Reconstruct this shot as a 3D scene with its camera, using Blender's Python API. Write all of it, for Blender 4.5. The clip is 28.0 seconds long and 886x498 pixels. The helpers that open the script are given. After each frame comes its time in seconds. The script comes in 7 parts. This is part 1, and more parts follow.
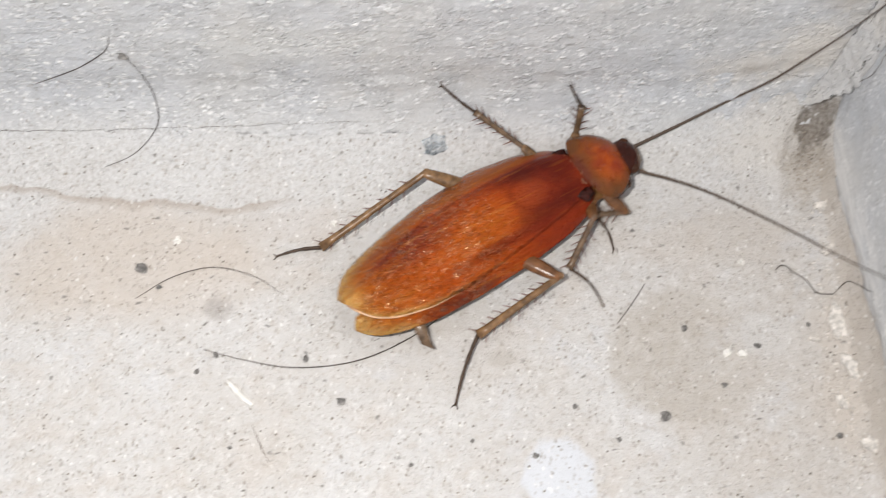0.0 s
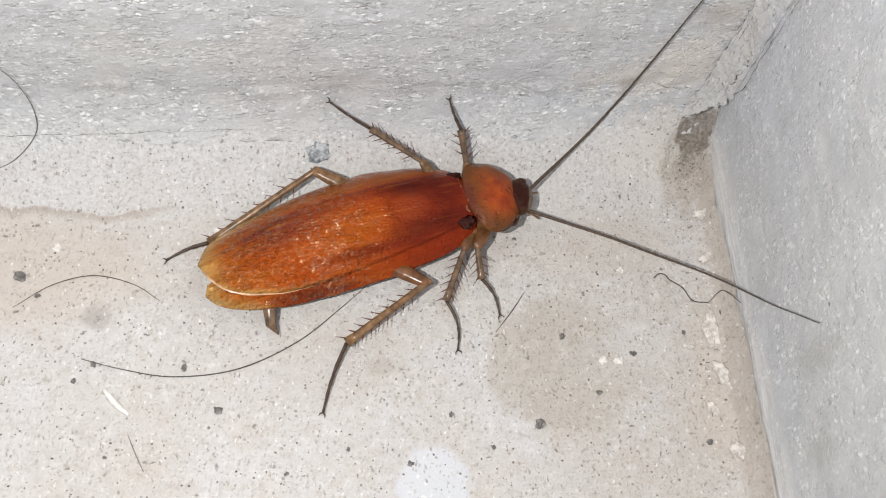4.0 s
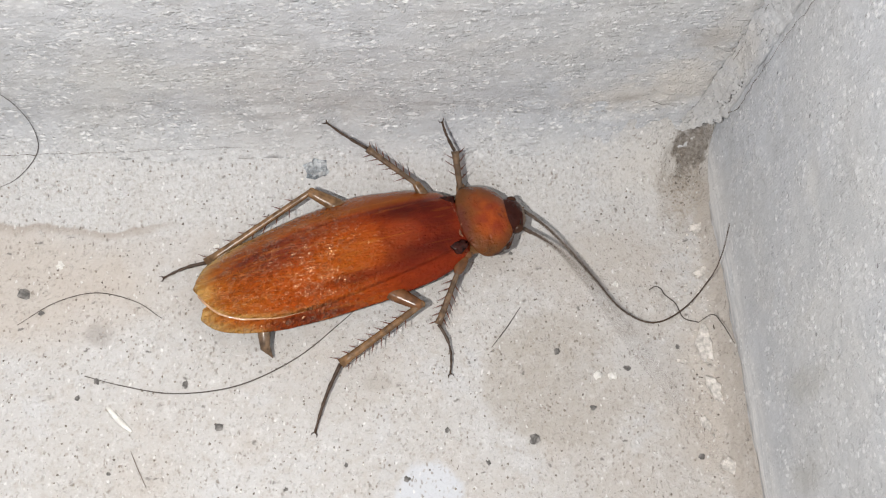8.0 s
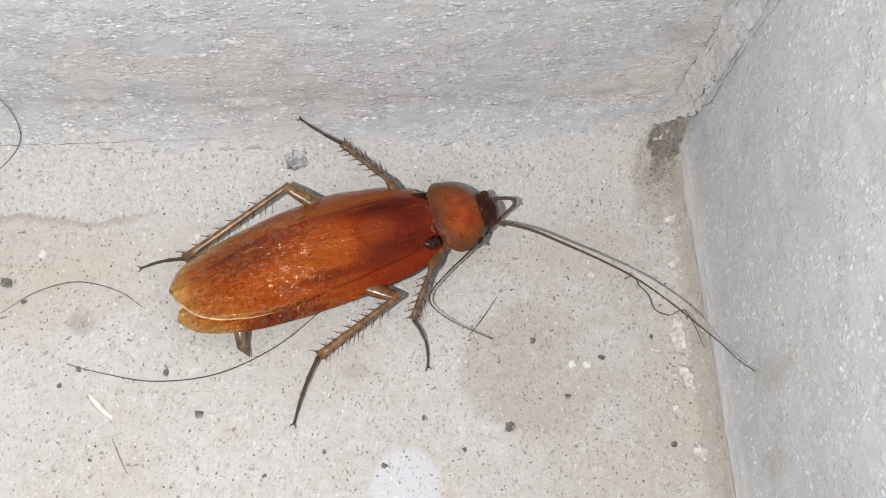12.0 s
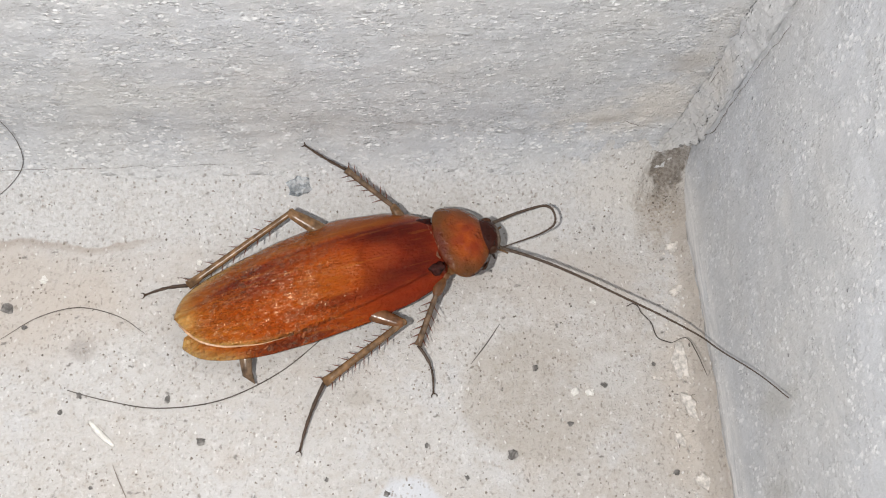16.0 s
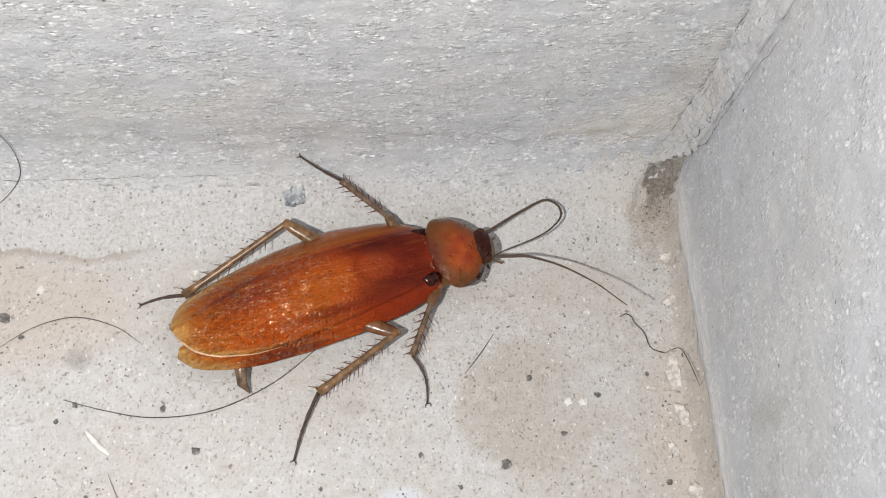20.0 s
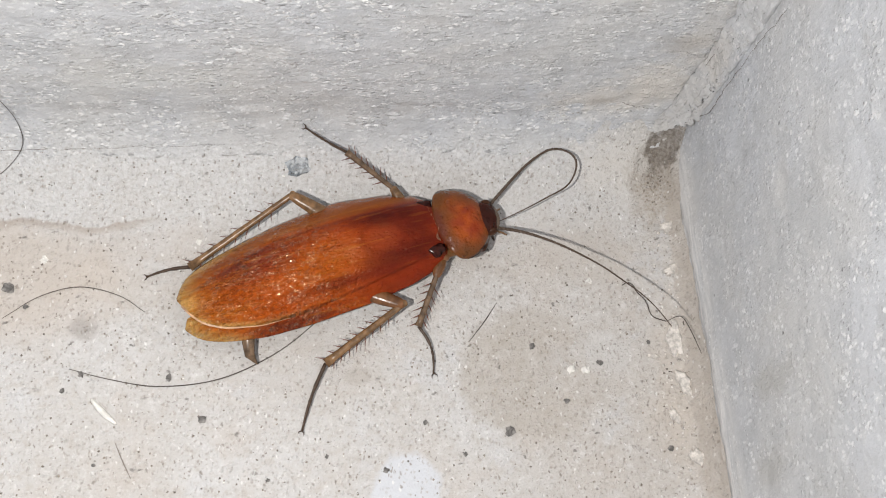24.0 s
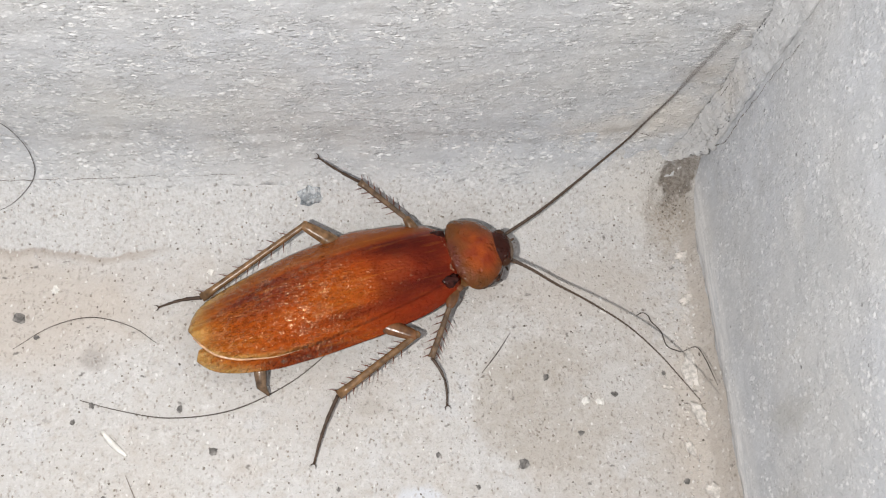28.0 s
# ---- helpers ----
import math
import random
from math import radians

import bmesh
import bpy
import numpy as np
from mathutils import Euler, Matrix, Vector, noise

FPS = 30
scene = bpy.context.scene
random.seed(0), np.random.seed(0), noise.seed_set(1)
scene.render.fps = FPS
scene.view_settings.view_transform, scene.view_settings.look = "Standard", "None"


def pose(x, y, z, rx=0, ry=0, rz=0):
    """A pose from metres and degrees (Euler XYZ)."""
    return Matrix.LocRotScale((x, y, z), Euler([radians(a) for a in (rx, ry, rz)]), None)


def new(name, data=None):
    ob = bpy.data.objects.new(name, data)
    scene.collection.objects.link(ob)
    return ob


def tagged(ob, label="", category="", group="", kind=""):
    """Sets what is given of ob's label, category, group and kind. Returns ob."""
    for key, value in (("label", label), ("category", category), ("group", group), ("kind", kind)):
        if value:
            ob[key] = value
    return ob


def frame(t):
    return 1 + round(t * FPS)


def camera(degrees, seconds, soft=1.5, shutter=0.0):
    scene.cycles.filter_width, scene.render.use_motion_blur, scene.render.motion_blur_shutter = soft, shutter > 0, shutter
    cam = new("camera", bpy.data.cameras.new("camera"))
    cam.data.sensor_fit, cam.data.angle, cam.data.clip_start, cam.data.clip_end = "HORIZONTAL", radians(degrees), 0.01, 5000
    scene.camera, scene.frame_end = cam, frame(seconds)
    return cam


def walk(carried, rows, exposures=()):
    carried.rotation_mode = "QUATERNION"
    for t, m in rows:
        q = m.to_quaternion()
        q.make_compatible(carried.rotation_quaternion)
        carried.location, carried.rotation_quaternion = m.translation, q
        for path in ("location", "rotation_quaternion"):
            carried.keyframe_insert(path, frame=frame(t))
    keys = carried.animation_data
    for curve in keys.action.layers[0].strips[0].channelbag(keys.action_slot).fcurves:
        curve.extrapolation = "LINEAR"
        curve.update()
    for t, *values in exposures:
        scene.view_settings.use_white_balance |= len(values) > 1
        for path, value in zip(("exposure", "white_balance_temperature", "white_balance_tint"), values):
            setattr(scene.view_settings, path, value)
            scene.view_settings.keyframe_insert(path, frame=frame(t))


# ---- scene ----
MM = 0.001
FOV = 44.0
cam = camera(FOV, 28.0, soft=1.1, shutter=0.5)
# seconds, place in millimetres, turn in degrees
CAM = [
    (0, -40.84, -51.4, 86.69, 24.576, -2.6, -2.601),
    (0.5, -37.82, -49.41, 88.45, 24.267, -3.761, -2.928),
    (1, -37.71, -49.6, 87.57, 24.306, -4.019, -3.153),
    (1.5, -37.86, -49.82, 86.64, 24.142, -3.522, -2.977),
    (2, -37.13, -50.89, 87.42, 24.299, -3.784, -3.029),
    (2.5, -36.23, -51.42, 88.12, 24.156, -4.305, -3.134),
    (3, -35.98, -49.86, 88.45, 24.386, -4.349, -3.08),
    (3.5, -35.13, -50.14, 88.54, 24.141, -4.685, -3.235),
    (5.5, -32, -44.63, 91.01, 21.058, -3.785, -3.261),
    (6, -32.28, -44.18, 91.53, 22, -3.748, -3.008),
    (6.5, -32.26, -44.83, 92.02, 21.495, -3.931, -3.003),
    (7, -32.63, -44.83, 92.02, 21.596, -3.98, -3.011),
    (7.5, -32.41, -44.7, 92.13, 21.331, -3.771, -3.017),
    (8, -32.31, -44.96, 92.12, 20.96, -3.753, -3.091),
    (8.5, -32.01, -45.53, 92.52, 20.583, -4.104, -3.198),
    (9, -31.95, -45.5, 92.28, 20.977, -3.961, -3.01),
    (9.5, -32.03, -45.24, 92.22, 21.225, -3.936, -3.027),
    (10, -32.44, -45.32, 92.17, 21.184, -3.89, -3.079),
    (10.5, -31.87, -45.51, 92.27, 20.612, -3.823, -3.07),
    (11, -31.54, -45.43, 92.98, 20.474, -4.245, -3.117),
    (11.5, -31.22, -45.4, 93.38, 20.395, -4.234, -3.08),
    (13.5, -31.57, -45.62, 93.91, 20.59, -4.831, -3.235),
    (14, -31.77, -45.27, 93.94, 20.837, -5.095, -3.325),
    (14.5, -32.23, -45.13, 93.51, 21.409, -4.714, -3.172),
    (15, -31.89, -44.79, 93.55, 21.502, -4.826, -3.136),
    (15.5, -32.12, -44.5, 93.63, 21.435, -4.946, -3.208),
    (16, -32.55, -44.55, 93.74, 21.311, -4.917, -3.095),
    (16.5, -32.87, -44.22, 93.59, 21.699, -4.897, -3.109),
    (17, -33.07, -43.94, 93.37, 21.783, -4.868, -3.111),
    (17.5, -32.64, -43.88, 93.49, 21.718, -4.799, -3.12),
    (18, -32.94, -43.8, 93.74, 21.928, -4.929, -3.08),
    (18.5, -32.6, -44.12, 93.7, 21.595, -4.807, -3.041),
    (19, -31.59, -45.05, 94.43, 21.192, -4.867, -3.063),
    (19.5, -31.73, -44.38, 94.61, 21.316, -4.937, -3.071),
    (20, -31.9, -44.55, 94.43, 21.693, -4.83, -3.006),
    (20.5, -32.08, -44.93, 94.29, 21.09, -4.838, -3.153),
    (21, -32.53, -44.9, 94.05, 20.908, -4.745, -3.081),
    (21.5, -32.95, -44.86, 94.22, 20.657, -4.616, -2.833),
    (23.5, -33.67, -44.41, 94.7, 20.409, -5.855, -3.348),
    (24, -33.79, -44.73, 94.62, 20.203, -5.637, -3.382),
    (24.5, -33.72, -44.72, 94.91, 20.137, -5.513, -3.387),
    (25, -33.9, -44.29, 94.99, 20.631, -5.447, -3.34),
    (25.5, -33.97, -44.35, 94.9, 20.545, -5.671, -3.447),
    (26, -33.51, -44.08, 94.54, 20.931, -5.642, -3.36),
    (26.5, -34.02, -43.94, 94.19, 20.688, -5.097, -3.237),
    (27, -33.98, -44.38, 94.62, 19.992, -5.418, -3.337),
    (27.5, -33.7, -44.17, 94.65, 20.719, -5.429, -3.27),
    (28, -33.83, -43.49, 94.28, 21.14, -5.085, -3.165),
]
EXPOSURE = [(0.0, 0.16), (1.5, 0.16), (3.5, 0.12), (5.5, 0.05), (9.0, 0.02), (14.0, 0.0), (28.0, 0.02)]
walk(cam, [(t, pose(x * MM, y * MM, z * MM, rx, ry, rz)) for t, x, y, z, rx, ry, rz in CAM], EXPOSURE)

# ---- light: a phone's lamp close beside the lens, and weak grey daylight ----
world = bpy.data.worlds.new("sky")
world.use_nodes = True
scene.world = world
sky = world.node_tree.nodes.new("ShaderNodeTexSky")
sky.sky_type, sky.sun_disc, sky.sun_elevation, sky.sun_rotation = "NISHITA", False, radians(40), radians(200)
world.node_tree.links.new(sky.outputs[0], world.node_tree.nodes["Background"].inputs[0])
world.node_tree.nodes["Background"].inputs[1].default_value = 0.05
flash = bpy.data.lights.new("phone_lamp", "POINT")
flash.energy, flash.shadow_soft_size, flash.color = 0.37, 0.65 * MM, (1.0, 0.967, 0.925)
lamp = new("phone_lamp", flash)
lamp.location = (-57 * MM, -50 * MM, 97 * MM)


# ---- node helpers ----
def material(name, rough=0.6, metal=0.0, spec=0.5):
    m = bpy.data.materials.new(name)
    m.use_nodes = True
    p = m.node_tree.nodes["Principled BSDF"]
    p.inputs["Roughness"].default_value = rough
    p.inputs["Metallic"].default_value = metal
    p.inputs["Specular IOR Level"].default_value = spec
    return m, m.node_tree, p


def setv(nt, socket, value):
    if isinstance(value, bpy.types.NodeSocket):
        nt.links.new(value, socket)
    elif isinstance(value, (tuple, list)) and len(value) == 3 and socket.type == "RGBA":
        socket.default_value = (*value, 1)
    else:
        socket.default_value = value


def mm_coords(nt, scale=(1, 1, 1), turn=(0, 0, 0)):
    """The object's own coordinates, in millimetres."""
    tc, mp = nt.nodes.new("ShaderNodeTexCoord"), nt.nodes.new("ShaderNodeMapping")
    nt.links.new(tc.outputs["Object"], mp.inputs[0])
    mp.inputs["Scale"].default_value = [1000 * s for s in scale]
    mp.inputs["Rotation"].default_value = [radians(a) for a in turn]
    return mp.outputs[0]


def noise_tex(nt, vec, scale, detail=4.0, rough=0.55, distortion=0.0):
    n = nt.nodes.new("ShaderNodeTexNoise")
    nt.links.new(vec, n.inputs["Vector"])
    n.inputs["Scale"].default_value, n.inputs["Detail"].default_value = scale, detail
    n.inputs["Roughness"].default_value, n.inputs["Distortion"].default_value = rough, distortion
    return n.outputs[0]


def voronoi(nt, vec, scale, rand=1.0):
    n = nt.nodes.new("ShaderNodeTexVoronoi")
    nt.links.new(vec, n.inputs["Vector"])
    n.inputs["Scale"].default_value, n.inputs["Randomness"].default_value = scale, rand
    return n.outputs["Distance"], n.outputs["Color"]


def facets(nt, vec, scale, slope, keep=0.0, edge=(0.2, 0.6), warp=1.1):
    """Small randomly tilted flakes: their height, the chance drawn for each, and how far inside one a point lies."""
    if warp:
        w, a = nt.nodes.new("ShaderNodeTexNoise"), nt.nodes.new("ShaderNodeVectorMath")
        nt.links.new(vec, w.inputs["Vector"])
        w.inputs["Scale"].default_value, w.inputs["Detail"].default_value = scale * 1.3, 3
        a.operation = "MULTIPLY_ADD"
        nt.links.new(w.outputs["Color"], a.inputs[0])
        a.inputs[1].default_value = (warp / scale,) * 3
        nt.links.new(vec, a.inputs[2])
        vec = a.outputs[0]
    n = nt.nodes.new("ShaderNodeTexVoronoi")
    nt.links.new(vec, n.inputs["Vector"])
    n.inputs["Scale"].default_value = scale
    off, tilt, dot = (nt.nodes.new("ShaderNodeVectorMath") for _ in range(3))
    off.operation, tilt.operation, dot.operation = "SUBTRACT", "SUBTRACT", "DOT_PRODUCT"
    nt.links.new(vec, off.inputs[0]), nt.links.new(n.outputs["Position"], off.inputs[1])
    nt.links.new(n.outputs["Color"], tilt.inputs[0])
    tilt.inputs[1].default_value = (0.5, 0.5, 0.5)
    nt.links.new(off.outputs[0], dot.inputs[0]), nt.links.new(tilt.outputs[0], dot.inputs[1])
    r, g, _ = axes(nt, n.outputs["Color"])
    chance = calc(nt, "FRACT", calc(nt, "MULTIPLY", calc(nt, "ADD", r, calc(nt, "MULTIPLY", g, 3.7)), 17.0))
    inside = calc(nt, "MULTIPLY", ramp(nt, n.outputs["Distance"], *edge, 1, 0), ramp(nt, chance, keep, keep + 0.04) if keep else 1.0)
    return calc(nt, "MULTIPLY", calc(nt, "MULTIPLY", dot.outputs["Value"], slope * 2), inside), chance, inside


def ramp(nt, x, lo, hi, a=0.0, b=1.0):
    n = nt.nodes.new("ShaderNodeMapRange")
    n.interpolation_type = "SMOOTHSTEP"
    setv(nt, n.inputs[0], x)
    for k, v in enumerate((lo, hi, a, b)):
        n.inputs[k + 1].default_value = v
    return n.outputs[0]


def calc(nt, op, a, b=0.0):
    n = nt.nodes.new("ShaderNodeMath")
    n.operation = op
    setv(nt, n.inputs[0], a), setv(nt, n.inputs[1], b)
    return n.outputs[0]


def mix(nt, fac, a, b):
    n = nt.nodes.new("ShaderNodeMix")
    n.data_type = "RGBA"
    setv(nt, n.inputs[0], fac), setv(nt, n.inputs[6], a), setv(nt, n.inputs[7], b)
    return n.outputs[2]


def axes(nt, vec):
    n = nt.nodes.new("ShaderNodeSeparateXYZ")
    nt.links.new(vec, n.inputs[0])
    return n.outputs


def blob(nt, vec, centre, radii, wobble=0.5, scale=0.35, soft=0.35):
    """1 inside an uneven round patch, 0 outside."""
    s, d = nt.nodes.new("ShaderNodeVectorMath"), nt.nodes.new("ShaderNodeVectorMath")
    s.operation, d.operation = "SUBTRACT", "DIVIDE"
    nt.links.new(vec, s.inputs[0])
    s.inputs[1].default_value = centre
    nt.links.new(s.outputs[0], d.inputs[0])
    d.inputs[1].default_value = radii
    n = nt.nodes.new("ShaderNodeVectorMath")
    n.operation = "LENGTH"
    nt.links.new(d.outputs[0], n.inputs[0])
    r = calc(nt, "ADD", n.outputs["Value"], calc(nt, "MULTIPLY", calc(nt, "SUBTRACT", noise_tex(nt, vec, scale, 5), 0.5), wobble * 2))
    return ramp(nt, r, 1 - soft, 1 + soft * 0.4, 1, 0)


def bump(nt, p, height, strength, distance):
    n = nt.nodes.new("ShaderNodeBump")
    n.inputs["Strength"].default_value, n.inputs["Distance"].default_value = strength, distance * MM
    nt.links.new(height, n.inputs["Height"])
    nt.links.new(n.outputs[0], p.inputs["Normal"])


WALL_GREY, WALL_DARK = (0.50, 0.515, 0.545), (0.38, 0.384, 0.392)
NORTH_GRAIN, EAST_GRAIN = ((0.72, 1, 1.1), (0, 9, 0)), ((1, 1.0, 0.75), (8, 0, 0))


def cement(nt, vec, streaks, dash=1.0):
    """Trowelled grey cement that flakes: colour and height in millimetres."""
    big = noise_tex(nt, vec, 0.07, 3)
    col = mix(nt, ramp(nt, big, 0.35, 0.65), WALL_GREY, (0.52, 0.518, 0.515))
    col = mix(nt, ramp(nt, noise_tex(nt, vec, 0.28, 5, 0.6, 0.4), 0.38, 0.54, 0.6, 0), col, (0.43, 0.437, 0.447))
    col = mix(nt, ramp(nt, noise_tex(nt, vec, 0.17, 4, 0.6, 0.4), 0.56, 0.7, 0, 0.28), col, (0.54, 0.515, 0.475))
    fine = noise_tex(nt, streaks, 3.4, 5, 0.7, 0.25)
    patchy = ramp(nt, noise_tex(nt, vec, 0.3, 4, 0.6), 0.36, 0.6, 0.25, 1.0)
    col = mix(nt, ramp(nt, fine, 0.34, 0.52, 0.3, 0), col, WALL_DARK)
    col = mix(nt, ramp(nt, fine, 0.56, 0.68, 0, 0.35), col, (0.60, 0.605, 0.61))
    # flakes at three sizes: lit facets painted white, shaded ones painted dark
    h1, c1, in1 = facets(nt, streaks, 1.3, 0.34, 0.45, (0.2, 0.6))
    h2, c2, in2 = facets(nt, streaks, 2.4, 0.62, 0.3, (0.25, 0.6))
    h3, c3, in3 = facets(nt, vec, 4.2, 0.5, 0.3, (0.2, 0.65))
    col = mix(nt, calc(nt, "MULTIPLY", calc(nt, "MULTIPLY", in2, ramp(nt, c2, 0.72, 0.76, 0, 1.0 * dash)), patchy), col, (0.88, 0.88, 0.88))
    col = mix(nt, calc(nt, "MULTIPLY", calc(nt, "MULTIPLY", in1, ramp(nt, c1, 0.88, 0.9, 0, 0.55 * dash)), patchy), col, (0.78, 0.78, 0.775))
    col = mix(nt, calc(nt, "MULTIPLY", calc(nt, "MULTIPLY", in3, patchy), ramp(nt, c3, 0.8, 0.88, 0, 0.9 * dash)), col, (0.86, 0.86, 0.86))
    col = mix(nt, calc(nt, "MULTIPLY", calc(nt, "MULTIPLY", in3, ramp(nt, c3, 0.34, 0.46, 0.85, 0)), patchy), col, (0.27, 0.265, 0.26))
    dark, _ = voronoi(nt, vec, 0.42)
    pits = calc(nt, "MULTIPLY", ramp(nt, dark, 0.03, 0.075, 0.8, 0), ramp(nt, noise_tex(nt, vec, 0.35, 2), 0.46, 0.55))
    col = mix(nt, pits, col, (0.16, 0.155, 0.15))
    h = calc(nt, "ADD", calc(nt, "ADD", h1, h2), h3)
    h = calc(nt, "MULTIPLY", h, calc(nt, "MULTIPLY", patchy, dash))
    h = calc(nt, "ADD", h, calc(nt, "ADD", calc(nt, "MULTIPLY", fine, 0.07), calc(nt, "MULTIPLY", noise_tex(nt, vec, 0.6, 3), 0.14)))
    return col, calc(nt, "SUBTRACT", h, calc(nt, "MULTIPLY", pits, 0.12))


def near_floor(nt, vec, col, z):
    """Floor-coloured smear on the foot of a wall, fading upwards unevenly."""
    lift = calc(nt, "ADD", z, calc(nt, "MULTIPLY", calc(nt, "SUBTRACT", noise_tex(nt, vec, 0.22, 6), 0.5), 5.0))
    return mix(nt, ramp(nt, lift, 1.8, 6.5, 0.8, 0), col, mix(nt, ramp(nt, noise_tex(nt, vec, 3.2, 5, 0.75), 0.36, 0.6), (0.50, 0.49, 0.48), (0.66, 0.66, 0.66)))


def make_wall_material(name, grain, patches, dash=1.0, smear=True, relief=1.0, pale=0.15, tone=(0.64, 0.65, 0.67), foot=False):
    m, nt, p = material(name, 0.75, 0, 0.35)
    vec, streaks = mm_coords(nt), mm_coords(nt, *grain)
    col, h = cement(nt, vec, streaks, dash)
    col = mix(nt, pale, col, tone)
    if smear:
        col = near_floor(nt, vec, col, axes(nt, vec)[2])
    for centre, radii, tint, amount in patches:
        col = mix(nt, calc(nt, "MULTIPLY", blob(nt, vec, centre, radii, 0.8, 0.5, 0.8), amount), col, tint)
    if foot:
        # a pale smeared ridge along the foot, dragged by the trowel
        x, y, z = axes(nt, vec)
        line = calc(nt, "SUBTRACT", z, calc(nt, "ADD", calc(nt, "MULTIPLY", y, -0.065), 2.4))
        drag = noise_tex(nt, mm_coords(nt, (1, 0.09, 1), (-4, 0, 0)), 1.5, 4, 0.65)
        ridge = calc(nt, "MULTIPLY", ramp(nt, calc(nt, "ADD", line, calc(nt, "MULTIPLY", drag, 3.0)), 1.2, 2.2), ramp(nt, calc(nt, "ADD", line, calc(nt, "MULTIPLY", drag, 3.0)), 3.2, 6.5, 1, 0))
        col = mix(nt, calc(nt, "MULTIPLY", ridge, ramp(nt, drag, 0.38, 0.62, 0.15, 0.9)), col, (0.66, 0.65, 0.64))
        h = calc(nt, "ADD", calc(nt, "MULTIPLY", h, ramp(nt, line, 2, 9, 0.35, 1)), calc(nt, "MULTIPLY", calc(nt, "MULTIPLY", drag, ridge), 0.15))
    nt.links.new(col, p.inputs["Base Color"])
    bump(nt, p, h, 1.0, relief)
    return m


def make_floor_material():
    m, nt, p = material("cement_floor", 0.72, 0, 0.35)
    vec = mm_coords(nt)
    x, y, z = axes(nt, vec)
    big, mid = noise_tex(nt, vec, 0.06, 4), noise_tex(nt, vec, 0.9, 6, 0.7)
    col = mix(nt, ramp(nt, big, 0.35, 0.65), (0.53, 0.51, 0.49), (0.565, 0.555, 0.547))
    warm = calc(nt, "ADD", x, calc(nt, "MULTIPLY", calc(nt, "SUBTRACT", noise_tex(nt, vec, 0.1, 5), 0.5), 34))
    col = mix(nt, ramp(nt, warm, -27, -8, 0, 0.45), col, (0.525, 0.485, 0.445))
    col = mix(nt, ramp(nt, noise_tex(nt, vec, 0.21, 4, 0.6, 0.5), 0.5, 0.66, 0, 0.4), col, (0.52, 0.472, 0.43))
    col = mix(nt, ramp(nt, noise_tex(nt, vec, 0.16, 4, 0.6, 0.6), 0.34, 0.46, 0.45, 0), col, (0.565, 0.565, 0.575))
    col = mix(nt, ramp(nt, mid, 0.34, 0.5, 0.4, 0), col, (0.42, 0.375, 0.33))
    col = mix(nt, ramp(nt, mid, 0.54, 0.66, 0, 0.4), col, (0.72, 0.71, 0.70))
    speck = noise_tex(nt, vec, 3.2, 5, 0.75)
    col = mix(nt, ramp(nt, speck, 0.33, 0.44, 0.35, 0), col, (0.38, 0.33, 0.285))
    col = mix(nt, ramp(nt, speck, 0.58, 0.66, 0, 0.4), col, (0.78, 0.77, 0.76))
    col = mix(nt, ramp(nt, calc(nt, "ADD", y, calc(nt, "MULTIPLY", big, 6)), -9, -1, 0, 0.6), col, mix(nt, ramp(nt, speck, 0.36, 0.6), (0.44, 0.43, 0.42), (0.60, 0.60, 0.60)))
    # stains with a shape of their own
    edge = calc(nt, "ADD", y, calc(nt, "MULTIPLY", noise_tex(nt, vec, 0.16, 4), 3.0))
    edge = calc(nt, "SUBTRACT", edge, ramp(nt, x, -84, -56, 3.2, 0))
    beige = calc(nt, "MULTIPLY", blob(nt, vec, (-62, -12.5, 0), (13.5, 6.5, 9), 0.35, 0.12, 0.5), ramp(nt, edge, -5.9, -5.5, 1, 0))
    col = mix(nt, calc(nt, "MULTIPLY", beige, 0.6), col, (0.52, 0.455, 0.395))
    rim = calc(nt, "MULTIPLY", ramp(nt, edge, -6.5, -5.75), ramp(nt, edge, -5.7, -5.45, 1, 0))
    rim = calc(nt, "MULTIPLY", rim, ramp(nt, x, -52, -46, 1, 0))
    col = mix(nt, calc(nt, "MULTIPLY", rim, 0.6), col, (0.34, 0.28, 0.235))
    round_stain = blob(nt, vec, STAIN, (7.0, 6.1, 5), 0.26, 0.22, 0.14)
    col = mix(nt, calc(nt, "MULTIPLY", round_stain, calc(nt, "ADD", calc(nt, "MULTIPLY", ramp(nt, mid, 0.3, 0.7, 0.62, 0.38), ramp(nt, calc(nt, "ADD", x, calc(nt, "MULTIPLY", big, 6)), -14, -5, 1, 0.3)), 0.0)), col, (0.39, 0.347, 0.295))
    for centre, radii, tint, amount in FLOOR_PATCHES:
        col = mix(nt, calc(nt, "MULTIPLY", blob(nt, vec, centre, radii, 0.5, 0.6, 0.5), amount), col, tint)
    blue = blob(nt, vec, (-26.7, -32.4, 0), (3.0, 3.5, 3), 0.3, 0.5, 0.16)
    col = mix(nt, calc(nt, "MULTIPLY", blue, 0.85), col, (0.60, 0.62, 0.66))
    # grey cement where the floor turns up into the wall
    grey = cement(nt, vec, mm_coords(nt, *NORTH_GRAIN))[0]
    grey = near_floor(nt, vec, grey, z)
    col = mix(nt, calc(nt, "MULTIPLY", ramp(nt, z, 1.2, 4.2), ramp(nt, y, -10, -7)), col, grey)
    # the crumbled corner and the brown groove along the east wall
    corner = blob(nt, vec, (-4.0, -2.2, 4), (6.5, 5.0, 6), 0.8, 0.35, 0.7)
    col = mix(nt, calc(nt, "MULTIPLY", corner, 0.6), col, (0.60, 0.565, 0.52))
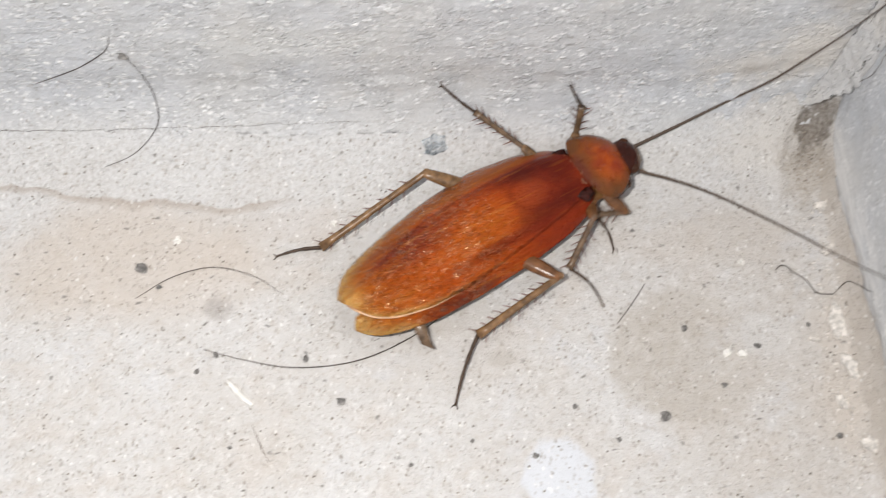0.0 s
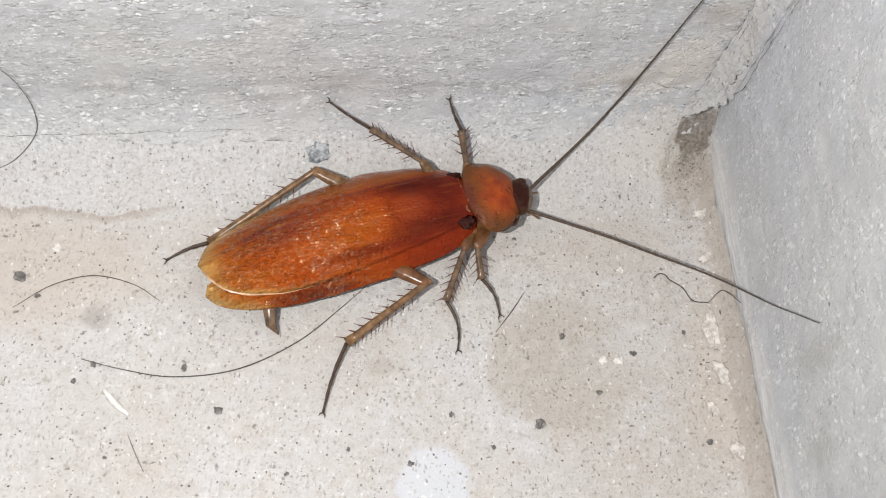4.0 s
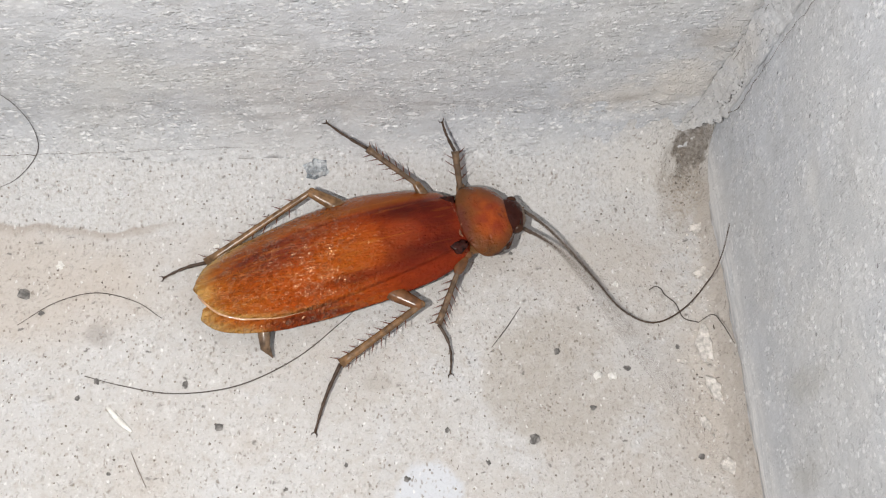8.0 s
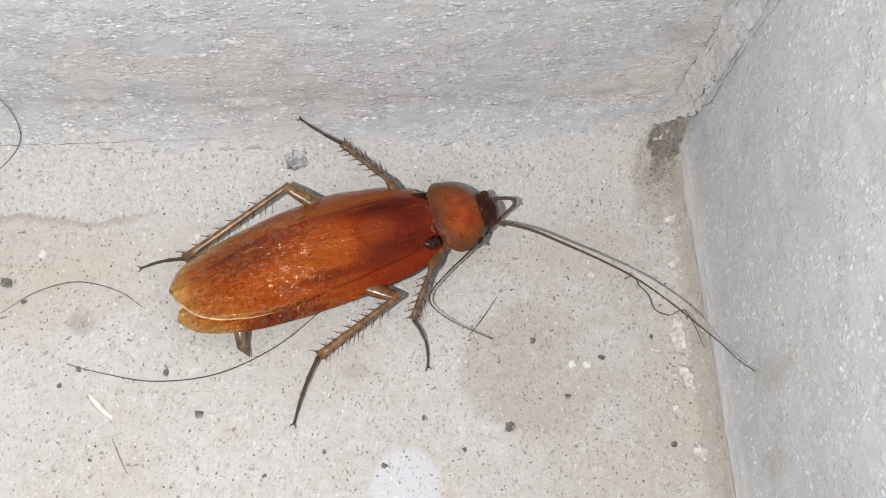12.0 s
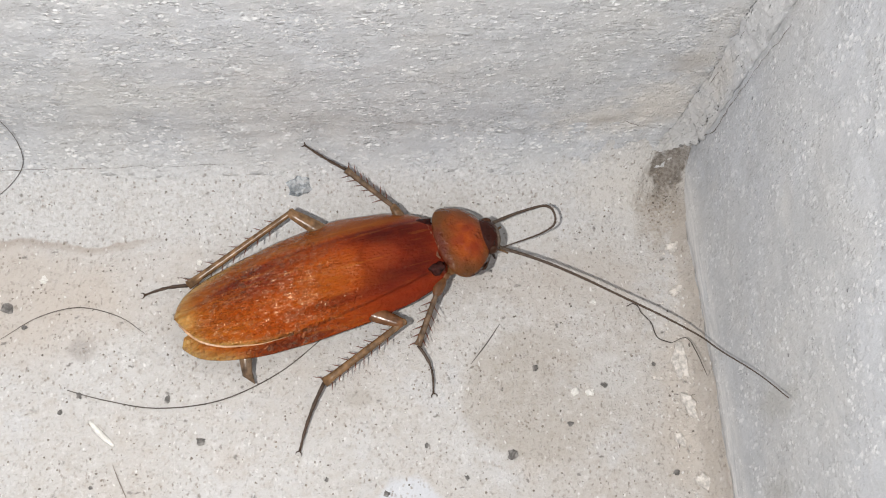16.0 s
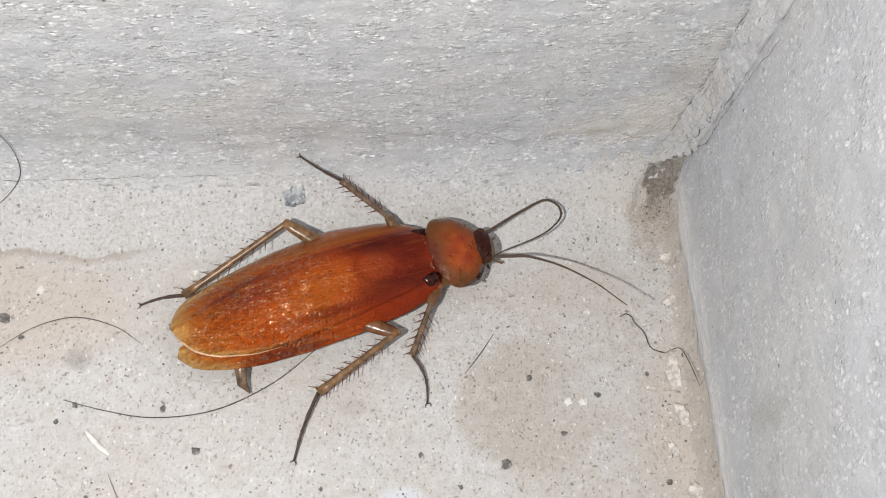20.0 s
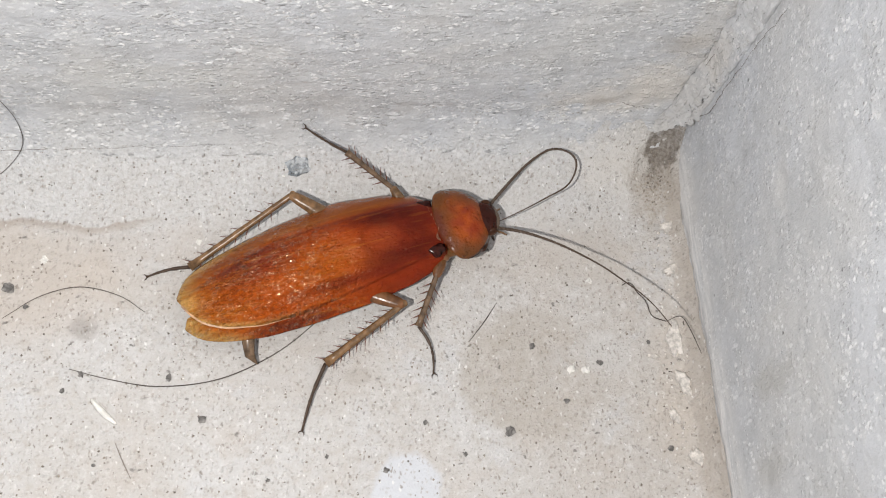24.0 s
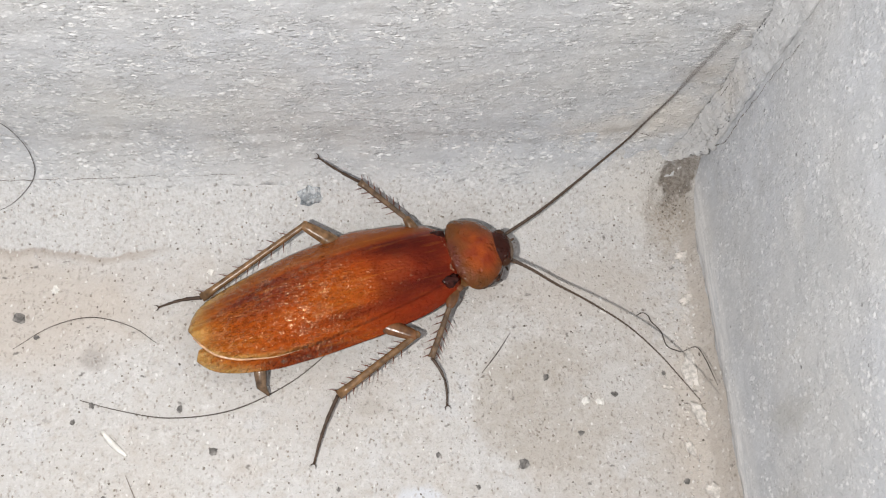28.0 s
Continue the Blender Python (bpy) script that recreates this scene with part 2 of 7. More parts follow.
    gap = calc(nt, "ADD", x, calc(nt, "MULTIPLY", calc(nt, "SUBTRACT", noise_tex(nt, vec, 0.45, 5), 0.5), 1.6))
    groove = calc(nt, "MULTIPLY", calc(nt, "MULTIPLY", ramp(nt, gap, -1.35, -0.95), ramp(nt, y, -7, -3, 1, 0.3)), ramp(nt, noise_tex(nt, vec, 0.5, 5, 0.7), 0.38, 0.6, 0.6, 0.95))
    col = mix(nt, groove, col, (0.455, 0.41, 0.365))
    # shade of the hole under the mortar lip painted dark, brown silt below it
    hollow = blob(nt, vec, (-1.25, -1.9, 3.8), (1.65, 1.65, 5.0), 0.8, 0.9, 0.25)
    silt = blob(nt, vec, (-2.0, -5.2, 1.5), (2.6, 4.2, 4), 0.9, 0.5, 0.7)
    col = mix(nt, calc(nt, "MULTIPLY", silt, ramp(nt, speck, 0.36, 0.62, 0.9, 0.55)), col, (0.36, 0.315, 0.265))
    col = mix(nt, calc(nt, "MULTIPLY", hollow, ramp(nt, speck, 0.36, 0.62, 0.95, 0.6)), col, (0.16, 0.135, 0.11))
    # grains in the cement: dark slivers, brown grit, white sand
    odd = mm_coords(nt, (1, 1.5, 1), (0, 0, 35))
    h1, c1, in1 = facets(nt, odd, 0.9, 0.4, 0.72, (0.08, 0.26))
    h2, c2, in2 = facets(nt, mm_coords(nt, (1.5, 1, 1), (0, 0, 20)), 1.9, 0.5, 0.4, (0.12, 0.42))
    h3, c3, in3 = facets(nt, vec, 3.3, 0.5, 0.3, (0.2, 0.55))
    some = ramp(nt, noise_tex(nt, vec, 0.35, 3), 0.4, 0.6, 0.45, 1.0)
    col = mix(nt, calc(nt, "MULTIPLY", calc(nt, "MULTIPLY", in2, ramp(nt, c2, 0.8, 0.84, 0, 0.75)), some), col, (0.27, 0.235, 0.20))
    col = mix(nt, calc(nt, "MULTIPLY", calc(nt, "MULTIPLY", in3, ramp(nt, c3, 0.8, 0.85, 0, 0.55)), some), col, (0.36, 0.31, 0.265))
    col = mix(nt, calc(nt, "MULTIPLY", in1, ramp(nt, c1, 0.9, 0.92, 0, 0.8)), col, (0.20, 0.185, 0.17))
    col = mix(nt, calc(nt, "MULTIPLY", in2, ramp(nt, c2, 0.47, 0.57, 0.7, 0)), col, (0.84, 0.83, 0.81))
    col = mix(nt, calc(nt, "MULTIPLY", in1, ramp(nt, c1, 0.73, 0.78, 0.75, 0)), col, (0.86, 0.85, 0.84))
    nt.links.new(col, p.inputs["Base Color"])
    h = calc(nt, "MULTIPLY", calc(nt, "ADD", calc(nt, "ADD", h1, h2), h3), calc(nt, "SUBTRACT", 1.0, calc(nt, "MULTIPLY", blue, 0.8)))
    h = calc(nt, "ADD", h, calc(nt, "ADD", calc(nt, "MULTIPLY", speck, 0.06), calc(nt, "MULTIPLY", noise_tex(nt, vec, 0.8, 3), 0.12)))
    h = calc(nt, "ADD", h, calc(nt, "MULTIPLY", calc(nt, "MULTIPLY", noise_tex(nt, vec, 1.1, 4), ramp(nt, x, -7, -2)), 0.3))
    bump(nt, p, h, 1.0, 1.0)
    return m


STAIN = (-14.6, -22.4, 0)
FLOOR_PATCHES = [
    ((-8.2, -20.6, 0), (2.6, 2.2, 2), (0.58, 0.57, 0.56), 0.5),
    ((-54.3, -16.9, 0), (1.3, 1.2, 2), (0.36, 0.33, 0.31), 0.65),
    ((-30.7, -22.0, 0), (1.3, 0.9, 2), (0.40, 0.37, 0.34), 0.7),
    ((-34.0, -21.0, 0), (6.5, 4.5, 2), (0.47, 0.43, 0.39), 0.4),
    ((-9.5, -11.5, 0), (6.0, 3.2, 3), (0.50, 0.455, 0.41), 0.45),
    ((-1.8, -24.0, 0), (2.2, 9.0, 4), (0.52, 0.46, 0.40), 0.5),
    ((-3.0, -27.5, 0), (2.8, 4.0, 3), (0.52, 0.47, 0.42), 0.5),
    ((-47.0, -9.5, 0), (6.0, 2.0, 3), (0.52, 0.47, 0.43), 0.35),
]
M_FLOOR = make_floor_material()
BEIGE, BROWN, GREYED = (0.66, 0.62, 0.57), (0.36, 0.31, 0.255), (0.40, 0.395, 0.385)
M_NORTH = make_wall_material("cement_wall_north", NORTH_GRAIN, [
    ((-3.9, 0, 19.3), (2.6, 3, 2.2), BROWN, 0.45), ((-9, 0, 9.5), (6, 4, 3), BEIGE, 0.5), ((-4.0, 0, 12.5), (4.5, 3, 4.5), BEIGE, 0.7),
    ((-8.7, 0, 9.6), (1.3, 3, 1.0), BROWN, 0.4), ((-2.6, 0, 22), (2.2, 3, 6), (0.54, 0.515, 0.48), 0.5), ((-48, 0, 14), (9, 3, 3), (0.58, 0.57, 0.53), 0.3)])
M_EAST = make_wall_material("cement_wall_east", EAST_GRAIN, [
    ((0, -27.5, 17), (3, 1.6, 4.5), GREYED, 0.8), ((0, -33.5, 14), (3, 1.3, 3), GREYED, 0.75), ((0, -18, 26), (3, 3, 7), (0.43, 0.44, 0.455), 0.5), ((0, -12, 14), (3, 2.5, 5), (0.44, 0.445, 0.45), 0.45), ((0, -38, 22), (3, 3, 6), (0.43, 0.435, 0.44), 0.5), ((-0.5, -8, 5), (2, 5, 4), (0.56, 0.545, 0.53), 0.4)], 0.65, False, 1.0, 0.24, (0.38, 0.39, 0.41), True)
M_MORTAR = make_wall_material("corner_mortar", EAST_GRAIN, [((-1, -1, 11), (4, 4, 7), (0.51, 0.49, 0.465), 0.45), ((-2, -1, 6), (3, 3, 2.2), (0.53, 0.505, 0.475), 0.6), ((-1.5, -1, 19), (1.5, 3, 4), (0.47, 0.43, 0.38), 0.4)], 0.8, False, 1.0, 0.4, (0.43, 0.435, 0.445))


def wing_material():
    """Glossy red-brown wing cover: maroon at the root, amber to the tip, yellow glassy margin, fine glinting facets."""
    m, nt, p = material("amber_wing", 0.2, 0, 0.3)
    vec = mm_coords(nt)
    x, y, z = axes(nt, vec)
    n = noise_tex(nt, vec, 0.3, 4)
    xx = calc(nt, "ADD", x, calc(nt, "MULTIPLY", calc(nt, "SUBTRACT", n, 0.5), 7))
    col = mix(nt, ramp(nt, xx, -13, -2), (0.35, 0.058, 0.006), (0.22, 0.025, 0.008))
    col = mix(nt, ramp(nt, xx, -23, -14, 0.95, 0), col, (0.36, 0.098, 0.011))
    gold = blob(nt, vec, (-9.8, -0.9, 5), (4.6, 2.2, 5), 0.4, 0.4, 1.0)
    col = mix(nt, calc(nt, "MULTIPLY", gold, 0.4), col, (0.40, 0.105, 0.010))
    # olive-brown field outside the crease that runs back from the shoulder
    crease = calc(nt, "SUBTRACT", y, ramp(nt, x, -22.5, -12, 0.6, 2.6))
    side = calc(nt, "ADD", crease, calc(nt, "MULTIPLY", calc(nt, "SUBTRACT", n, 0.5), 0.9))
    col = mix(nt, ramp(nt, side, -0.1, 0.7, 0, 0.85), col, (0.22, 0.062, 0.011))
    line = calc(nt, "MULTIPLY", ramp(nt, crease, -0.5, -0.05), ramp(nt, crease, 0.0, 0.25, 1, 0))
    col = mix(nt, calc(nt, "MULTIPLY", line, 0.55), col, (0.12, 0.017, 0.007))
    for centre, radii, tint, amount in WING_MARKS:
        col = mix(nt, calc(nt, "MULTIPLY", blob(nt, vec, centre, radii, 0.55, 0.6, 0.8), amount), col, tint)
    ring = calc(nt, "SUBTRACT", blob(nt, vec, (-4.6, 0.0, 4.5), (2.25, 1.75, 4), 0.12, 0.4, 0.22), blob(nt, vec, (-4.5, 0.1, 4.5), (1.8, 1.35, 4), 0.12, 0.4, 0.28))
    col = mix(nt, calc(nt, "MULTIPLY", ring, 0.35), col, (0.09, 0.008, 0.005))
    veins = noise_tex(nt, mm_coords(nt, (0.13, 1.5, 0.4), (0, 0, 7)), 1.5, 5, 0.6)
    col = mix(nt, ramp(nt, veins, 0.36, 0.5, 0.2, 0), col, (0.17, 0.03, 0.007))
    col = mix(nt, calc(nt, "MULTIPLY", ramp(nt, veins, 0.54, 0.66, 0, 0.3), ramp(nt, x, -8, -1, 1, 0.4)), col, (0.42, 0.13, 0.016))
    rear = ramp(nt, x, -11, -6, 1, 0)
    net, _ = voronoi(nt, mm_coords(nt, (0.65, 1.3, 1), (0, 0, 20)), 2.6)
    col = mix(nt, calc(nt, "MULTIPLY", ramp(nt, net, 0.32, 0.6), calc(nt, "MULTIPLY", rear, 0.25)), col, (0.16, 0.036, 0.008))
    at = nt.nodes.new("ShaderNodeAttribute")
    at.attribute_name = "rim"
    col = mix(nt, at.outputs["Fac"], col, mix(nt, ramp(nt, veins, 0.42, 0.56), (0.36, 0.19, 0.045), (0.52, 0.34, 0.11)))
    nt.links.new(col, p.inputs["Base Color"])
    p.inputs["Specular Tint"].default_value = (1.0, 0.80, 0.48, 1)
    p.inputs["Subsurface Weight"].default_value, p.inputs["Subsurface Scale"].default_value = 0.1, 0.4 * MM
    p.inputs["Subsurface Radius"].default_value = (1.0, 0.35, 0.1)
    # tilted facets that break the light into glints, fine ribs along the veins, a step at the crease
    cells = mm_coords(nt, (0.75, 1.15, 0.3), (0, 0, 17))
    f1, c1, _ = facets(nt, cells, 3.4, 1.15, 0.0, (0.35, 0.75), 0.4)
    f2 = facets(nt, cells, 1.3, 0.42, 0.0, (0.3, 0.75), 0.6)[0]
    area = calc(nt, "MULTIPLY", ramp(nt, x, -12, -5, 1, 0.32), ramp(nt, noise_tex(nt, vec, 0.3, 3), 0.36, 0.56, 0.45, 1))
    area = calc(nt, "MULTIPLY", area, ramp(nt, crease, -0.4, 0.8, 1, 0.35))
    h = calc(nt, "MULTIPLY", calc(nt, "ADD", f1, f2), area)
    h = calc(nt, "ADD", h, calc(nt, "MULTIPLY", veins, 0.09))
    h = calc(nt, "ADD", h, calc(nt, "MULTIPLY", noise_tex(nt, vec, 0.7, 3), 0.16))
    h = calc(nt, "ADD", h, calc(nt, "MULTIPLY", ramp(nt, crease, -0.35, 0.25), -0.09))
    h = calc(nt, "ADD", h, calc(nt, "MULTIPLY", ring, 0.04))
    bump(nt, p, h, 1.0, 1.0)
    nt.links.new(ramp(nt, noise_tex(nt, vec, 1.1, 4), 0.35, 0.65, 0.09, 0.2), p.inputs["Roughness"])
    nt.links.new(calc(nt, "ADD", calc(nt, "MULTIPLY", ramp(nt, c1, 0.5, 0.75, 0, 0.95), ramp(nt, xx, -11, -6, 1, 0)), 0.13), p.inputs["Specular IOR Level"])
    return m


MAROON = (0.05, 0.006, 0.006)
WING_MARKS = [
    ((-4.1, 2.0, 4.5), (3.4, 1.0, 4), MAROON, 0.88), ((-1.2, 1.2, 4.5), (2.6, 1.9, 4), MAROON, 0.68), ((-3.6, -1.9, 4.5), (3.6, 1.0, 4), MAROON, 0.7), ((-1.4, -1.2, 4.5), (2.8, 1.3, 4), MAROON, 0.62),
    ((-4.6, 0.0, 4.5), (2.1, 1.6, 4), (0.21, 0.045, 0.018), 0.4), ((-16.0, 0.9, 4), (4.6, 1.6, 4), (0.12, 0.016, 0.012), 0.8), ((-13, 1.9, 4), (6, 0.7, 4), (0.11, 0.014, 0.008), 0.6), ((-14.0, -4.5, 4), (5.5, 0.7, 4), (0.085, 0.010, 0.008), 0.9), ((-8.5, -2.7, 4), (5.5, 0.6, 4), (0.12, 0.012, 0.007), 0.7),
]


def shield_material():
    """Orange translucent plate: olive margins, a bright middle, brown front rim, a few wet glints."""
    m, nt, p = material("orange_shield", 0.1, 0, 0.3)
    vec = mm_coords(nt)
    n = noise_tex(nt, vec, 0.9, 5)
    core = blob(nt, vec, (3.3, -0.4, 4), (2.2, 2.6, 4), 0.5, 0.6, 1.0)
    col = mix(nt, core, (0.12, 0.042, 0.010), mix(nt, ramp(nt, n, 0.35, 0.65), (0.37, 0.066, 0.005), (0.27, 0.038, 0.005)))
    for centre in ((3.6, 0.6, 4), (3.7, -1.3, 4), (2.3, -0.4, 4)):
        col = mix(nt, calc(nt, "MULTIPLY", blob(nt, vec, centre, (0.8, 0.5, 4), 0.8, 1.0, 0.9), 0.5), col, (0.21, 0.022, 0.005))
    x, y, z = axes(nt, vec)
    front = calc(nt, "MULTIPLY", ramp(nt, z, 2.95, 3.3, 1, 0), ramp(nt, x, 1.8, 3.0))
    col = mix(nt, calc(nt, "MULTIPLY", front, 0.9), col, (0.04, 0.012, 0.006))
    col = mix(nt, calc(nt, "MULTIPLY", blob(nt, vec, (0.7, -0.2, 4), (0.7, 2.6, 4), 0.8, 0.9, 0.8), 0.7), col, (0.10, 0.016, 0.010))
    nt.links.new(col, p.inputs["Base Color"])
    p.inputs["Subsurface Weight"].default_value, p.inputs["Subsurface Scale"].default_value = 0.15, 0.5 * MM
    p.inputs["Subsurface Radius"].default_value = (1.0, 0.35, 0.1)
    f = facets(nt, vec, 1.5, 0.8, 0.45, (0.1, 0.55), 0.8)[0]
    h = calc(nt, "ADD", calc(nt, "MULTIPLY", n, 0.3), calc(nt, "MULTIPLY", f, ramp(nt, x, 0.6, 1.6, 1.6, 0.9)))
    bump(nt, p, h, 1.0, 1.0)
    return m


M_WING, M_PRON = wing_material(), shield_material()


def plain(name, col, rough=0.4, var=0.25, scale=1.5, spec=0.2, coat=0.0):
    m, nt, p = material(name, rough, 0, spec)
    n = noise_tex(nt, mm_coords(nt), scale, 4)
    nt.links.new(mix(nt, ramp(nt, n, 0.3, 0.7), tuple(c * (1 - var) for c in col), tuple(min(1, c * (1 + var)) for c in col)), p.inputs["Base Color"])
    p.inputs["Coat Weight"].default_value = coat
    bump(nt, p, n, 1.0, 0.035)
    return m


M_LEG = plain("straw_brown_leg", (0.17, 0.094, 0.043), 0.26, 0.45, 1.4, 0.4)
M_THIGH = plain("red_brown_thigh", (0.15, 0.065, 0.026), 0.24, 0.35, 1.2, 0.4)
M_SPINE = plain("red_brown_spine", (0.13, 0.042, 0.022), 0.3)
M_TIBIA = plain("brown_shin", (0.135, 0.085, 0.05), 0.24, 0.5, 1.4, 0.45)
M_TARSUS = plain("dark_foot", (0.07, 0.046, 0.032), 0.35)
M_DARK = plain("dark_brown_horn", (0.045, 0.018, 0.009), 0.14, 0.3, 1.2, 0.2)


def head_material():
    """Dark shiny brow, grey-brown face."""
    m, nt, p = material("brown_head", 0.12, 0, 0.2)
    vec = mm_coords(nt)
    face = ramp(nt, calc(nt, "ADD", axes(nt, vec)[0], calc(nt, "MULTIPLY", noise_tex(nt, vec, 1.5, 4), 0.5)), 1.0, 1.2)
    nt.links.new(mix(nt, face, mix(nt, noise_tex(nt, vec, 1.2, 4), (0.016, 0.004, 0.003), (0.055, 0.012, 0.006)), (0.17, 0.125, 0.09)), p.inputs["Base Color"])
    nt.links.new(ramp(nt, face, 0, 1, 0.12, 0.5), p.inputs["Roughness"])
    bump(nt, p, calc(nt, "ADD", facets(nt, vec, 1.6, 0.6, 0.4, (0.1, 0.55), 0.8)[0], calc(nt, "MULTIPLY", noise_tex(nt, vec, 1.2, 2), 0.1)), 1.0, 1.0)
    return m


M_HEAD = head_material()
M_FEELER = plain("grey_brown_feeler", (0.085, 0.06, 0.044), 0.45)
M_GLINT = plain("glossy_brown_glint", (0.24, 0.09, 0.045), 0.1, 0.5, 2.5, 0.6)
M_HINGE = plain("dark_hinge", (0.028, 0.006, 0.004), 0.12, 0.6, 2.5)
M_BELLY = plain("brown_belly", (0.16, 0.07, 0.02), 0.4)
M_HAIR = plain("dark_hair", (0.075, 0.062, 0.052), 0.4, 0.2, 0.5)
M_HAIR_PALE = plain("pale_fibre", (0.24, 0.20, 0.17), 0.5, 0.2, 0.5)
M_GRIT = plain("grey_grit", (0.20, 0.19, 0.18), 0.7, 0.5)
M_WHITE_GRIT = plain("white_grit", (0.76, 0.74, 0.70), 0.6, 0.15)
M_FLAKE = plain("pale_plaster", (0.60, 0.565, 0.525), 0.8, 0.3, 2.2)
M_SAND = plain("sand", (0.27, 0.24, 0.205), 0.7, 0.5)
M_GLASS, nt, p = material("clear_chip", 0.1, 0, 0.5)
p.inputs["Alpha"].default_value = 0.55
bump(nt, p, facets(nt, mm_coords(nt), 1.5, 0.9, 0.0, (0.4, 0.9))[0], 1.0, 1.0)
nt.links.new(mix(nt, ramp(nt, noise_tex(nt, mm_coords(nt), 1.6, 4), 0.42, 0.58), (0.27, 0.31, 0.34), (0.70, 0.74, 0.77)), p.inputs["Base Color"])


# ---- mesh helpers ----
def mesh_from(name, bm, mat, smooth=True):
    me = bpy.data.meshes.new(name)
    bm.to_mesh(me)
    bm.free()
    me.materials.append(mat)
    if smooth:
        me.polygons.foreach_set("use_smooth", [True] * len(me.polygons))
    return me


def part(name, bm, mat, parent=None, label="", smooth=True):
    ob = new(name, mesh_from(name, bm, mat, smooth))
    ob.parent = parent
    if label:
        tagged(ob, label)
    return ob


def sheet(name, us, vs, place, mat, kind, label, category):
    """A grid of points place(u, v) in millimetres."""
    pts = [tuple(c * MM for c in place(u, v)) for v in vs for u in us]
    n = len(us)
    faces = [(j * n + i, j * n + i + 1, (j + 1) * n + i + 1, (j + 1) * n + i) for j in range(len(vs) - 1) for i in range(n - 1)]
    me = bpy.data.meshes.new(name)
    me.from_pydata(pts, [], faces)
    me.materials.append(mat)
    me.polygons.foreach_set("use_smooth", [True] * len(me.polygons))
    return tagged(new(name, me), label, category, kind=kind)


def tube(bm, pts, radii, sides=8, squash=1.0, caps=True):
    """A round limb along points (mm), its radius given at each."""
    pts = [Vector(p) for p in pts]
    rings = []
    up = Vector((0, 0, 1))
    for i, p in enumerate(pts):
        d = (pts[min(i + 1, len(pts) - 1)] - pts[max(i - 1, 0)]).normalized()
        a = d.cross(up)
        a = a.normalized() if a.length > 1e-3 else Vector((1, 0, 0))
        b = a.cross(d).normalized()
        r = radii[i]
        rings.append([bm.verts.new((p + (a * math.cos(q) + b * math.sin(q) * squash) * r) * MM) for q in (2 * math.pi * k / sides for k in range(sides))])
    for r0, r1 in zip(rings, rings[1:]):
        for k in range(sides):
            bm.faces.new((r0[k], r0[(k + 1) % sides], r1[(k + 1) % sides], r1[k]))
    if caps:
        bm.faces.new(rings[0][::-1]), bm.faces.new(rings[-1])
    return bm


def smooth_line(points, n):
    """Catmull-Rom through the points, n stations at even steps of length."""
    p = [np.array(q, float) for q in points]
    p = [2 * p[0] - p[1], *p, 2 * p[-1] - p[-2]]
    out = []
    for i in range(1, len(p) - 2):
        a, b, c, d = p[i - 1:i + 3]
        for u in np.linspace(0, 1, 8, endpoint=False):
            out.append(0.5 * (2 * b + (c - a) * u + (2 * a - 5 * b + 4 * c - d) * u * u + (3 * b - a - 3 * c + d) * u ** 3))
    out = np.array([*out, p[-2]])
    s = np.r_[0, np.cumsum(np.linalg.norm(np.diff(out, axis=0), axis=1))]
    at = np.linspace(0, s[-1], n)
    return np.stack([np.interp(at, s, out[:, k]) for k in range(out.shape[1])], 1)


def rough(x, y, z, scale, octaves=3):
    return noise.fractal(Vector((x, y, z)) * scale, 1.0, 2.0, octaves)


# ---- floor and the two walls of the corner (millimetres; the corner is the origin) ----
COVE_N, COVE_E = 9.0, 4.0


def cove(d, r):
    return r - math.sqrt(max(r * r - (r - max(d, 0.0)) ** 2, 0.0)) if d < r else 0.0


def ground(x, y):
    return cove(-y, COVE_N) + cove(-x, COVE_E)


def floor_point(x, y):
    z = ground(x, y)
    near_e, near_n = max(0.0, 1 + x / 6), max(0.0, 1 + y / 10)
    z += 0.22 * rough(x, y, 0, 0.12) * min(1, 0.4 + near_e + near_n) + 0.05 * rough(x, y, 3, 0.9)
    z += near_e * (0.35 * rough(x, y, 7, 0.4) + 0.3 * abs(rough(x, y, 9, 1.1)))
    z -= 0.35 * math.exp(-((x + 0.95 + 0.5 * rough(y, 2, 0, 0.25)) / 0.45) ** 2) * min(1, max(0.15, 0.6 + rough(y, 8, 0, 0.3)))
    z += 0.4 * rough(x, y, 12, 0.7, 4) * max(0.0, 1 - math.hypot(x, y) / 12)
    hollow = math.exp(-((x + 1.4) / 1.5) ** 2 - ((y + 2.6) / 1.9) ** 2)
    z += hollow * (-2.0 + 0.9 * rough(x, y, 4, 0.9) + 0.4 * rough(x, y, 6, 2.2))
    return (x, y, z)


far = [-1500, -900, -500, -280, -160, -110, -90]
arc = lambda r, n: [-(r - r * math.cos(a)) for a in np.linspace(math.pi / 2, 0, n)]
xs = far + list(np.arange(-78, -COVE_E - 0.2, 0.42)) + arc(COVE_E, 16)
ys = far[:-1] + [-80, -65] + list(np.arange(-50, -COVE_N - 0.2, 0.42)) + arc(COVE_N, 26)
floor = sheet("floor", xs, ys, floor_point, M_FLOOR, "structure", "pale stained cement floor with a trowelled cove along the walls", "floor")
up = list(np.arange(0, 46, 0.42)) + [50, 60, 90, 160, 300, 600, 1200]


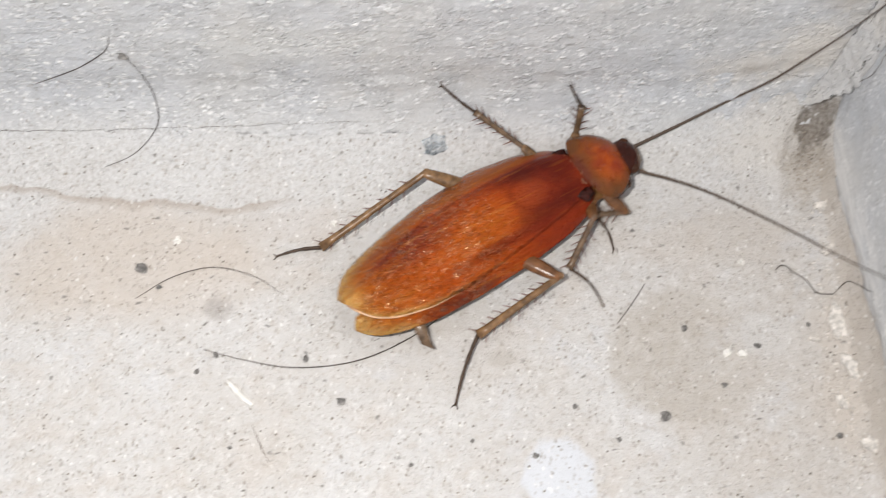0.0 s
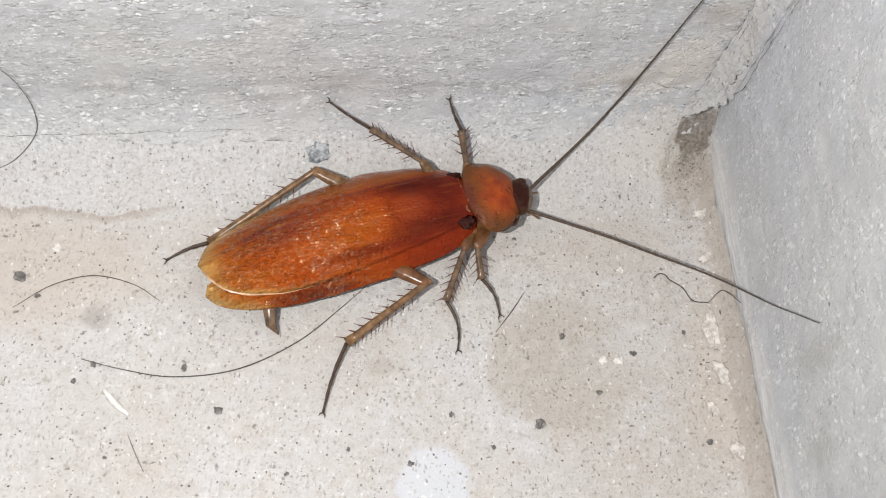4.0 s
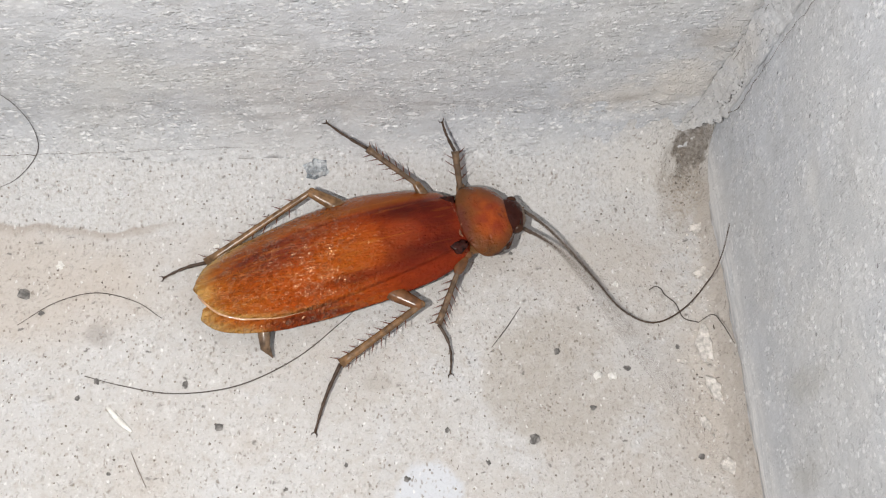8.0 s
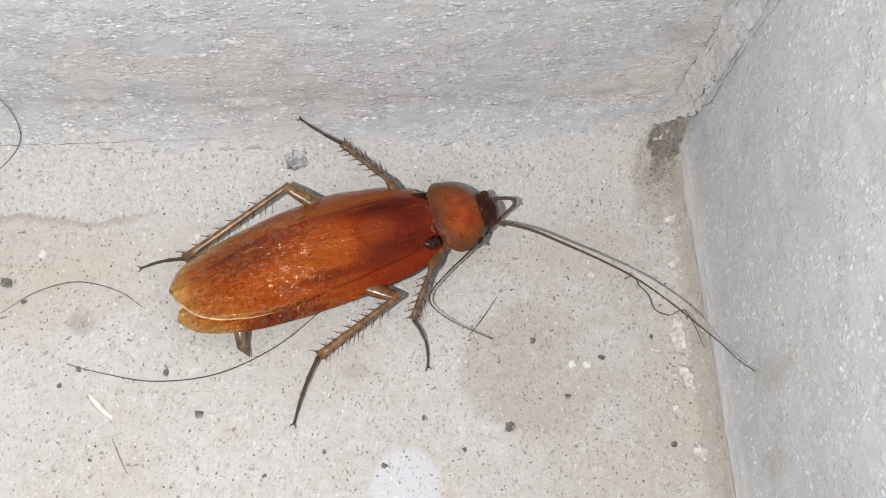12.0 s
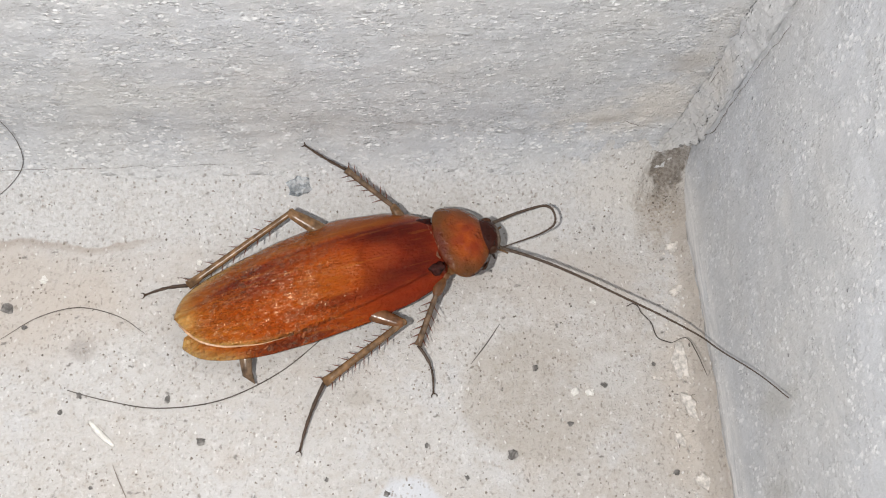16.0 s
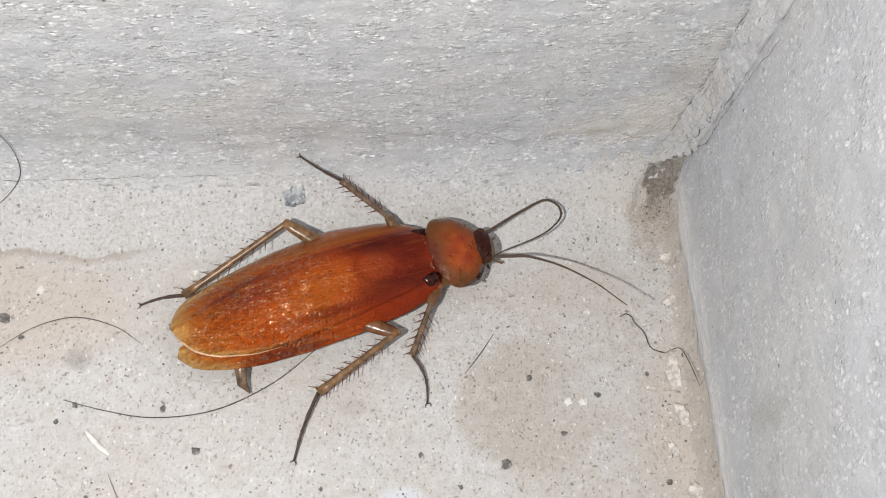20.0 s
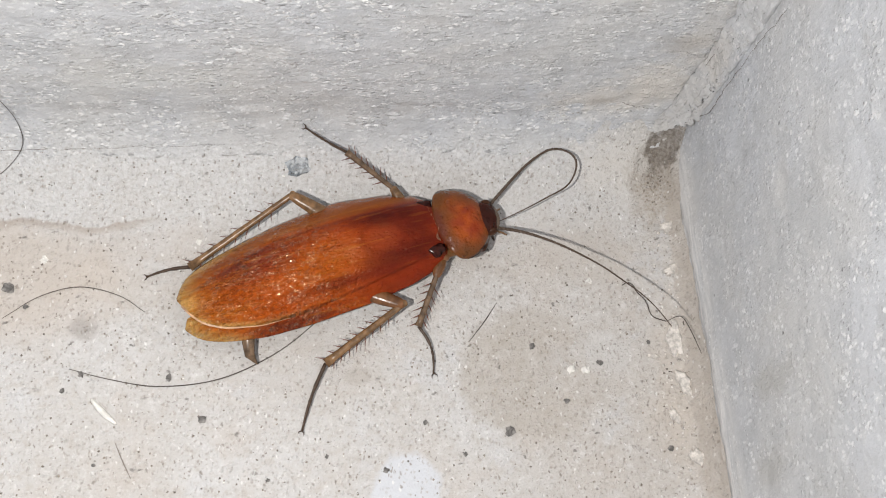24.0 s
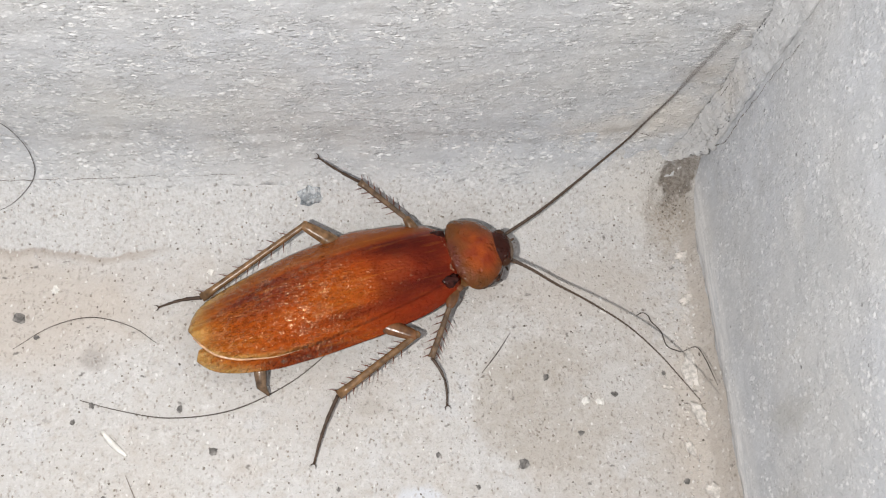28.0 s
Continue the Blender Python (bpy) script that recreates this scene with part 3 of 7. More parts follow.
def north_point(x, h):
    """The wall's plaster runs down over the upper part of the cove and ends in a ragged lower edge."""
    z = 3.1 + 0.45 * rough(x, 1, 0, 0.16) + 0.12 * rough(x, 4, 0, 0.9) + h
    d = COVE_N - math.sqrt(max(COVE_N ** 2 - (COVE_N - z) ** 2, 0)) if z < COVE_N else 0.0
    skin = -0.05 + 0.19 * min(1, h / 2.5) + 0.12 * min(1, h / 3) * rough(x * 0.5, 0, z, 0.22) + 0.10 * min(1, h) * rough(x * 0.35, 2, z * 1.1, 1.2)
    skin += 0.4 * rough(x, 3, z, 0.55, 4) * max(0.0, 1 - (abs(x) + 0.6 * max(0.0, z - 8)) / 13)
    skin -= 0.9 * max(0.0, min(1.0, (x + 9 + 2 * rough(x, z, 3, 0.5)) / 3)) * max(0.0, 1 - h / 3.5)
    return (x, -d - skin - (0.3 * rough(x, 5, 0, 0.3) * max(0.0, 1 - d / 4) if z < COVE_N else 0), z)


wall_north = sheet("wall_north", far + list(np.arange(-78, 0.1, 0.42)) + [0.6, 3], up, north_point, M_NORTH, "structure", "rough grey cement wall with trowel streaks", "wall")


def east_point(y, h):
    z = 2.3 - 0.06 * max(y, -45) + 0.35 * rough(2, y, 0, 0.2) + 0.22 * rough(5, y, 0, 0.8) + 5.2 * math.exp(-((y + 0.4) / 2.3) ** 2) * max(0.0, 1 - h / 14) + h
    d = COVE_E - math.sqrt(max(COVE_E ** 2 - (COVE_E - z) ** 2, 0)) if z < COVE_E else 0.0
    skin = 0.02 + 0.2 * min(1, h / 1.2) + 0.15 * min(1, h / 2) * rough(0, y, z, 0.2) + 0.08 * min(1, h) * rough(0, y, z, 1.2) + 0.2 * math.exp(-((h - 1.3) / 0.8) ** 2) * (0.4 + 0.6 * rough(3, y, z, 0.3))
    return (-d - skin, y, z)


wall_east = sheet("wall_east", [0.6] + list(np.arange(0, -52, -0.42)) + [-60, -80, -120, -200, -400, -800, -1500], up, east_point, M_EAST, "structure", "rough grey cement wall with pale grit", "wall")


for slab in (floor, wall_north, wall_east):
    depth = slab.modifiers.new("thickness", "SOLIDIFY")
    depth.thickness, depth.offset = 60 * MM, -1


# ---- loose mortar in the corner ----
def mortar_seam():
    """A rough concave fillet up the corner; below it breaks off in a ragged lip over the hollow."""
    n, cols = 150, 41
    bm = bmesh.new()
    rows = []
    for i in range(n):
        row = []
        for k in range(cols):
            u = k / (cols - 1)
            a = u * math.pi / 2
            low = 3.0 + 7.8 * u ** 1.05 + 0.9 * rough(u * 6, 3, 0, 0.9) + 0.22 * rough(u * 6, 9, 0, 2.2)
            z = low + (46 - low) * (i / (n - 1)) ** 1.5
            w = np.interp(z, (3, 8, 14, 24, 46), (3.2, 2.3, 2.4, 2.5, 2.4)) + 0.35 * rough(z, 1 + (u > 0.5), 0, 0.5)
            x = -w * (1 - math.sin(a)) * np.interp(z, (3, 10, 16, 30), (1.25, 0.8, 0.5, 0.42))
            y = -w * (1 - math.cos(a))
            lift = 0.42 * math.sin(a * 2) - 0.12 + 0.28 * rough(x, y, z, 0.3) + 0.06 * rough(x, y, z, 0.9) + 0.015 * rough(x, y, z, 2.4)
            lift += 0.35 * math.exp(-((z - low) / 1.1) ** 2) * math.sin(a * 2)
            row.append(bm.verts.new(Vector((x - lift * 0.75, y - lift * 0.75, z)) * MM))
        rows.append(row)
    for a, b in zip(rows, rows[1:]):
        for k in range(cols - 1):
            bm.faces.new((a[k], a[k + 1], b[k + 1], b[k]))
    ob = tagged(part("mortar_seam", bm, M_MORTAR), "cracked pale mortar seam up the corner of the walls", "mortar seam", kind="structure")
    depth = ob.modifiers.new("thickness", "SOLIDIFY")
    depth.thickness, depth.offset = 0.7 * MM, 1
    return ob


mortar_seam()


M_CRACK = plain("dark_crack", (0.15, 0.13, 0.11), 0.9, 0.3)
for line, r in (([(-0.42, -1.9, 9.0), (-0.42, -2.5, 10.8), (-0.42, -3.35, 13.6), (-0.42, -3.2, 17.3), (-0.42, -3.3, 21.2), (-0.4, -3.4, 25.5), (-0.4, -3.8, 30.3)], 0.06), ([(-1.5, -0.75, 15.5), (-1.4, -0.75, 19.2), (-1.35, -0.75, 22.6), (-1.35, -0.75, 25.8), (-1.34, -0.75, 30.0)], 0.05), ([(-6.9, -0.55, 10.2), (-5.6, -0.6, 9.4), (-3.7, -0.75, 9.1)], 0.035), ([(-75, -1.75, 4.0), (-66, -1.8, 4.0), (-61.4, -1.75, 4.05), (-54.8, -1.7, 4.16), (-47.0, -1.65, 4.27), (-41.9, -1.6, 4.4)], 0.04), ([(-1.0, -18.3, 0), (-0.95, -19.3, 0), (-0.9, -20.6, 0), (-1.0, -21.8, 0)], 0.12), ([(-2.6, -22.7, 0), (-1.9, -22.9, 0), (-1.0, -23.0, 0)], 0.09), ([(-2.9, -26.0, 0), (-2.75, -26.9, 0), (-2.9, -27.8, 0)], 0.09), ([(-3.6, -9.5, 0), (-4.2, -10.4, 0), (-4.0, -11.5, 0)], 0.05)):
    pts = smooth_line(line, 60)
    if not any(q[2] for q in line):
        pts = np.array([floor_point(q[0], q[1]) for q in pts])
    pts = [(q[0] + 0.12 * rough(*q, 1.1), q[1] + 0.12 * rough(*(q + 7), 1.1), q[2] + 0.2 * rough(*(q + 3), 0.9)) for q in pts]
    crack = part("crack", tube(bmesh.new(), pts, [r * (0.35 + abs(rough(*q, 1.5))) * (1 - 0.6 * i / 59) for i, q in enumerate(pts)], 6, 0.6), M_CRACK)
    tagged(crack, "dark hairline crack in the mortar along the wall", "crack", kind="structure")


def lump(name, at, size, mat, label, category, seed, group="", parent_spin=0):
    """An uneven crumb or chip that lies on the ground."""
    bm = bmesh.new()
    bmesh.ops.create_icosphere(bm, subdivisions=2, radius=1)
    for v in bm.verts:
        k = 1 + 0.8 * rough(*(v.co + Vector((seed * 3.1, 0, 0))), 1.5)
        v.co = Vector((v.co.x * size[0], v.co.y * size[1], v.co.z * size[2])) * k * MM
    ob = part(name, bm, mat, smooth=False)
    ob.matrix_basis = pose(at[0] * MM, at[1] * MM, at[2] * MM, 0, 0, parent_spin)
    return tagged(ob, label, category, group)


def plate(at, size, seed, tilt):
    """A broken flat piece of plaster with a ragged outline."""
    bm = bmesh.new()
    rings = []
    for z, k in ((-0.2, 1.05), (0.55, 1.0), (1.0, 0.82), (1.05, 0.4)):
        ring = []
        for j in range(26):
            a = 2 * math.pi * j / 26
            r = k * (1 + 0.45 * rough(math.cos(a), math.sin(a), seed * 3.3, 1.6))
            ring.append(bm.verts.new(Vector((size[0] * r * math.cos(a), size[1] * r * math.sin(a), size[2] * (z + 0.25 * rough(a, z, seed, 2.0)))) * MM))
        rings.append(ring)
    for a, b in zip(rings, rings[1:]):
        for j in range(26):
            bm.faces.new((a[j], a[(j + 1) % 26], b[(j + 1) % 26], b[j]))
    bm.faces.new(rings[-1])
    ob = part("plaster_flake", bm, M_FLAKE, smooth=False)
    ob.matrix_basis = pose(at[0] * MM, at[1] * MM, at[2] * MM, 0, tilt, seed * 20)
    return tagged(ob, "pale crumbling plaster flake at the foot of the wall", "plaster flake", "plaster flakes")


for k, (x, y, sx, sy, sz, tilt) in enumerate([(-1.75, -19.8, 0.75, 1.55, 0.4, -12), (-1.5, -23.9, 0.6, 1.2, 0.4, -14), (-2.6, -26.8, 0.4, 0.75, 0.25, 0), (-1.2, -30.6, 0.6, 1.0, 0.3, -14), (-3.9, -21.2, 0.2, 0.5, 0.2, 0), (-1.0, -8.9, 0.5, 0.8, 0.3, -15), (-1.3, -13.2, 0.4, 0.9, 0.25, -15)]):
    plate((x, y, floor_point(x, y)[2] + 0.02), (sx, sy, sz), k, tilt)

GRAINS = [(-44.0, -25.4, .42), (-17.5, -27.5, .55), (-46.9, -21.6, .36), (-60.9, -13.1, .62), (-59.3, -14.9, .3), (-55.8, -22.5, .3), (-54.3, -21.1, .32), (-28.5, -30.4, .3), (-12.2, -25.0, .3), (-24.9, -26.4, .25), (-4.1, -19.8, .25), (-8.8, -21.6, .3), (-3.3, -29.6, .3), (-14.9, -19.9, .36), (-21.6, -29.3, .25), (-18.3, -10.6, .2), (-38.5, -30.8, .22), (-33.5, -29.0, .2), (-52.9, -28.9, .2)]
for k, (x, y, r) in enumerate(GRAINS):
    lump("grit_grain", (x, y, ground(x, y) + r * 0.25), (r * 0.85, r * 0.7, r * 0.45), M_GRIT, "dark grey angular grit grain on the floor", "grit", 20 + k, "grit grains", k * 47)
for k, (x, y, r) in enumerate([(-11.5, -22.1, .3), (-10.2, -22.2, .33), (-44.6, -9.2, .26), (-9.0, -13.8, .25), (-58.0, -10.6, .3)]):
    lump("white_grain", (x, y, ground(x, y) + r * 0.25), (r * 1.1, r, r * 0.6), M_WHITE_GRIT, "white grit grain on the floor", "grit", 60 + k, "grit grains", k * 33)


def scatter(name, count, area, mat, size, label):
    """Countless tiny grains, one object."""
    rnd = random.Random(5)
    bm_pts, faces = [], []
    for _ in range(count):
        x, y = rnd.uniform(*area[0]), rnd.uniform(*area[1])
        r = size * rnd.uniform(0.4, 1.0) ** 2
        z = floor_point(x, y)[2]
        a = rnd.uniform(0, 6.28)
        n = len(bm_pts)
        for q in range(4):
            bm_pts.append(((x + r * math.cos(a + q * 1.571) * rnd.uniform(0.6, 1.3)) * MM, (y + r * math.sin(a + q * 1.571) * rnd.uniform(0.6, 1.3)) * MM, (z - 0.02) * MM))
        bm_pts.append((x * MM, y * MM, (z + r * 0.8) * MM))
        faces += [(n + q, n + (q + 1) % 4, n + 4) for q in range(4)]
    me = bpy.data.meshes.new(name)
    me.from_pydata(bm_pts, [], faces)
    me.materials.append(mat)
    return tagged(new(name, me), label, "sand", kind="stuff")


scatter("sand", 2600, ((-72, -1), (-44, -1.5)), M_SAND, 0.15, "fine dark sand grains scattered over the floor")
scatter("pale_sand", 260, ((-72, -1), (-44, -2)), M_WHITE_GRIT, 0.14, "fine white sand grains scattered over the floor")

M_CRUMB = plain("brown_crumbs", (0.25, 0.215, 0.18), 0.85, 0.5, 1.3)
scatter("crumbs", 150, ((-2.9, -0.5), (-6.5, -1.6)), M_CRUMB, 0.15, "brown crumbled mortar in the hollow of the corner")
scatter("crumbs", 260, ((-3.0, -0.9), (-34, -8.5)), M_FLAKE, 0.2, "crumbled plaster along the foot of the wall")

# the clear chip on the cove
chip = lump("clear_chip", (-35.3, -2.95, 2.45), (1.05, 0.9, 0.22), M_GLASS, "clear glassy chip on the sloping edge of the floor", "chip", 77)
chip.rotation_euler[0] = radians(38)


# ---- hairs and fibres ----
def strand(points, r=0.045, taper=True, n=40):
    pts = smooth_line(points, n)
    return tube(bmesh.new(), pts, [r * ((0.45 + 0.55 * math.sin(math.pi * min(1, max(0.06, i / (n - 1))))) if taper else 1) for i in range(n)], 5)


def on_ground(points, lift=0.07):
    return [(x, y, z if z is not None else ground(x, y) + lift) for x, y, z in ((*q, None)[:3] for q in points)]


tagged(part("hair", strand(on_ground([(-55.3, -20.6), (-52.0, -21.6), (-47.7, -22.4), (-42.5, -21.9), (-37.6, -19.7), (-33.8, -16.7), (-31.0, -14.2)]), 0.055), M_HAIR), "long dark hair curving under the insect on the floor", "hair", "hairs")
tagged(part("hair", strand(on_ground([(-61.2, -15.9), (-58.2, -14.0), (-54.8, -13.2), (-51.4, -14.1), (-49.1, -15.7)]), 0.042), M_HAIR), "thin arched hair on the stained floor", "hair", "hairs")
tagged(part("hair", strand([(-60.7, -0.2, 12.7), (-59.7, -0.3, 10.2), (-59.2, -0.6, 6.8), (-59.5, -1.6, 4.2), (-61.6, -3.2, 2.4), (-64.3, -4.1, 1.6)], 0.036), M_HAIR), "dark hair looping from the wall down to the floor", "hair", "hairs")
tagged(part("hair", strand([(-61.2, -0.25, 15.3), (-61.5, -0.25, 14.2), (-62.4, -0.25, 12.9), (-64.9, -0.25, 10.9), (-68.5, -0.3, 9.0)], 0.05), M_HAIR), "short kinked hair stuck to the wall", "hair", "hairs")
lump("grit_grain", (-60.7, -0.3, 12.7), (0.35, 0.3, 0.35), M_GRIT, "dark speck stuck to the wall beside a hair", "grit", 91, "grit grains")
tagged(part("hair", strand(on_ground([(-17.8, -15.7), (-19.1, -17.5), (-20.6, -19.3)]), 0.05, True, 16), M_HAIR), "short straight hair on the floor", "hair", "hairs")
tagged(part("fibre", strand(on_ground([(-51.2, -27.1), (-50.6, -28.5), (-49.8, -30.2)]), 0.04, True, 16), M_HAIR_PALE), "faint pale fibre on the floor", "fibre", "hairs")
tagged(part("paint_sliver", strand(on_ground([(-53.3, -23.3), (-52.7, -24.1), (-52.1, -24.7), (-51.2, -25.5)]), 0.3, True, 24), M_WHITE_GRIT), "white curled sliver of paint on the floor", "paint sliver")
wavy_hair = tagged(part("hair", strand([(-1.2, 0.5, 0.05), (-0.6, 0.75, 0.05), (-0.1, 0.45, 0), (0.1, -0.1, 0), (0.9, -1.1, 0), (1.3, -2.5, 0.05), (2.4, -3.2, 0.45)], 0.05, False), M_HAIR), "wavy dark hair at the foot of the wall", "hair", "hairs")
hair_tail = part("hair_tail", strand([(0, 0, 0), (1.0, 0.1, 1.2), (1.4, -1.3, 2.1), (1.65, -4.0, 3.5)], 0.048), M_HAIR, wavy_hair)

# ---- the cockroach (its own space: x ahead, y to its left, z up; zero under the shoulders) ----
roach = tagged(new("cockroach"), "red-brown winged cockroach with long feelers resting on the floor", "cockroach")
X = [1.0, 0.0, -2.7, -7.2, -12.7, -16.6, -19.6, -21.3, -22.4, -22.9]
LEFT = [2.9, 3.9, 4.85, 5.5, 4.95, 4.15, 3.35, 2.7, 1.9, 0.9]
RIGHT = [-2.6, -3.2, -4.0, -4.6, -4.85, -4.75, -4.2, -3.6, -2.9, -2.1]
INNER = [-1.6, -2.1, -2.8, -3.5, -4.1, -4.0, -3.3, -2.4, -1.0, 0.4]
CROWN = [4.0, 4.25, 4.75, 5.1, 4.9, 4.5, 4.0, 3.6, 3.3, 3.1]


def soft_curve(table):
    """A smooth profile through a table over X."""
    xs = np.linspace(1.0, -22.9, 61)
    v = np.interp(-xs, -np.array(X), table)
    for _ in range(2):
        v[1:-1] = (v[:-2] + 2 * v[1:-1] + v[2:]) / 4
    return xs, v


def back(x, y):
    """Height of the folded wings' upper side."""
    l, r, c = np.interp(-x, -PX, PL), np.interp(-x, -PX, PR), np.interp(-x, -PX, PC)
    mid = (l + r) / 2
    k = min(1.0, abs(y - mid) / max(0.4, (l - r) / 2))
    return c - (c - 2.35) * k ** 2.6 - 0.3 * k ** 8


PX, PL = soft_curve(LEFT)
PR, PI, PC = soft_curve(RIGHT)[1], soft_curve(INNER)[1], soft_curve(CROWN)[1]


def tegmen(edge_a, edge_b, drop, seed, outer):
    bm = bmesh.new()
    rim = bm.verts.layers.float.new("rim")
    grid = []
    for i, x in enumerate(PX):
        row = []
        for k in np.linspace(0, 1, 33):
            y = edge_a[i] + (edge_b[i] - edge_a[i]) * k
            v = bm.verts.new(Vector((x, y, back(x, y) + drop + 0.05 * rough(x, y, seed, 0.5))) * MM)
            reach = min(abs(y - edge_a[i]) * (1.0 if outer == 0 else 9), abs(y - edge_b[i]) * (2.6 if outer == 0 else 1.6 + 2.0 * max(0.0, min(1.0, (x + 19) / 2))), (x + 23.1) * 0.55)
            v[rim] = 0.85 * max(0.0, 1 - reach / (0.55 + 0.9 * max(0.0, -x - 12) / 10)) * (min(1, max(0.0, -x - 11) / 8) if outer == 0 else min(1, max(0.0, -x - 17) / 3.5))
            row.append(v)
        grid.append(row)
    for a, b in zip(grid, grid[1:]):
        for k in range(32):
            bm.faces.new((a[k], b[k], b[k + 1], a[k + 1]))
    return bm


def thicken(ob, mm):
    s = ob.modifiers.new("thickness", "SOLIDIFY")
    s.thickness, s.offset = mm * MM, -1
    return ob


upper_cover = thicken(part("left_wing_cover", tegmen(PL, PI, 0.12, 1, 0), M_WING, roach, "glossy red-brown wing cover with a pale tip"), 0.1)
thicken(part("right_wing_cover", tegmen(np.maximum(np.minimum(PI + 1.6, PR + 3.2 * np.sqrt(np.clip((PX + 22.9) / 3, 0, 1))), PR + 0.1), PR, -0.12, 2, 1), M_WING, roach, "red-brown wing cover tucked under the other"), 0.1)

# pale strip that paints the highlight along the upper cover's inner edge
gleam_x = np.linspace(-14.0, -22.6, 40)
gleam_y = np.interp(-gleam_x, -PX, PI)
M_GLEAM = plain("pale_edge_gleam", (0.52, 0.31, 0.18), 0.12, 0.3, 1.2, 0.6)
part("edge_gleam", tube(bmesh.new(), [(x, y - 0.02, back(x, y) + 0.13) for x, y in zip(gleam_x, gleam_y)], [0.1 * min(1, 0.05 + i / 26) for i in range(40)], 7, 0.7), M_GLEAM, upper_cover, "highlight along the wing edge as a pale strip")


def ellipsoid(at, size, power=2.0, subdiv=3, bend=0.0):
    bm = bmesh.new()
    bmesh.ops.create_icosphere(bm, subdivisions=subdiv, radius=1)
    for v in bm.verts:
        c = v.co.copy()
        v.co = Vector((at[0] + c.x * size[0], at[1] + c.y * size[1], at[2] + c.z * size[2] - bend * c.x * c.x)) * MM
    return bm


part("abdomen", ellipsoid((-10.5, -0.1, 2.1), (10.2, 4.1, 1.3)), M_BELLY, roach)
part("thorax", ellipsoid((1.2, -0.1, 2.0), (4.2, 2.5, 1.3)), M_BELLY, roach)


def shield():
    """The neck shield: a domed plate, broad behind and rounded in front."""
    bm = bmesh.new()
    rings = []
    for i in range(15):
        k = i / 14
        ring = []
        for j in range(48):
            a = 2 * math.pi * j / 48
            ca, sa = math.cos(a), math.sin(a)
            ex = 2.75 if ca > 0 else 2.4
            x = 2.9 + math.copysign(abs(ca) ** 0.9, ca) * ex * k
            y = -0.1 + math.copysign(abs(sa) ** 0.92, sa) * 3.45 * k * (1 - 0.17 * ca)
            z = 4.32 - (0.9 * k ** 2.4 + 0.45 * k ** 9) * (1 - 0.8 * max(0.0, -ca)) - 0.08 * (x - 2.9)
            z += 0.05 * rough(x, y, 2, 0.8) - 0.1 * math.exp(-((x - 2.5) / 0.4) ** 2 - ((abs(y) - 1.0) / 0.6) ** 2)
            ring.append(bm.verts.new(Vector((x, y, z)) * MM))
        rings.append(ring)
    for a, b in zip(rings, rings[1:]):
        for j in range(48):
            bm.faces.new((a[j], b[j], b[(j + 1) % 48], a[(j + 1) % 48]))
    bmesh.ops.remove_doubles(bm, verts=bm.verts, dist=0.002 * MM)
    return bm


pronotum = thicken(part("neck_shield", shield(), M_PRON, roach, "orange translucent neck shield"), 0.15)
# dark front rim of the shield
rim = [(2.9 + 2.5 * math.cos(a), -0.1 + 3.5 * math.sin(a) * (1 - 0.17 * math.cos(a)), 2.72 - 0.28 * math.cos(a)) for a in np.linspace(-1.15, -0.5, 10)]
part("shield_rim", tube(bmesh.new(), rim, [0.1] + [0.32] * 8 + [0.1], 8), M_DARK, pronotum, "dark brown rim")
rim = [(2.9 + 2.5 * math.cos(a), -0.1 + 3.5 * math.sin(a) * (1 - 0.17 * math.cos(a)), 2.72 - 0.28 * math.cos(a)) for a in np.linspace(0.45, 1.1, 10)]
part("shield_rim", tube(bmesh.new(), rim, [0.05] + [0.13] * 8 + [0.05], 8), M_DARK, pronotum, "dark brown rim")
# dark shoulder marks where the wings are hinged
def lumpy(at, size, seed, rough_by=0.35):
    bm = ellipsoid((0, 0, 0), (1, 1, 1), subdiv=3)
    for v in bm.verts:
        c = v.co / MM
        c = c * (1 + rough_by * rough(c.x, c.y, c.z + seed, 1.3))
        v.co = Vector((at[0] + c.x * size[0], at[1] + c.y * size[1], at[2] + c.z * size[2])) * MM
    return bm


part("shoulder_mark", lumpy((-0.1, 2.15, 3.86), (0.8, 0.55, 0.1), 1, 0.6), M_HINGE, roach, "dark brown wing hinge")
part("shoulder_mark", lumpy((-0.1, -2.1, 3.86), (0.8, 0.55, 0.1), 5, 0.6), M_HINGE, roach, "dark brown wing hinge")
# glossy brown strips added between shield and wings to give broken glints
for y0, y1, seed in ((1.9, 0.35, 2), (0.2, -1.5, 6)):
    glint_line = [(0.42 - 0.12 * (y + 0.1) ** 2 * 0.3, y, 4.27 - 0.06 * abs(y)) for y in np.linspace(y0, y1, 24)]
    part("glint_strip", tube(bmesh.new(), [(a + 0.3 * rough(b, seed, 0, 1.3), b, c + 0.05 * rough(b, seed, 4, 2.2)) for a, b, c in glint_line], [0.01 + 0.2 * max(0.0, rough(b, seed, 8, 1.6)) for a, b, c in glint_line], 7, 0.8), M_GLINT, roach, "glossy brown strip for the glints behind the shield")
head = part("head", ellipsoid((0, 0, 0), (1.5, 1.75, 1.15)), M_HEAD, roach, "shiny brown head under the shield")
for s in (1, -1):
    part("eye", ellipsoid((0.35, 1.35 * s, 0.25), (0.55, 0.42, 0.6), subdiv=2), M_DARK, head, "black eye")
    part("palp", tube(bmesh.new(), [(0.8, 0.8 * s, -0.5), (1.4, 1.05 * s, -0.8), (1.9, 1.1 * s, -1.1), (2.35, 1.3 * s, -1.3)], [0.13, 0.12, 0.12, 0.1], 6), M_LEG, head)
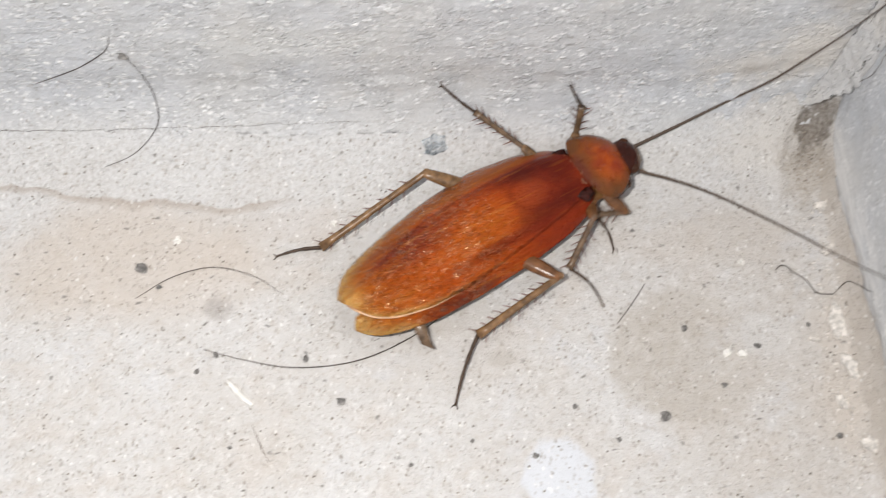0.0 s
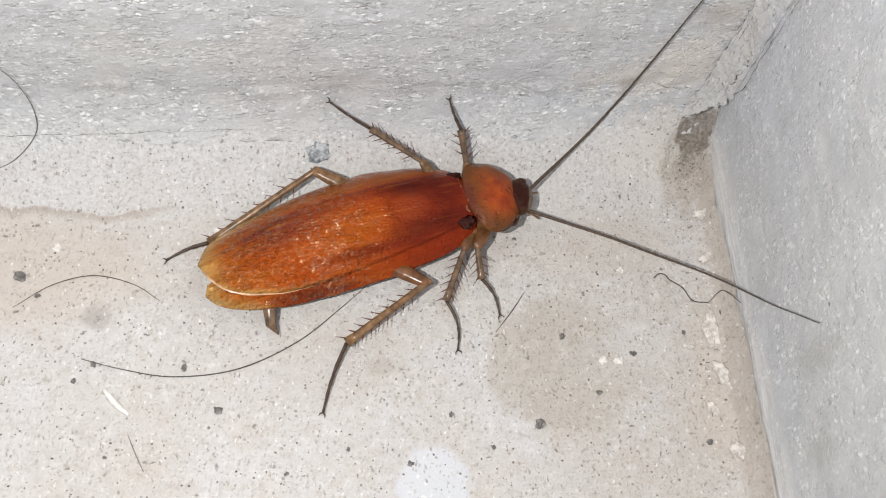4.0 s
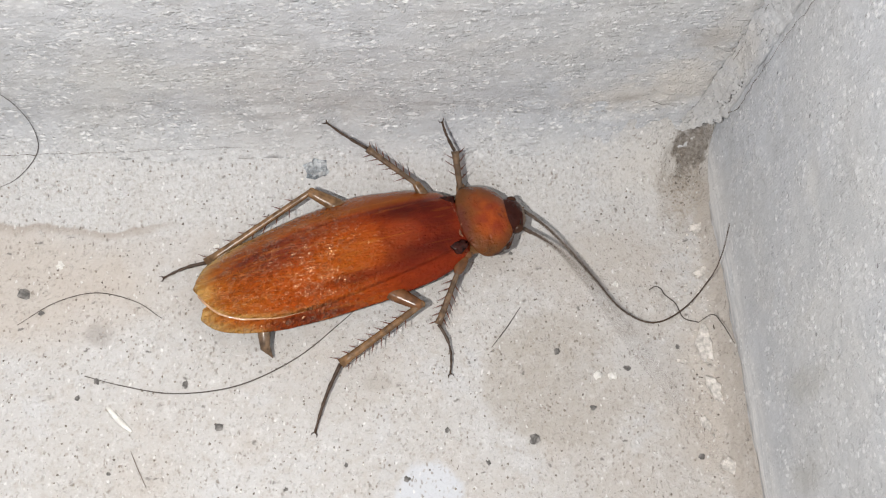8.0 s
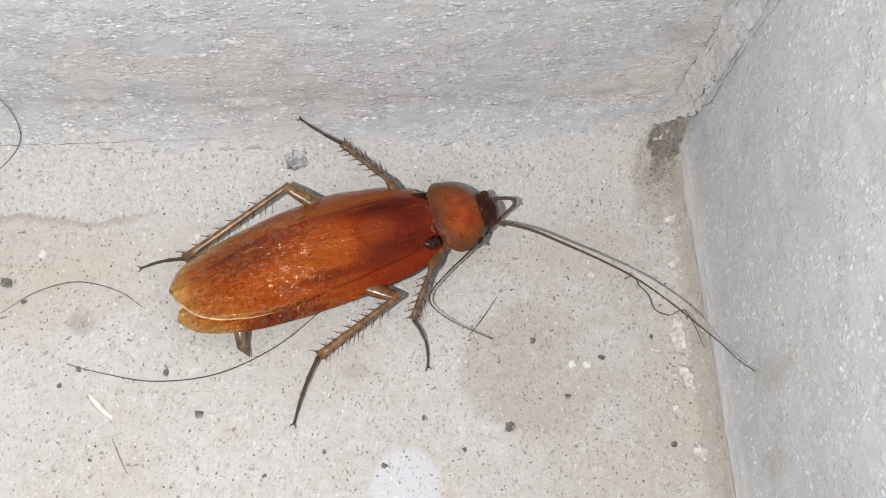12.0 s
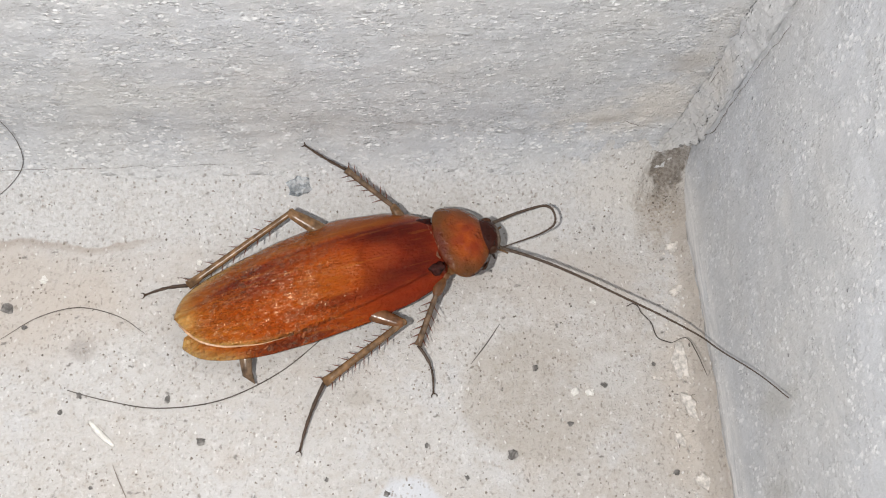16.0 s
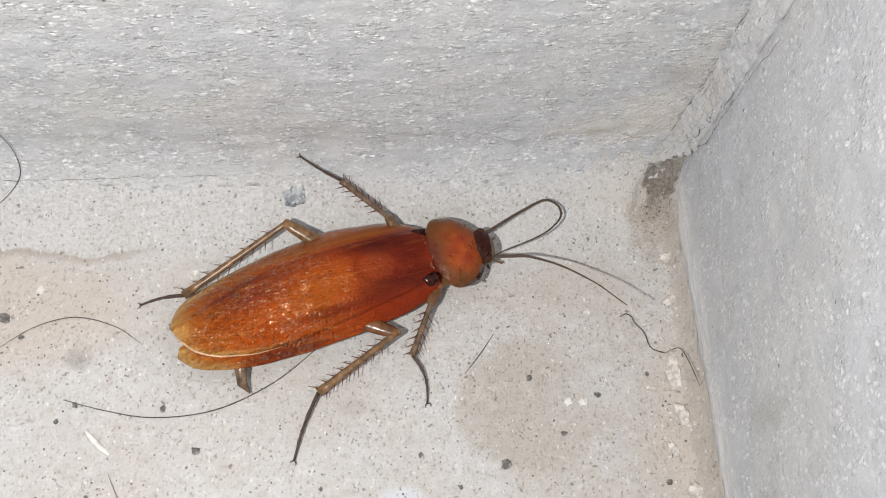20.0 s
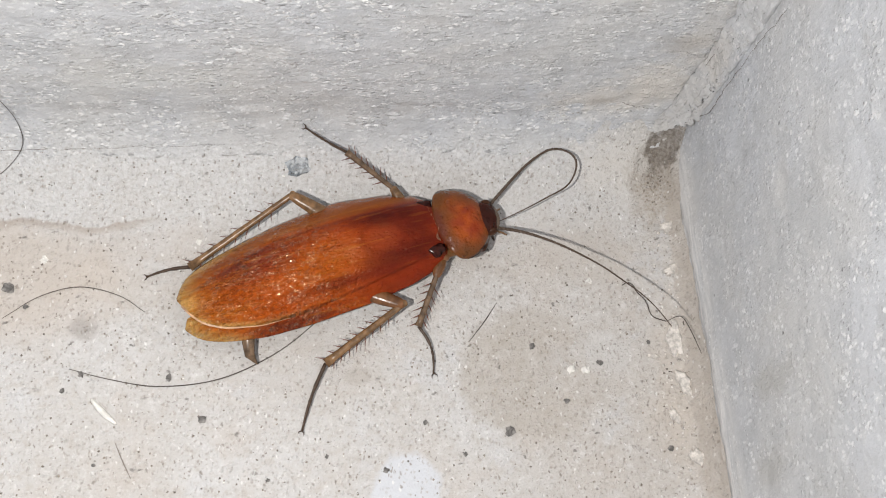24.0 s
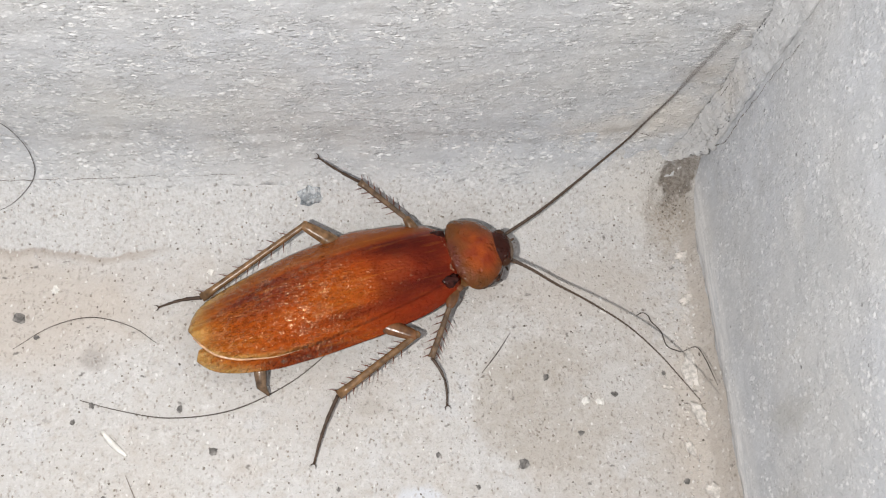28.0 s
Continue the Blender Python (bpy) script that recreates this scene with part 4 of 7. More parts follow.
for s, y in ((1, 2.2), (-1, -3.6)):
    part("cercus", tube(bmesh.new(), [(-17.8, y, 1.9), (-18.1, y - 0.9 * (s < 0), 1.6), (-18.3, y - 2.0 * (s < 0) + 0.5 * (s > 0), 1.2), (-17.9, y - 2.9 * (s < 0) + 1.0 * (s > 0), 0.7)], [0.5, 0.55, 0.45, 0.05], 8, 0.5), M_TIBIA, roach, "tapered brown tail feeler")


def along(a, b):
    """A pose at a whose z axis runs to b (mm)."""
    a, b = Vector(a), Vector(b)
    return Matrix.Translation(a * MM) @ (b - a).to_track_quat("Z", "Y").to_matrix().to_4x4()


def femur_mesh(l, r):
    n = 11
    return tube(bmesh.new(), [(0, 0, l * k / (n - 1)) for k in range(n)] + [(0, 0, l + 0.14), (0, 0, l + 0.24)], [r * (0.55 + 0.6 * math.sin(math.pi * (0.12 + 0.78 * k / (n - 1)))) for k in range(n)] + [r * 0.52, r * 0.2], 12, 0.7)


def tibia_mesh(l, r):
    return tube(bmesh.new(), [(0, 0, -0.42 * r / 0.3), (0, 0, -0.34 * r / 0.3), (0, 0, -0.18 * r / 0.3)] + [(0, 0, l * k / 8) for k in range(9)], [r * 0.25, r * 0.75, r * 1.05] + [r * (0.85 + 0.25 * k / 8 + (0.25 if k == 8 else 0)) for k in range(9)], 10, 0.8)


def spine_meshes(l, r, spines, seed):
    """The stiff bristles of a shin, in the shin's space."""
    rnd = random.Random(seed)
    for k in range(spines):
        s = 1 if k % 2 else -1
        z = l * (0.14 + 0.86 * (k + 0.3) / spines)
        q = rnd.uniform(-0.5, 0.5)
        d = Vector((math.cos(q) * s, math.sin(q), 0.75 + rnd.uniform(-0.1, 0.25))).normalized()
        b = Vector((s * r * 0.7, 0, z))
        yield tube(bmesh.new(), [b, b + d * 0.5, b + d * rnd.uniform(0.75, 1.1)], [0.062, 0.045, 0.012], 5)


def tarsus_mesh(l, r, bendy):
    n = 13
    pts = [(bendy * math.sin(math.pi * k / (n - 1)), 0, l * k / (n - 1)) for k in range(n)]
    bm = tube(bmesh.new(), pts, [r * (1.0 - 0.5 * k / (n - 1)) * (1.25 if k in (4, 7, 9, 12) else 1.0) for k in range(n)], 7)
    for s in (1, -1):
        tube(bm, [(0, 0, l), (0.22 * s, 0, l + 0.16), (0.26 * s, 0, l + 0.38)], [0.07, 0.05, 0.012], 5)
    return bm


# hip, then knee, ankle and foot at rest; thickness; spines; the foot's bend
LEGS = {
    "left_fore_leg": [(2.2, 2.0, 2.0), (1.9, 3.9, 2.5), (2.5, 6.7, 3.6), (1.6, 8.4, 6.3), 0.55, 7, 0.1],
    "left_middle_leg": [(-0.7, 1.3, 1.9), (-1.8, 4.9, 3.0), (-5.0, 8.9, 4.6), (-8.2, 11.6, 6.4), 0.5, 13, 0.1],
    "left_hind_leg": [(-6.5, 2.6, 2.0), (-10.8, 6.8, 3.4), (-21.1, 3.8, 0.9), (-25.2, 4.3, 0.25), 0.6, 15, -0.2],
    "right_fore_leg": [(2.2, -2.0, 2.0), (0.4, -4.1, 2.5), (0.1, -6.6, 1.2), (0.8, -10.2, 0.25), 0.55, 7, 0.35],
    "right_middle_leg": [(0.6, -2.2, 2.0), (-0.6, -3.9, 2.1), (-3.5, -7.6, 1.0), (-3.5, -12.2, 0.25), 0.5, 11, 0.5],
    "right_hind_leg": [(-8.2, -2.6, 1.9), (-4.4, -5.6, 2.3), (-12.3, -8.3, 1.0), (-16.1, -13.4, 0.25), 0.62, 17, -0.2],
}
leg_parts = {}
for name, (hip, knee, ankle, foot, r, spines, bendy) in LEGS.items():
    a, b, c, d = (Vector(q) for q in (hip, knee, ankle, foot))
    leg = part(name, ellipsoid(hip, (0.75, 0.75, 0.6), subdiv=2), M_THIGH, roach)
    leg_parts[name] = (
        part("femur", femur_mesh((b - a).length, r * 1.0), M_THIGH if "right" in name else M_LEG, leg),
        part("tibia", tibia_mesh((c - b).length, r * 0.55), M_TIBIA if "middle" in name or "fore" in name else M_LEG, leg, "spiny brown shin"),
        part("tarsus", tarsus_mesh((d - c).length - 0.3, r * 0.3, bendy), M_TARSUS, leg, "thin dark foot with two claws"),
        [(b - a).length, (c - b).length, (d - c).length],
        [part("spine", bm, M_SPINE, leg) for bm in spine_meshes((c - b).length, r * 0.55, spines, len(name) + spines)],
    )

# feelers: chains of short rigid pieces
PIECES, STEP = 50, 0.72
feelers = {}
for name in ("left_feeler", "right_feeler"):
    feeler = part(name, ellipsoid((0, 0, 0), (0.01, 0.01, 0.01), subdiv=1), M_FEELER, roach, "long thin grey-brown feeler")
    feelers[name] = (feeler, [])
    for k in range(PIECES):
        f0, f1 = k / PIECES, (k + 1) / PIECES
        n = 5
        radii = [(0.045 + 0.115 * (1 - (f0 + (f1 - f0) * q / (n - 1))) ** 1.6) * (1.14 if q % 2 else 0.92) for q in range(n)]
        feelers[name][1].append(part("feeler_piece", tube(bmesh.new(), [(0, 0, -0.05 + (STEP + 0.1) * q / (n - 1)) for q in range(n)], radii, 7), M_FEELER, feeler))

# ---- what moves ----
# seconds, x, y (mm), turn of the body
BODY = [(0, -23.85, -6.9, 29.5), (.1, -23.8, -7.0, 26), (.2, -23.7, -7.3, 21), (.3, -23.6, -7.6, 18.5), (.5, -23.5, -7.85, 16.8), (1, -23.4, -8.4, 14.8), (3.5, -23.4, -8.4, 14.5), (5.5, -23.4, -8.7, 14.5), (7.2, -23.45, -8.75, 14.5), (7.5, -23.6, -8.9, 14.3), (8, -23.7, -9.1, 14), (8.5, -23.85, -9.25, 13.8), (9, -23.95, -9.2, 14.5), (10.2, -23.95, -9.25, 14.5), (10.5, -24.3, -9.8, 14), (11, -24.3, -9.75, 14.5), (13.5, -24.05, -9.5, 16), (21.5, -24.05, -9.5, 16), (23.5, -23.9, -9.7, 16), (28, -23.85, -9.75, 16)]


def key_leg(name, rows):
    """rows: seconds, knee, ankle and foot in the insect's space; the pieces keep their lengths."""
    femur, tibia, tarsus, (lf, lt, ls), bristles = leg_parts[name]
    hip = Vector(LEGS[name][0])
    keys = ([], [], [])
    for t, knee, ankle, foot in rows:
        k = hip + (Vector(knee) - hip).normalized() * lf
        a = k + (Vector(ankle) - k).normalized() * lt
        keys[0].append((t, along(hip, k))), keys[1].append((t, along(k, a))), keys[2].append((t, along(a, foot)))
    for ob, m in zip((femur, tibia, tarsus), keys):
        walk(ob, m)
    for ob in bristles:
        walk(ob, keys[1])


def clear_of_walls(t, line):
    """Lifts the points of a feeler (the insect's space) off the mortar of the corner and off the east wall."""
    x0, y0, turn = (np.interp(t, [r[0] for r in BODY], [r[k] for r in BODY]) for k in (1, 2, 3))
    c, s = math.cos(radians(turn)), math.sin(radians(turn))
    out = line.copy()
    for q in out:
        x, y, z = x0 + q[0] * c - q[1] * s, y0 + q[0] * s + q[1] * c, q[2]
        need = max(((5.0 if z < 9 else 3.0) + x + y) / 0.70, (1.0 + x) / 0.29, 0.0) if z > 2.0 else 0.0
        x, y = x - 0.29 * need - x0, y - 0.41 * need - y0
        q[:] = x * c + y * s, -x * s + y * c, z + 0.86 * need
    return out


def key_feeler(name, base_rows, rows):
    """rows: seconds, then nine points (mm, the insect's space) along the feeler from its root to its tip."""
    feeler, pieces = feelers[name]
    times = [r[0] for r in rows]
    table = np.array([r[1:] for r in rows])
    roots = np.array([r[1:] for r in base_rows])
    keys = [[] for _ in pieces]
    for key, t in [(0.0, 0.0), (1 / 30, 0.0), *((i / 10, i / 10) for i in range(1, 281))]:
        pts = np.array([np.interp(t, times, table[:, k]) for k in range(27)]).reshape(9, 3)
        root = np.array([np.interp(t, [r[0] for r in base_rows], roots[:, k]) for k in range(3)])
        line = clear_of_walls(t, smooth_line([root, *pts], 120))
        for _ in range(8):
            line[1:-1] = (line[:-2] + 2 * line[1:-1] + line[2:]) / 4
        s = np.r_[0, np.cumsum(np.linalg.norm(np.diff(line, axis=0), axis=1))]
        for k, row in enumerate(keys):
            a = k * max(0.1, s[-1] - STEP) / (PIECES - 1)
            p, q = (np.array([np.interp(v, s, line[:, c]) for c in range(3)]) for v in (a, a + STEP))
            row.append((key, along(p, p + (q - p))))
    for ob, row in zip(pieces, keys):
        walk(ob, row)


def motions():
    walk(roach, [(t, pose(x * MM, y * MM, 0, 0, 0, turn)) for t, x, y, turn in BODY])
    walk(head, [(t, pose(x * MM, y * MM, z * MM, 0, dip, turn)) for t, x, y, z, dip, turn in [(0, 5.4, -0.55, 2.7, 8, -14), (0.6, 5.2, -0.65, 2.7, 8, -16), (0.9, 5.05, -1.3, 2.7, 8, -25), (2.2, 5.05, -1.3, 2.7, 8, -25), (2.8, 5.2, -0.65, 2.7, 8, -16), (7.4, 5.2, -0.65, 2.7, 8, -16), (8.0, 5.3, -0.2, 2.6, 16, -4), (8.8, 5.65, -0.1, 2.5, 18, -2), (11.3, 5.65, -0.1, 2.5, 18, -2), (13.5, 5.2, -0.25, 2.65, 10, -6), (28, 5.2, -0.25, 2.65, 10, -6)]])
    nod = [(0, 0), (0.6, 0), (0.9, -9), (2.2, -9), (2.8, 0), (28, 0)]
    walk(pronotum, [(t, pose((1 - math.cos(radians(a))) * MM, -math.sin(radians(a)) * MM, 0, 0, 0, a)) for t, a in nod])
    walk(wavy_hair, [(t, pose(-4.8 * MM, -14.9 * MM, 0.2 * MM, 0, ry, rz)) for t, ry, rz in [(0, -5, 14), (7.6, -5, 14), (8.3, 0, 0), (28, 0, 0)]])
    walk(hair_tail, [(t, pose(2.4 * MM, -3.2 * MM, 0.45 * MM, rx, ry, rz)) for t, rx, ry, rz in [(0, -28, -4, -13), (7.6, -28, -4, -13), (8.3, 0, 0, 0), (28, 0, 0, 0)]])
    rest = {n: v[1:4] for n, v in LEGS.items()}
    fold_r, fold_l = ((3.2, -1.4, 1.7), (2.2, -1.9, 0.8), (5.6, 0.4, 0.6)), ((3.6, 2.7, 1.3), (5.0, 1.4, 0.9), (5.8, 0.2, 0.6))
    wall_l, wall_m = ((1.7, 3.6, 3.6), (1.9, 5.8, 5.2), (1.3, 7.8, 7.3)), ((-2.0, 4.1, 4.0), (-5.8, 7.9, 5.5), (-8.9, 10.5, 7.4))
    show_l = ((2.4, 0.3, 1.2), (3.2, 3.1, 0.8), (5.5, 4.7, 2.6))
    reach = ((3.8, -2.9, 1.6), (6.8, -3.4, 1.4), (9.6, -3.6, 1.0))
    key_leg("left_fore_leg", [(0, (3.0, 3.6, 3.0), (3.8, 4.5, 6.4), (2.0, 6.2, 10.5)), (0.5, *wall_l), (7.5, *wall_l), (8.6, *rest["left_fore_leg"]), (8.85, *show_l), (10.2, *show_l), (10.5, *fold_l), (28, *fold_l)])
    key_leg("left_middle_leg", [(0, (-2.6, 5.4, 4.4), (-5.7, 10.1, 6.8), (-8.5, 12.2, 11.1)), (0.5, *wall_m), (7.2, *wall_m), (8.8, *rest["left_middle_leg"]), (28, *rest["left_middle_leg"])])
    key_leg("left_hind_leg", [(0, (-10.8, 6.9, 3.4), (-21.0, 6.4, 0.9), (-24.6, 7.7, 0.25)), (0.5, (-11.4, 6.4, 3.4), (-21.6, 3.2, 0.9), (-25.8, 2.9, 0.25)), (7.5, (-11.4, 6.4, 3.4), (-21.6, 3.2, 0.9), (-25.9, 2.8, 0.25)), (9, *rest["left_hind_leg"]), (28, *rest["left_hind_leg"])])
    key_leg("right_fore_leg", [(0, (2.6, -3.0, 1.6), (1.5, -3.6, 0.9), (0.6, -5.0, 0.4)), (0.4, *rest["right_fore_leg"]), (7.3, *rest["right_fore_leg"]), (7.5, *reach), (7.7, *reach), (7.9, *fold_r), (8.4, *fold_r), (8.5, *reach), (8.65, *reach), (8.8, *fold_r), (10.3, *fold_r), (10.4, *reach), (10.55, *reach), (10.8, *fold_r), (28, *fold_r)])
    key_leg("right_middle_leg", [(0, (-0.4, -4.1, 2.6), (-4.0, -6.2, 1.0), (-3.6, -9.2, 0.25)), (0.4, (-1.0, -4.3, 2.1), (-3.9, -8.2, 1.0), (-3.8, -12.9, 0.25)), (7.5, (-1.0, -4.3, 2.1), (-3.9, -8.2, 1.0), (-3.8, -12.7, 0.25)), (9, *rest["right_middle_leg"]), (28, *rest["right_middle_leg"])])
    key_leg("right_hind_leg", [(0, (-6.2, -6.4, 2.3), (-14.5, -7.4, 1.0), (-19.6, -11.9, 0.25)), (0.4, (-4.8, -6.1, 2.3), (-12.9, -9.0, 1.0), (-16.3, -14.2, 0.25)), (7.5, (-4.8, -6.0, 2.3), (-12.8, -8.9, 1.0), (-16.3, -14.0, 0.25)), (9, *rest["right_hind_leg"]), (28, *rest["right_hind_leg"])])
    key_feeler("left_feeler", [(0, 7.0, 0.0, 2.5), (0.6, 6.3, -0.3, 2.5), (0.9, 6.1, -0.9, 2.5), (2.2, 6.1, -0.9, 2.5), (2.8, 6.3, -0.3, 2.5), (7.4, 6.3, -0.3, 2.5), (7.9, 6.1, 0.9, 2.4), (28, 6.1, 0.9, 2.4)], [
        (0, 10.5, -0.6, 3.5, 13.4, -1.2, 4.7, 16.1, -1.9, 6.1, 18.1, -2.9, 8.3, 19.5, -3.7, 11, 20.9, -4.5, 13.8, 22.2, -5.2, 16.5, 23.4, -6, 19.3, 22.8, -7, 22.3),
        (0.1, 11, -1.7, 2.8, 14.7, -3.4, 3.1, 18.4, -4.9, 3.5, 22.1, -6.2, 4, 22, -7.9, 7.3, 21.3, -9.5, 10.9, 20.5, -11.1, 14.5, 19.7, -12.7, 18.1, 18.9, -14.4, 21.6),
        (0.2, 6.5, -1.8, 2.7, 10.5, -2.6, 3.1, 14.4, -3.2, 3.4, 18.4, -3.6, 3.8, 22.3, -3.7, 4.1, 23.1, -4.7, 7.5, 22.6, -5.8, 11.3, 22.2, -6.9, 15.1, 21.7, -8.1, 18.9),
        (0.3, 5.3, -0.5, 2.8, 9.2, -0.4, 3.1, 13.1, -0.3, 3.4, 17, -0.1, 3.7, 20.8, -0.1, 5, 23.7, -0.7, 7.5, 23.7, -1.9, 11.1, 23.2, -3.3, 14.7, 22.8, -4.6, 18.4),
        (0.4, 3.9, 0.2, 2.7, 7.2, 1.4, 3, 10.5, 2.5, 3.5, 13.4, 2.9, 5.5, 15.3, 2.7, 8.4, 16.6, 2.3, 11.6, 17.6, 2, 15, 18.1, 1.8, 18.5, 18.5, 1.7, 21.7),
        (0.5, 6.3, -0.8, 2.8, 10.3, -0.9, 3.1, 14.3, -0.9, 3.5, 18.3, -0.7, 3.8, 22.2, -0.4, 4.4, 23.6, -1.3, 7.6, 23.2, -2.6, 11.4, 22.8, -4, 15.1, 22.4, -5.3, 18.9),
        (0.6, 7.5, -2.9, 2.7, 11.3, -3.9, 3.1, 15.2, -4.8, 3.4, 19.1, -5.7, 3.8, 22, -6.6, 5.1, 21.6, -8.1, 8.8, 21.1, -9.6, 12.4, 20.7, -11.1, 16.1, 20.2, -12.6, 19.8),
        (0.7, 6.3, -4, 2.7, 9.6, -6.2, 3.1, 13.2, -7.7, 3.5, 16.9, -9.3, 3.9, 20.5, -11, 4.2, 20.2, -12.7, 7.7, 19.8, -14.3, 11.3, 19.3, -16, 14.9, 18.8, -17.6, 18.5),
        (0.8, 5.2, -3.7, 2.7, 7.8, -6.4, 3.1, 11.2, -8.4, 3.4, 14.5, -10.4, 3.8, 17.8, -12.4, 4.2, 19.8, -14.2, 5.8, 19.4, -15.6, 9.4, 19.1, -16.7, 13.1, 18.9, -17.7, 16.9),
        (0.9, 5.1, -3.2, 2.7, 7.3, -6, 3, 10, -8.2, 3.4, 12.7, -10.5, 3.7, 15.4, -12.8, 4, 18, -15.1, 4.4, 19.1, -17.2, 6.2, 18.6, -18.9, 9.3, 18.2, -20.5, 12.4),
        (1, 6.4, -3.3, 2.7, 10, -5, 3.1, 13.6, -6.7, 3.5, 17.3, -8.2, 3.9, 20.9, -9.7, 4.3, 20.7, -11.4, 7.8, 20.2, -13.1, 11.4, 19.8, -14.8, 15, 19.3, -16.5, 18.6),
        (1.1, 5.9, -1.6, 2.7, 9.6, -1, 3.1, 13.2, -0.2, 3.4, 16.8, 0.8, 3.7, 20.3, 1.8, 4.4, 22.9, 2.1, 7.1, 24.1, 1.6, 10.5, 23.8, 0.6, 14.1, 23.5, -0.5, 17.7),
        (1.2, 6, 0, 2.7, 9.2, 1.4, 3, 12.4, 2.7, 3.3, 15.2, 3.5, 5, 17.2, 3.6, 7.6, 18.5, 3.3, 10.8, 19.7, 3, 14, 21, 2.6, 17.2, 22.2, 2.3, 20.4),
        (1.3, 5.7, 0.1, 2.7, 8.9, 1.8, 3, 11.9, 3.4, 3.6, 14.3, 4.3, 6.1, 15.3, 4.1, 9.5, 16.2, 3.9, 13, 17, 3.7, 16.4, 17.8, 3.4, 19.9, 18.7, 3.2, 23.4),
        (1.4, 9.1, 2.7, 2.7, 10.8, 4.8, 5.2, 11.3, 5.2, 8.9, 11.3, 5.2, 12.7, 11.4, 5.2, 16.5, 11.5, 5.1, 20.3, 11.6, 5.1, 24.1, 11.6, 5.1, 27.8, 11.7, 5.1, 31.6),
        (1.5, 9.4, 2.5, 2.7, 11.3, 4.6, 5.1, 11.8, 5.1, 8.7, 11.7, 5.1, 12.6, 11.6, 5.1, 16.4, 11.5, 5.1, 20.2, 11.4, 5.2, 24.1, 11.3, 5.2, 27.9, 11.2, 5.2, 31.7),
        (1.6, 8.5, -1.2, 2.7, 11.4, 0.6, 3, 14.4, 2.2, 3.3, 16.9, 3.2, 5.3, 18.3, 3.3, 8.4, 19.2, 3.1, 11.7, 20, 2.9, 15.1, 20.8, 2.7, 18.4, 21.7, 2.5, 21.8),
        (1.7, 8.3, -1.8, 2.7, 12.2, -1.7, 3.1, 16.2, -1.4, 3.4, 20.2, -1.1, 3.8, 23.3, -1.1, 5, 23, -2.5, 8.7, 22.7, -3.8, 12.5, 22.3, -5.1, 16.3, 22, -6.3, 20.1),
        (1.8, 8, -2.1, 2.7, 11.9, -2.4, 3.1, 15.9, -2.5, 3.5, 19.9, -2.6, 3.8, 22.9, -2.9, 5, 22.5, -4.4, 8.7, 22.2, -5.8, 12.4, 21.8, -7.1, 16.2, 21.5, -8.4, 19.9),
        (1.9, 8.4, -1, 2.7, 11.7, 0.6, 3, 15.1, 1.9, 3.3, 18.3, 2.6, 4.7, 20.8, 2.7, 7.2, 22.5, 2.3, 10.5, 24, 1.8, 13.7, 23.8, 0.7, 17.2, 23.5, -0.4, 20.6),
        (2, 9.9, 1.2, 2.7, 13, 2.7, 3.2, 15.3, 3.7, 5.5, 16.4, 3.8, 8.8, 17.1, 3.7, 12.2, 17.7, 3.5, 15.7, 18.5, 3.3, 19.1, 19.2, 3.1, 22.6, 19.9, 3, 26),
        (2.1, 9.9, 1, 2.7, 13.1, 2.3, 3, 15.9, 3.2, 4.8, 17.7, 3.5, 7.6, 18.4, 3.3, 11, 19.2, 3.1, 14.4, 19.9, 2.9, 17.8, 20.7, 2.7, 21.1, 21.5, 2.5, 24.5),
        (2.2, 8.6, -1.8, 2.7, 12.5, -1.3, 3.1, 16.5, -0.8, 3.4, 20.4, -0.2, 3.8, 23.6, -0.2, 5.3, 23.2, -1.6, 9.1, 22.9, -3, 12.8, 22.5, -4.4, 16.5, 22.1, -5.8, 20.2),
        (2.3, 8, -2.6, 2.7, 11.8, -3.6, 3.1, 15.7, -4.4, 3.4, 19.7, -4.9, 3.8, 22.2, -5.7, 5.4, 21.8, -7.1, 9.1, 21.4, -8.6, 12.8, 21.1, -10, 16.6, 20.7, -11.3, 20.3),
        (2.4, 10.1, 0.2, 2.7, 13.4, 1.3, 3, 16.1, 2.8, 4.2, 18.2, 3.4, 6.8, 19.1, 3.2, 10.1, 20, 2.9, 13.4, 20.9, 2.7, 16.8, 21.8, 2.5, 20.1, 22.7, 2.2, 23.4),
        (2.5, 9.3, 2.7, 2.7, 11.3, 4.7, 5.2, 11.7, 5.1, 9, 11.7, 5.1, 12.9, 11.7, 5.1, 16.8, 11.6, 5.1, 20.7, 11.6, 5.1, 24.6, 11.6, 5.1, 28.5, 11.6, 5.1, 32.4),
        (2.6, 9.2, 2.9, 2.7, 10.7, 5, 5.6, 10.5, 5.4, 9.5, 9.9, 5.6, 13.5, 9.4, 5.7, 17.4, 8.9, 5.8, 21.4, 8.4, 6, 25.4, 7.9, 6.1, 29.3, 7.4, 6.2, 33.3),
        (2.7, 8.8, 3.2, 2.8, 9.8, 5.4, 5.8, 9.5, 5.7, 9.8, 9, 5.8, 13.8, 8.5, 5.9, 17.7, 7.9, 6.1, 21.7, 7.5, 6.2, 25.6, 7, 6.3, 29.6, 6.5, 6.5, 33.6),
        (2.8, 9.6, 1.7, 2.7, 12.4, 3.4, 3.7, 14.7, 4.3, 6.2, 15.7, 4.1, 9.6, 16.6, 3.8, 12.9, 17.5, 3.6, 16.3, 18.3, 3.4, 19.7, 19.3, 3.1, 23.1, 20.1, 2.9, 26.5),
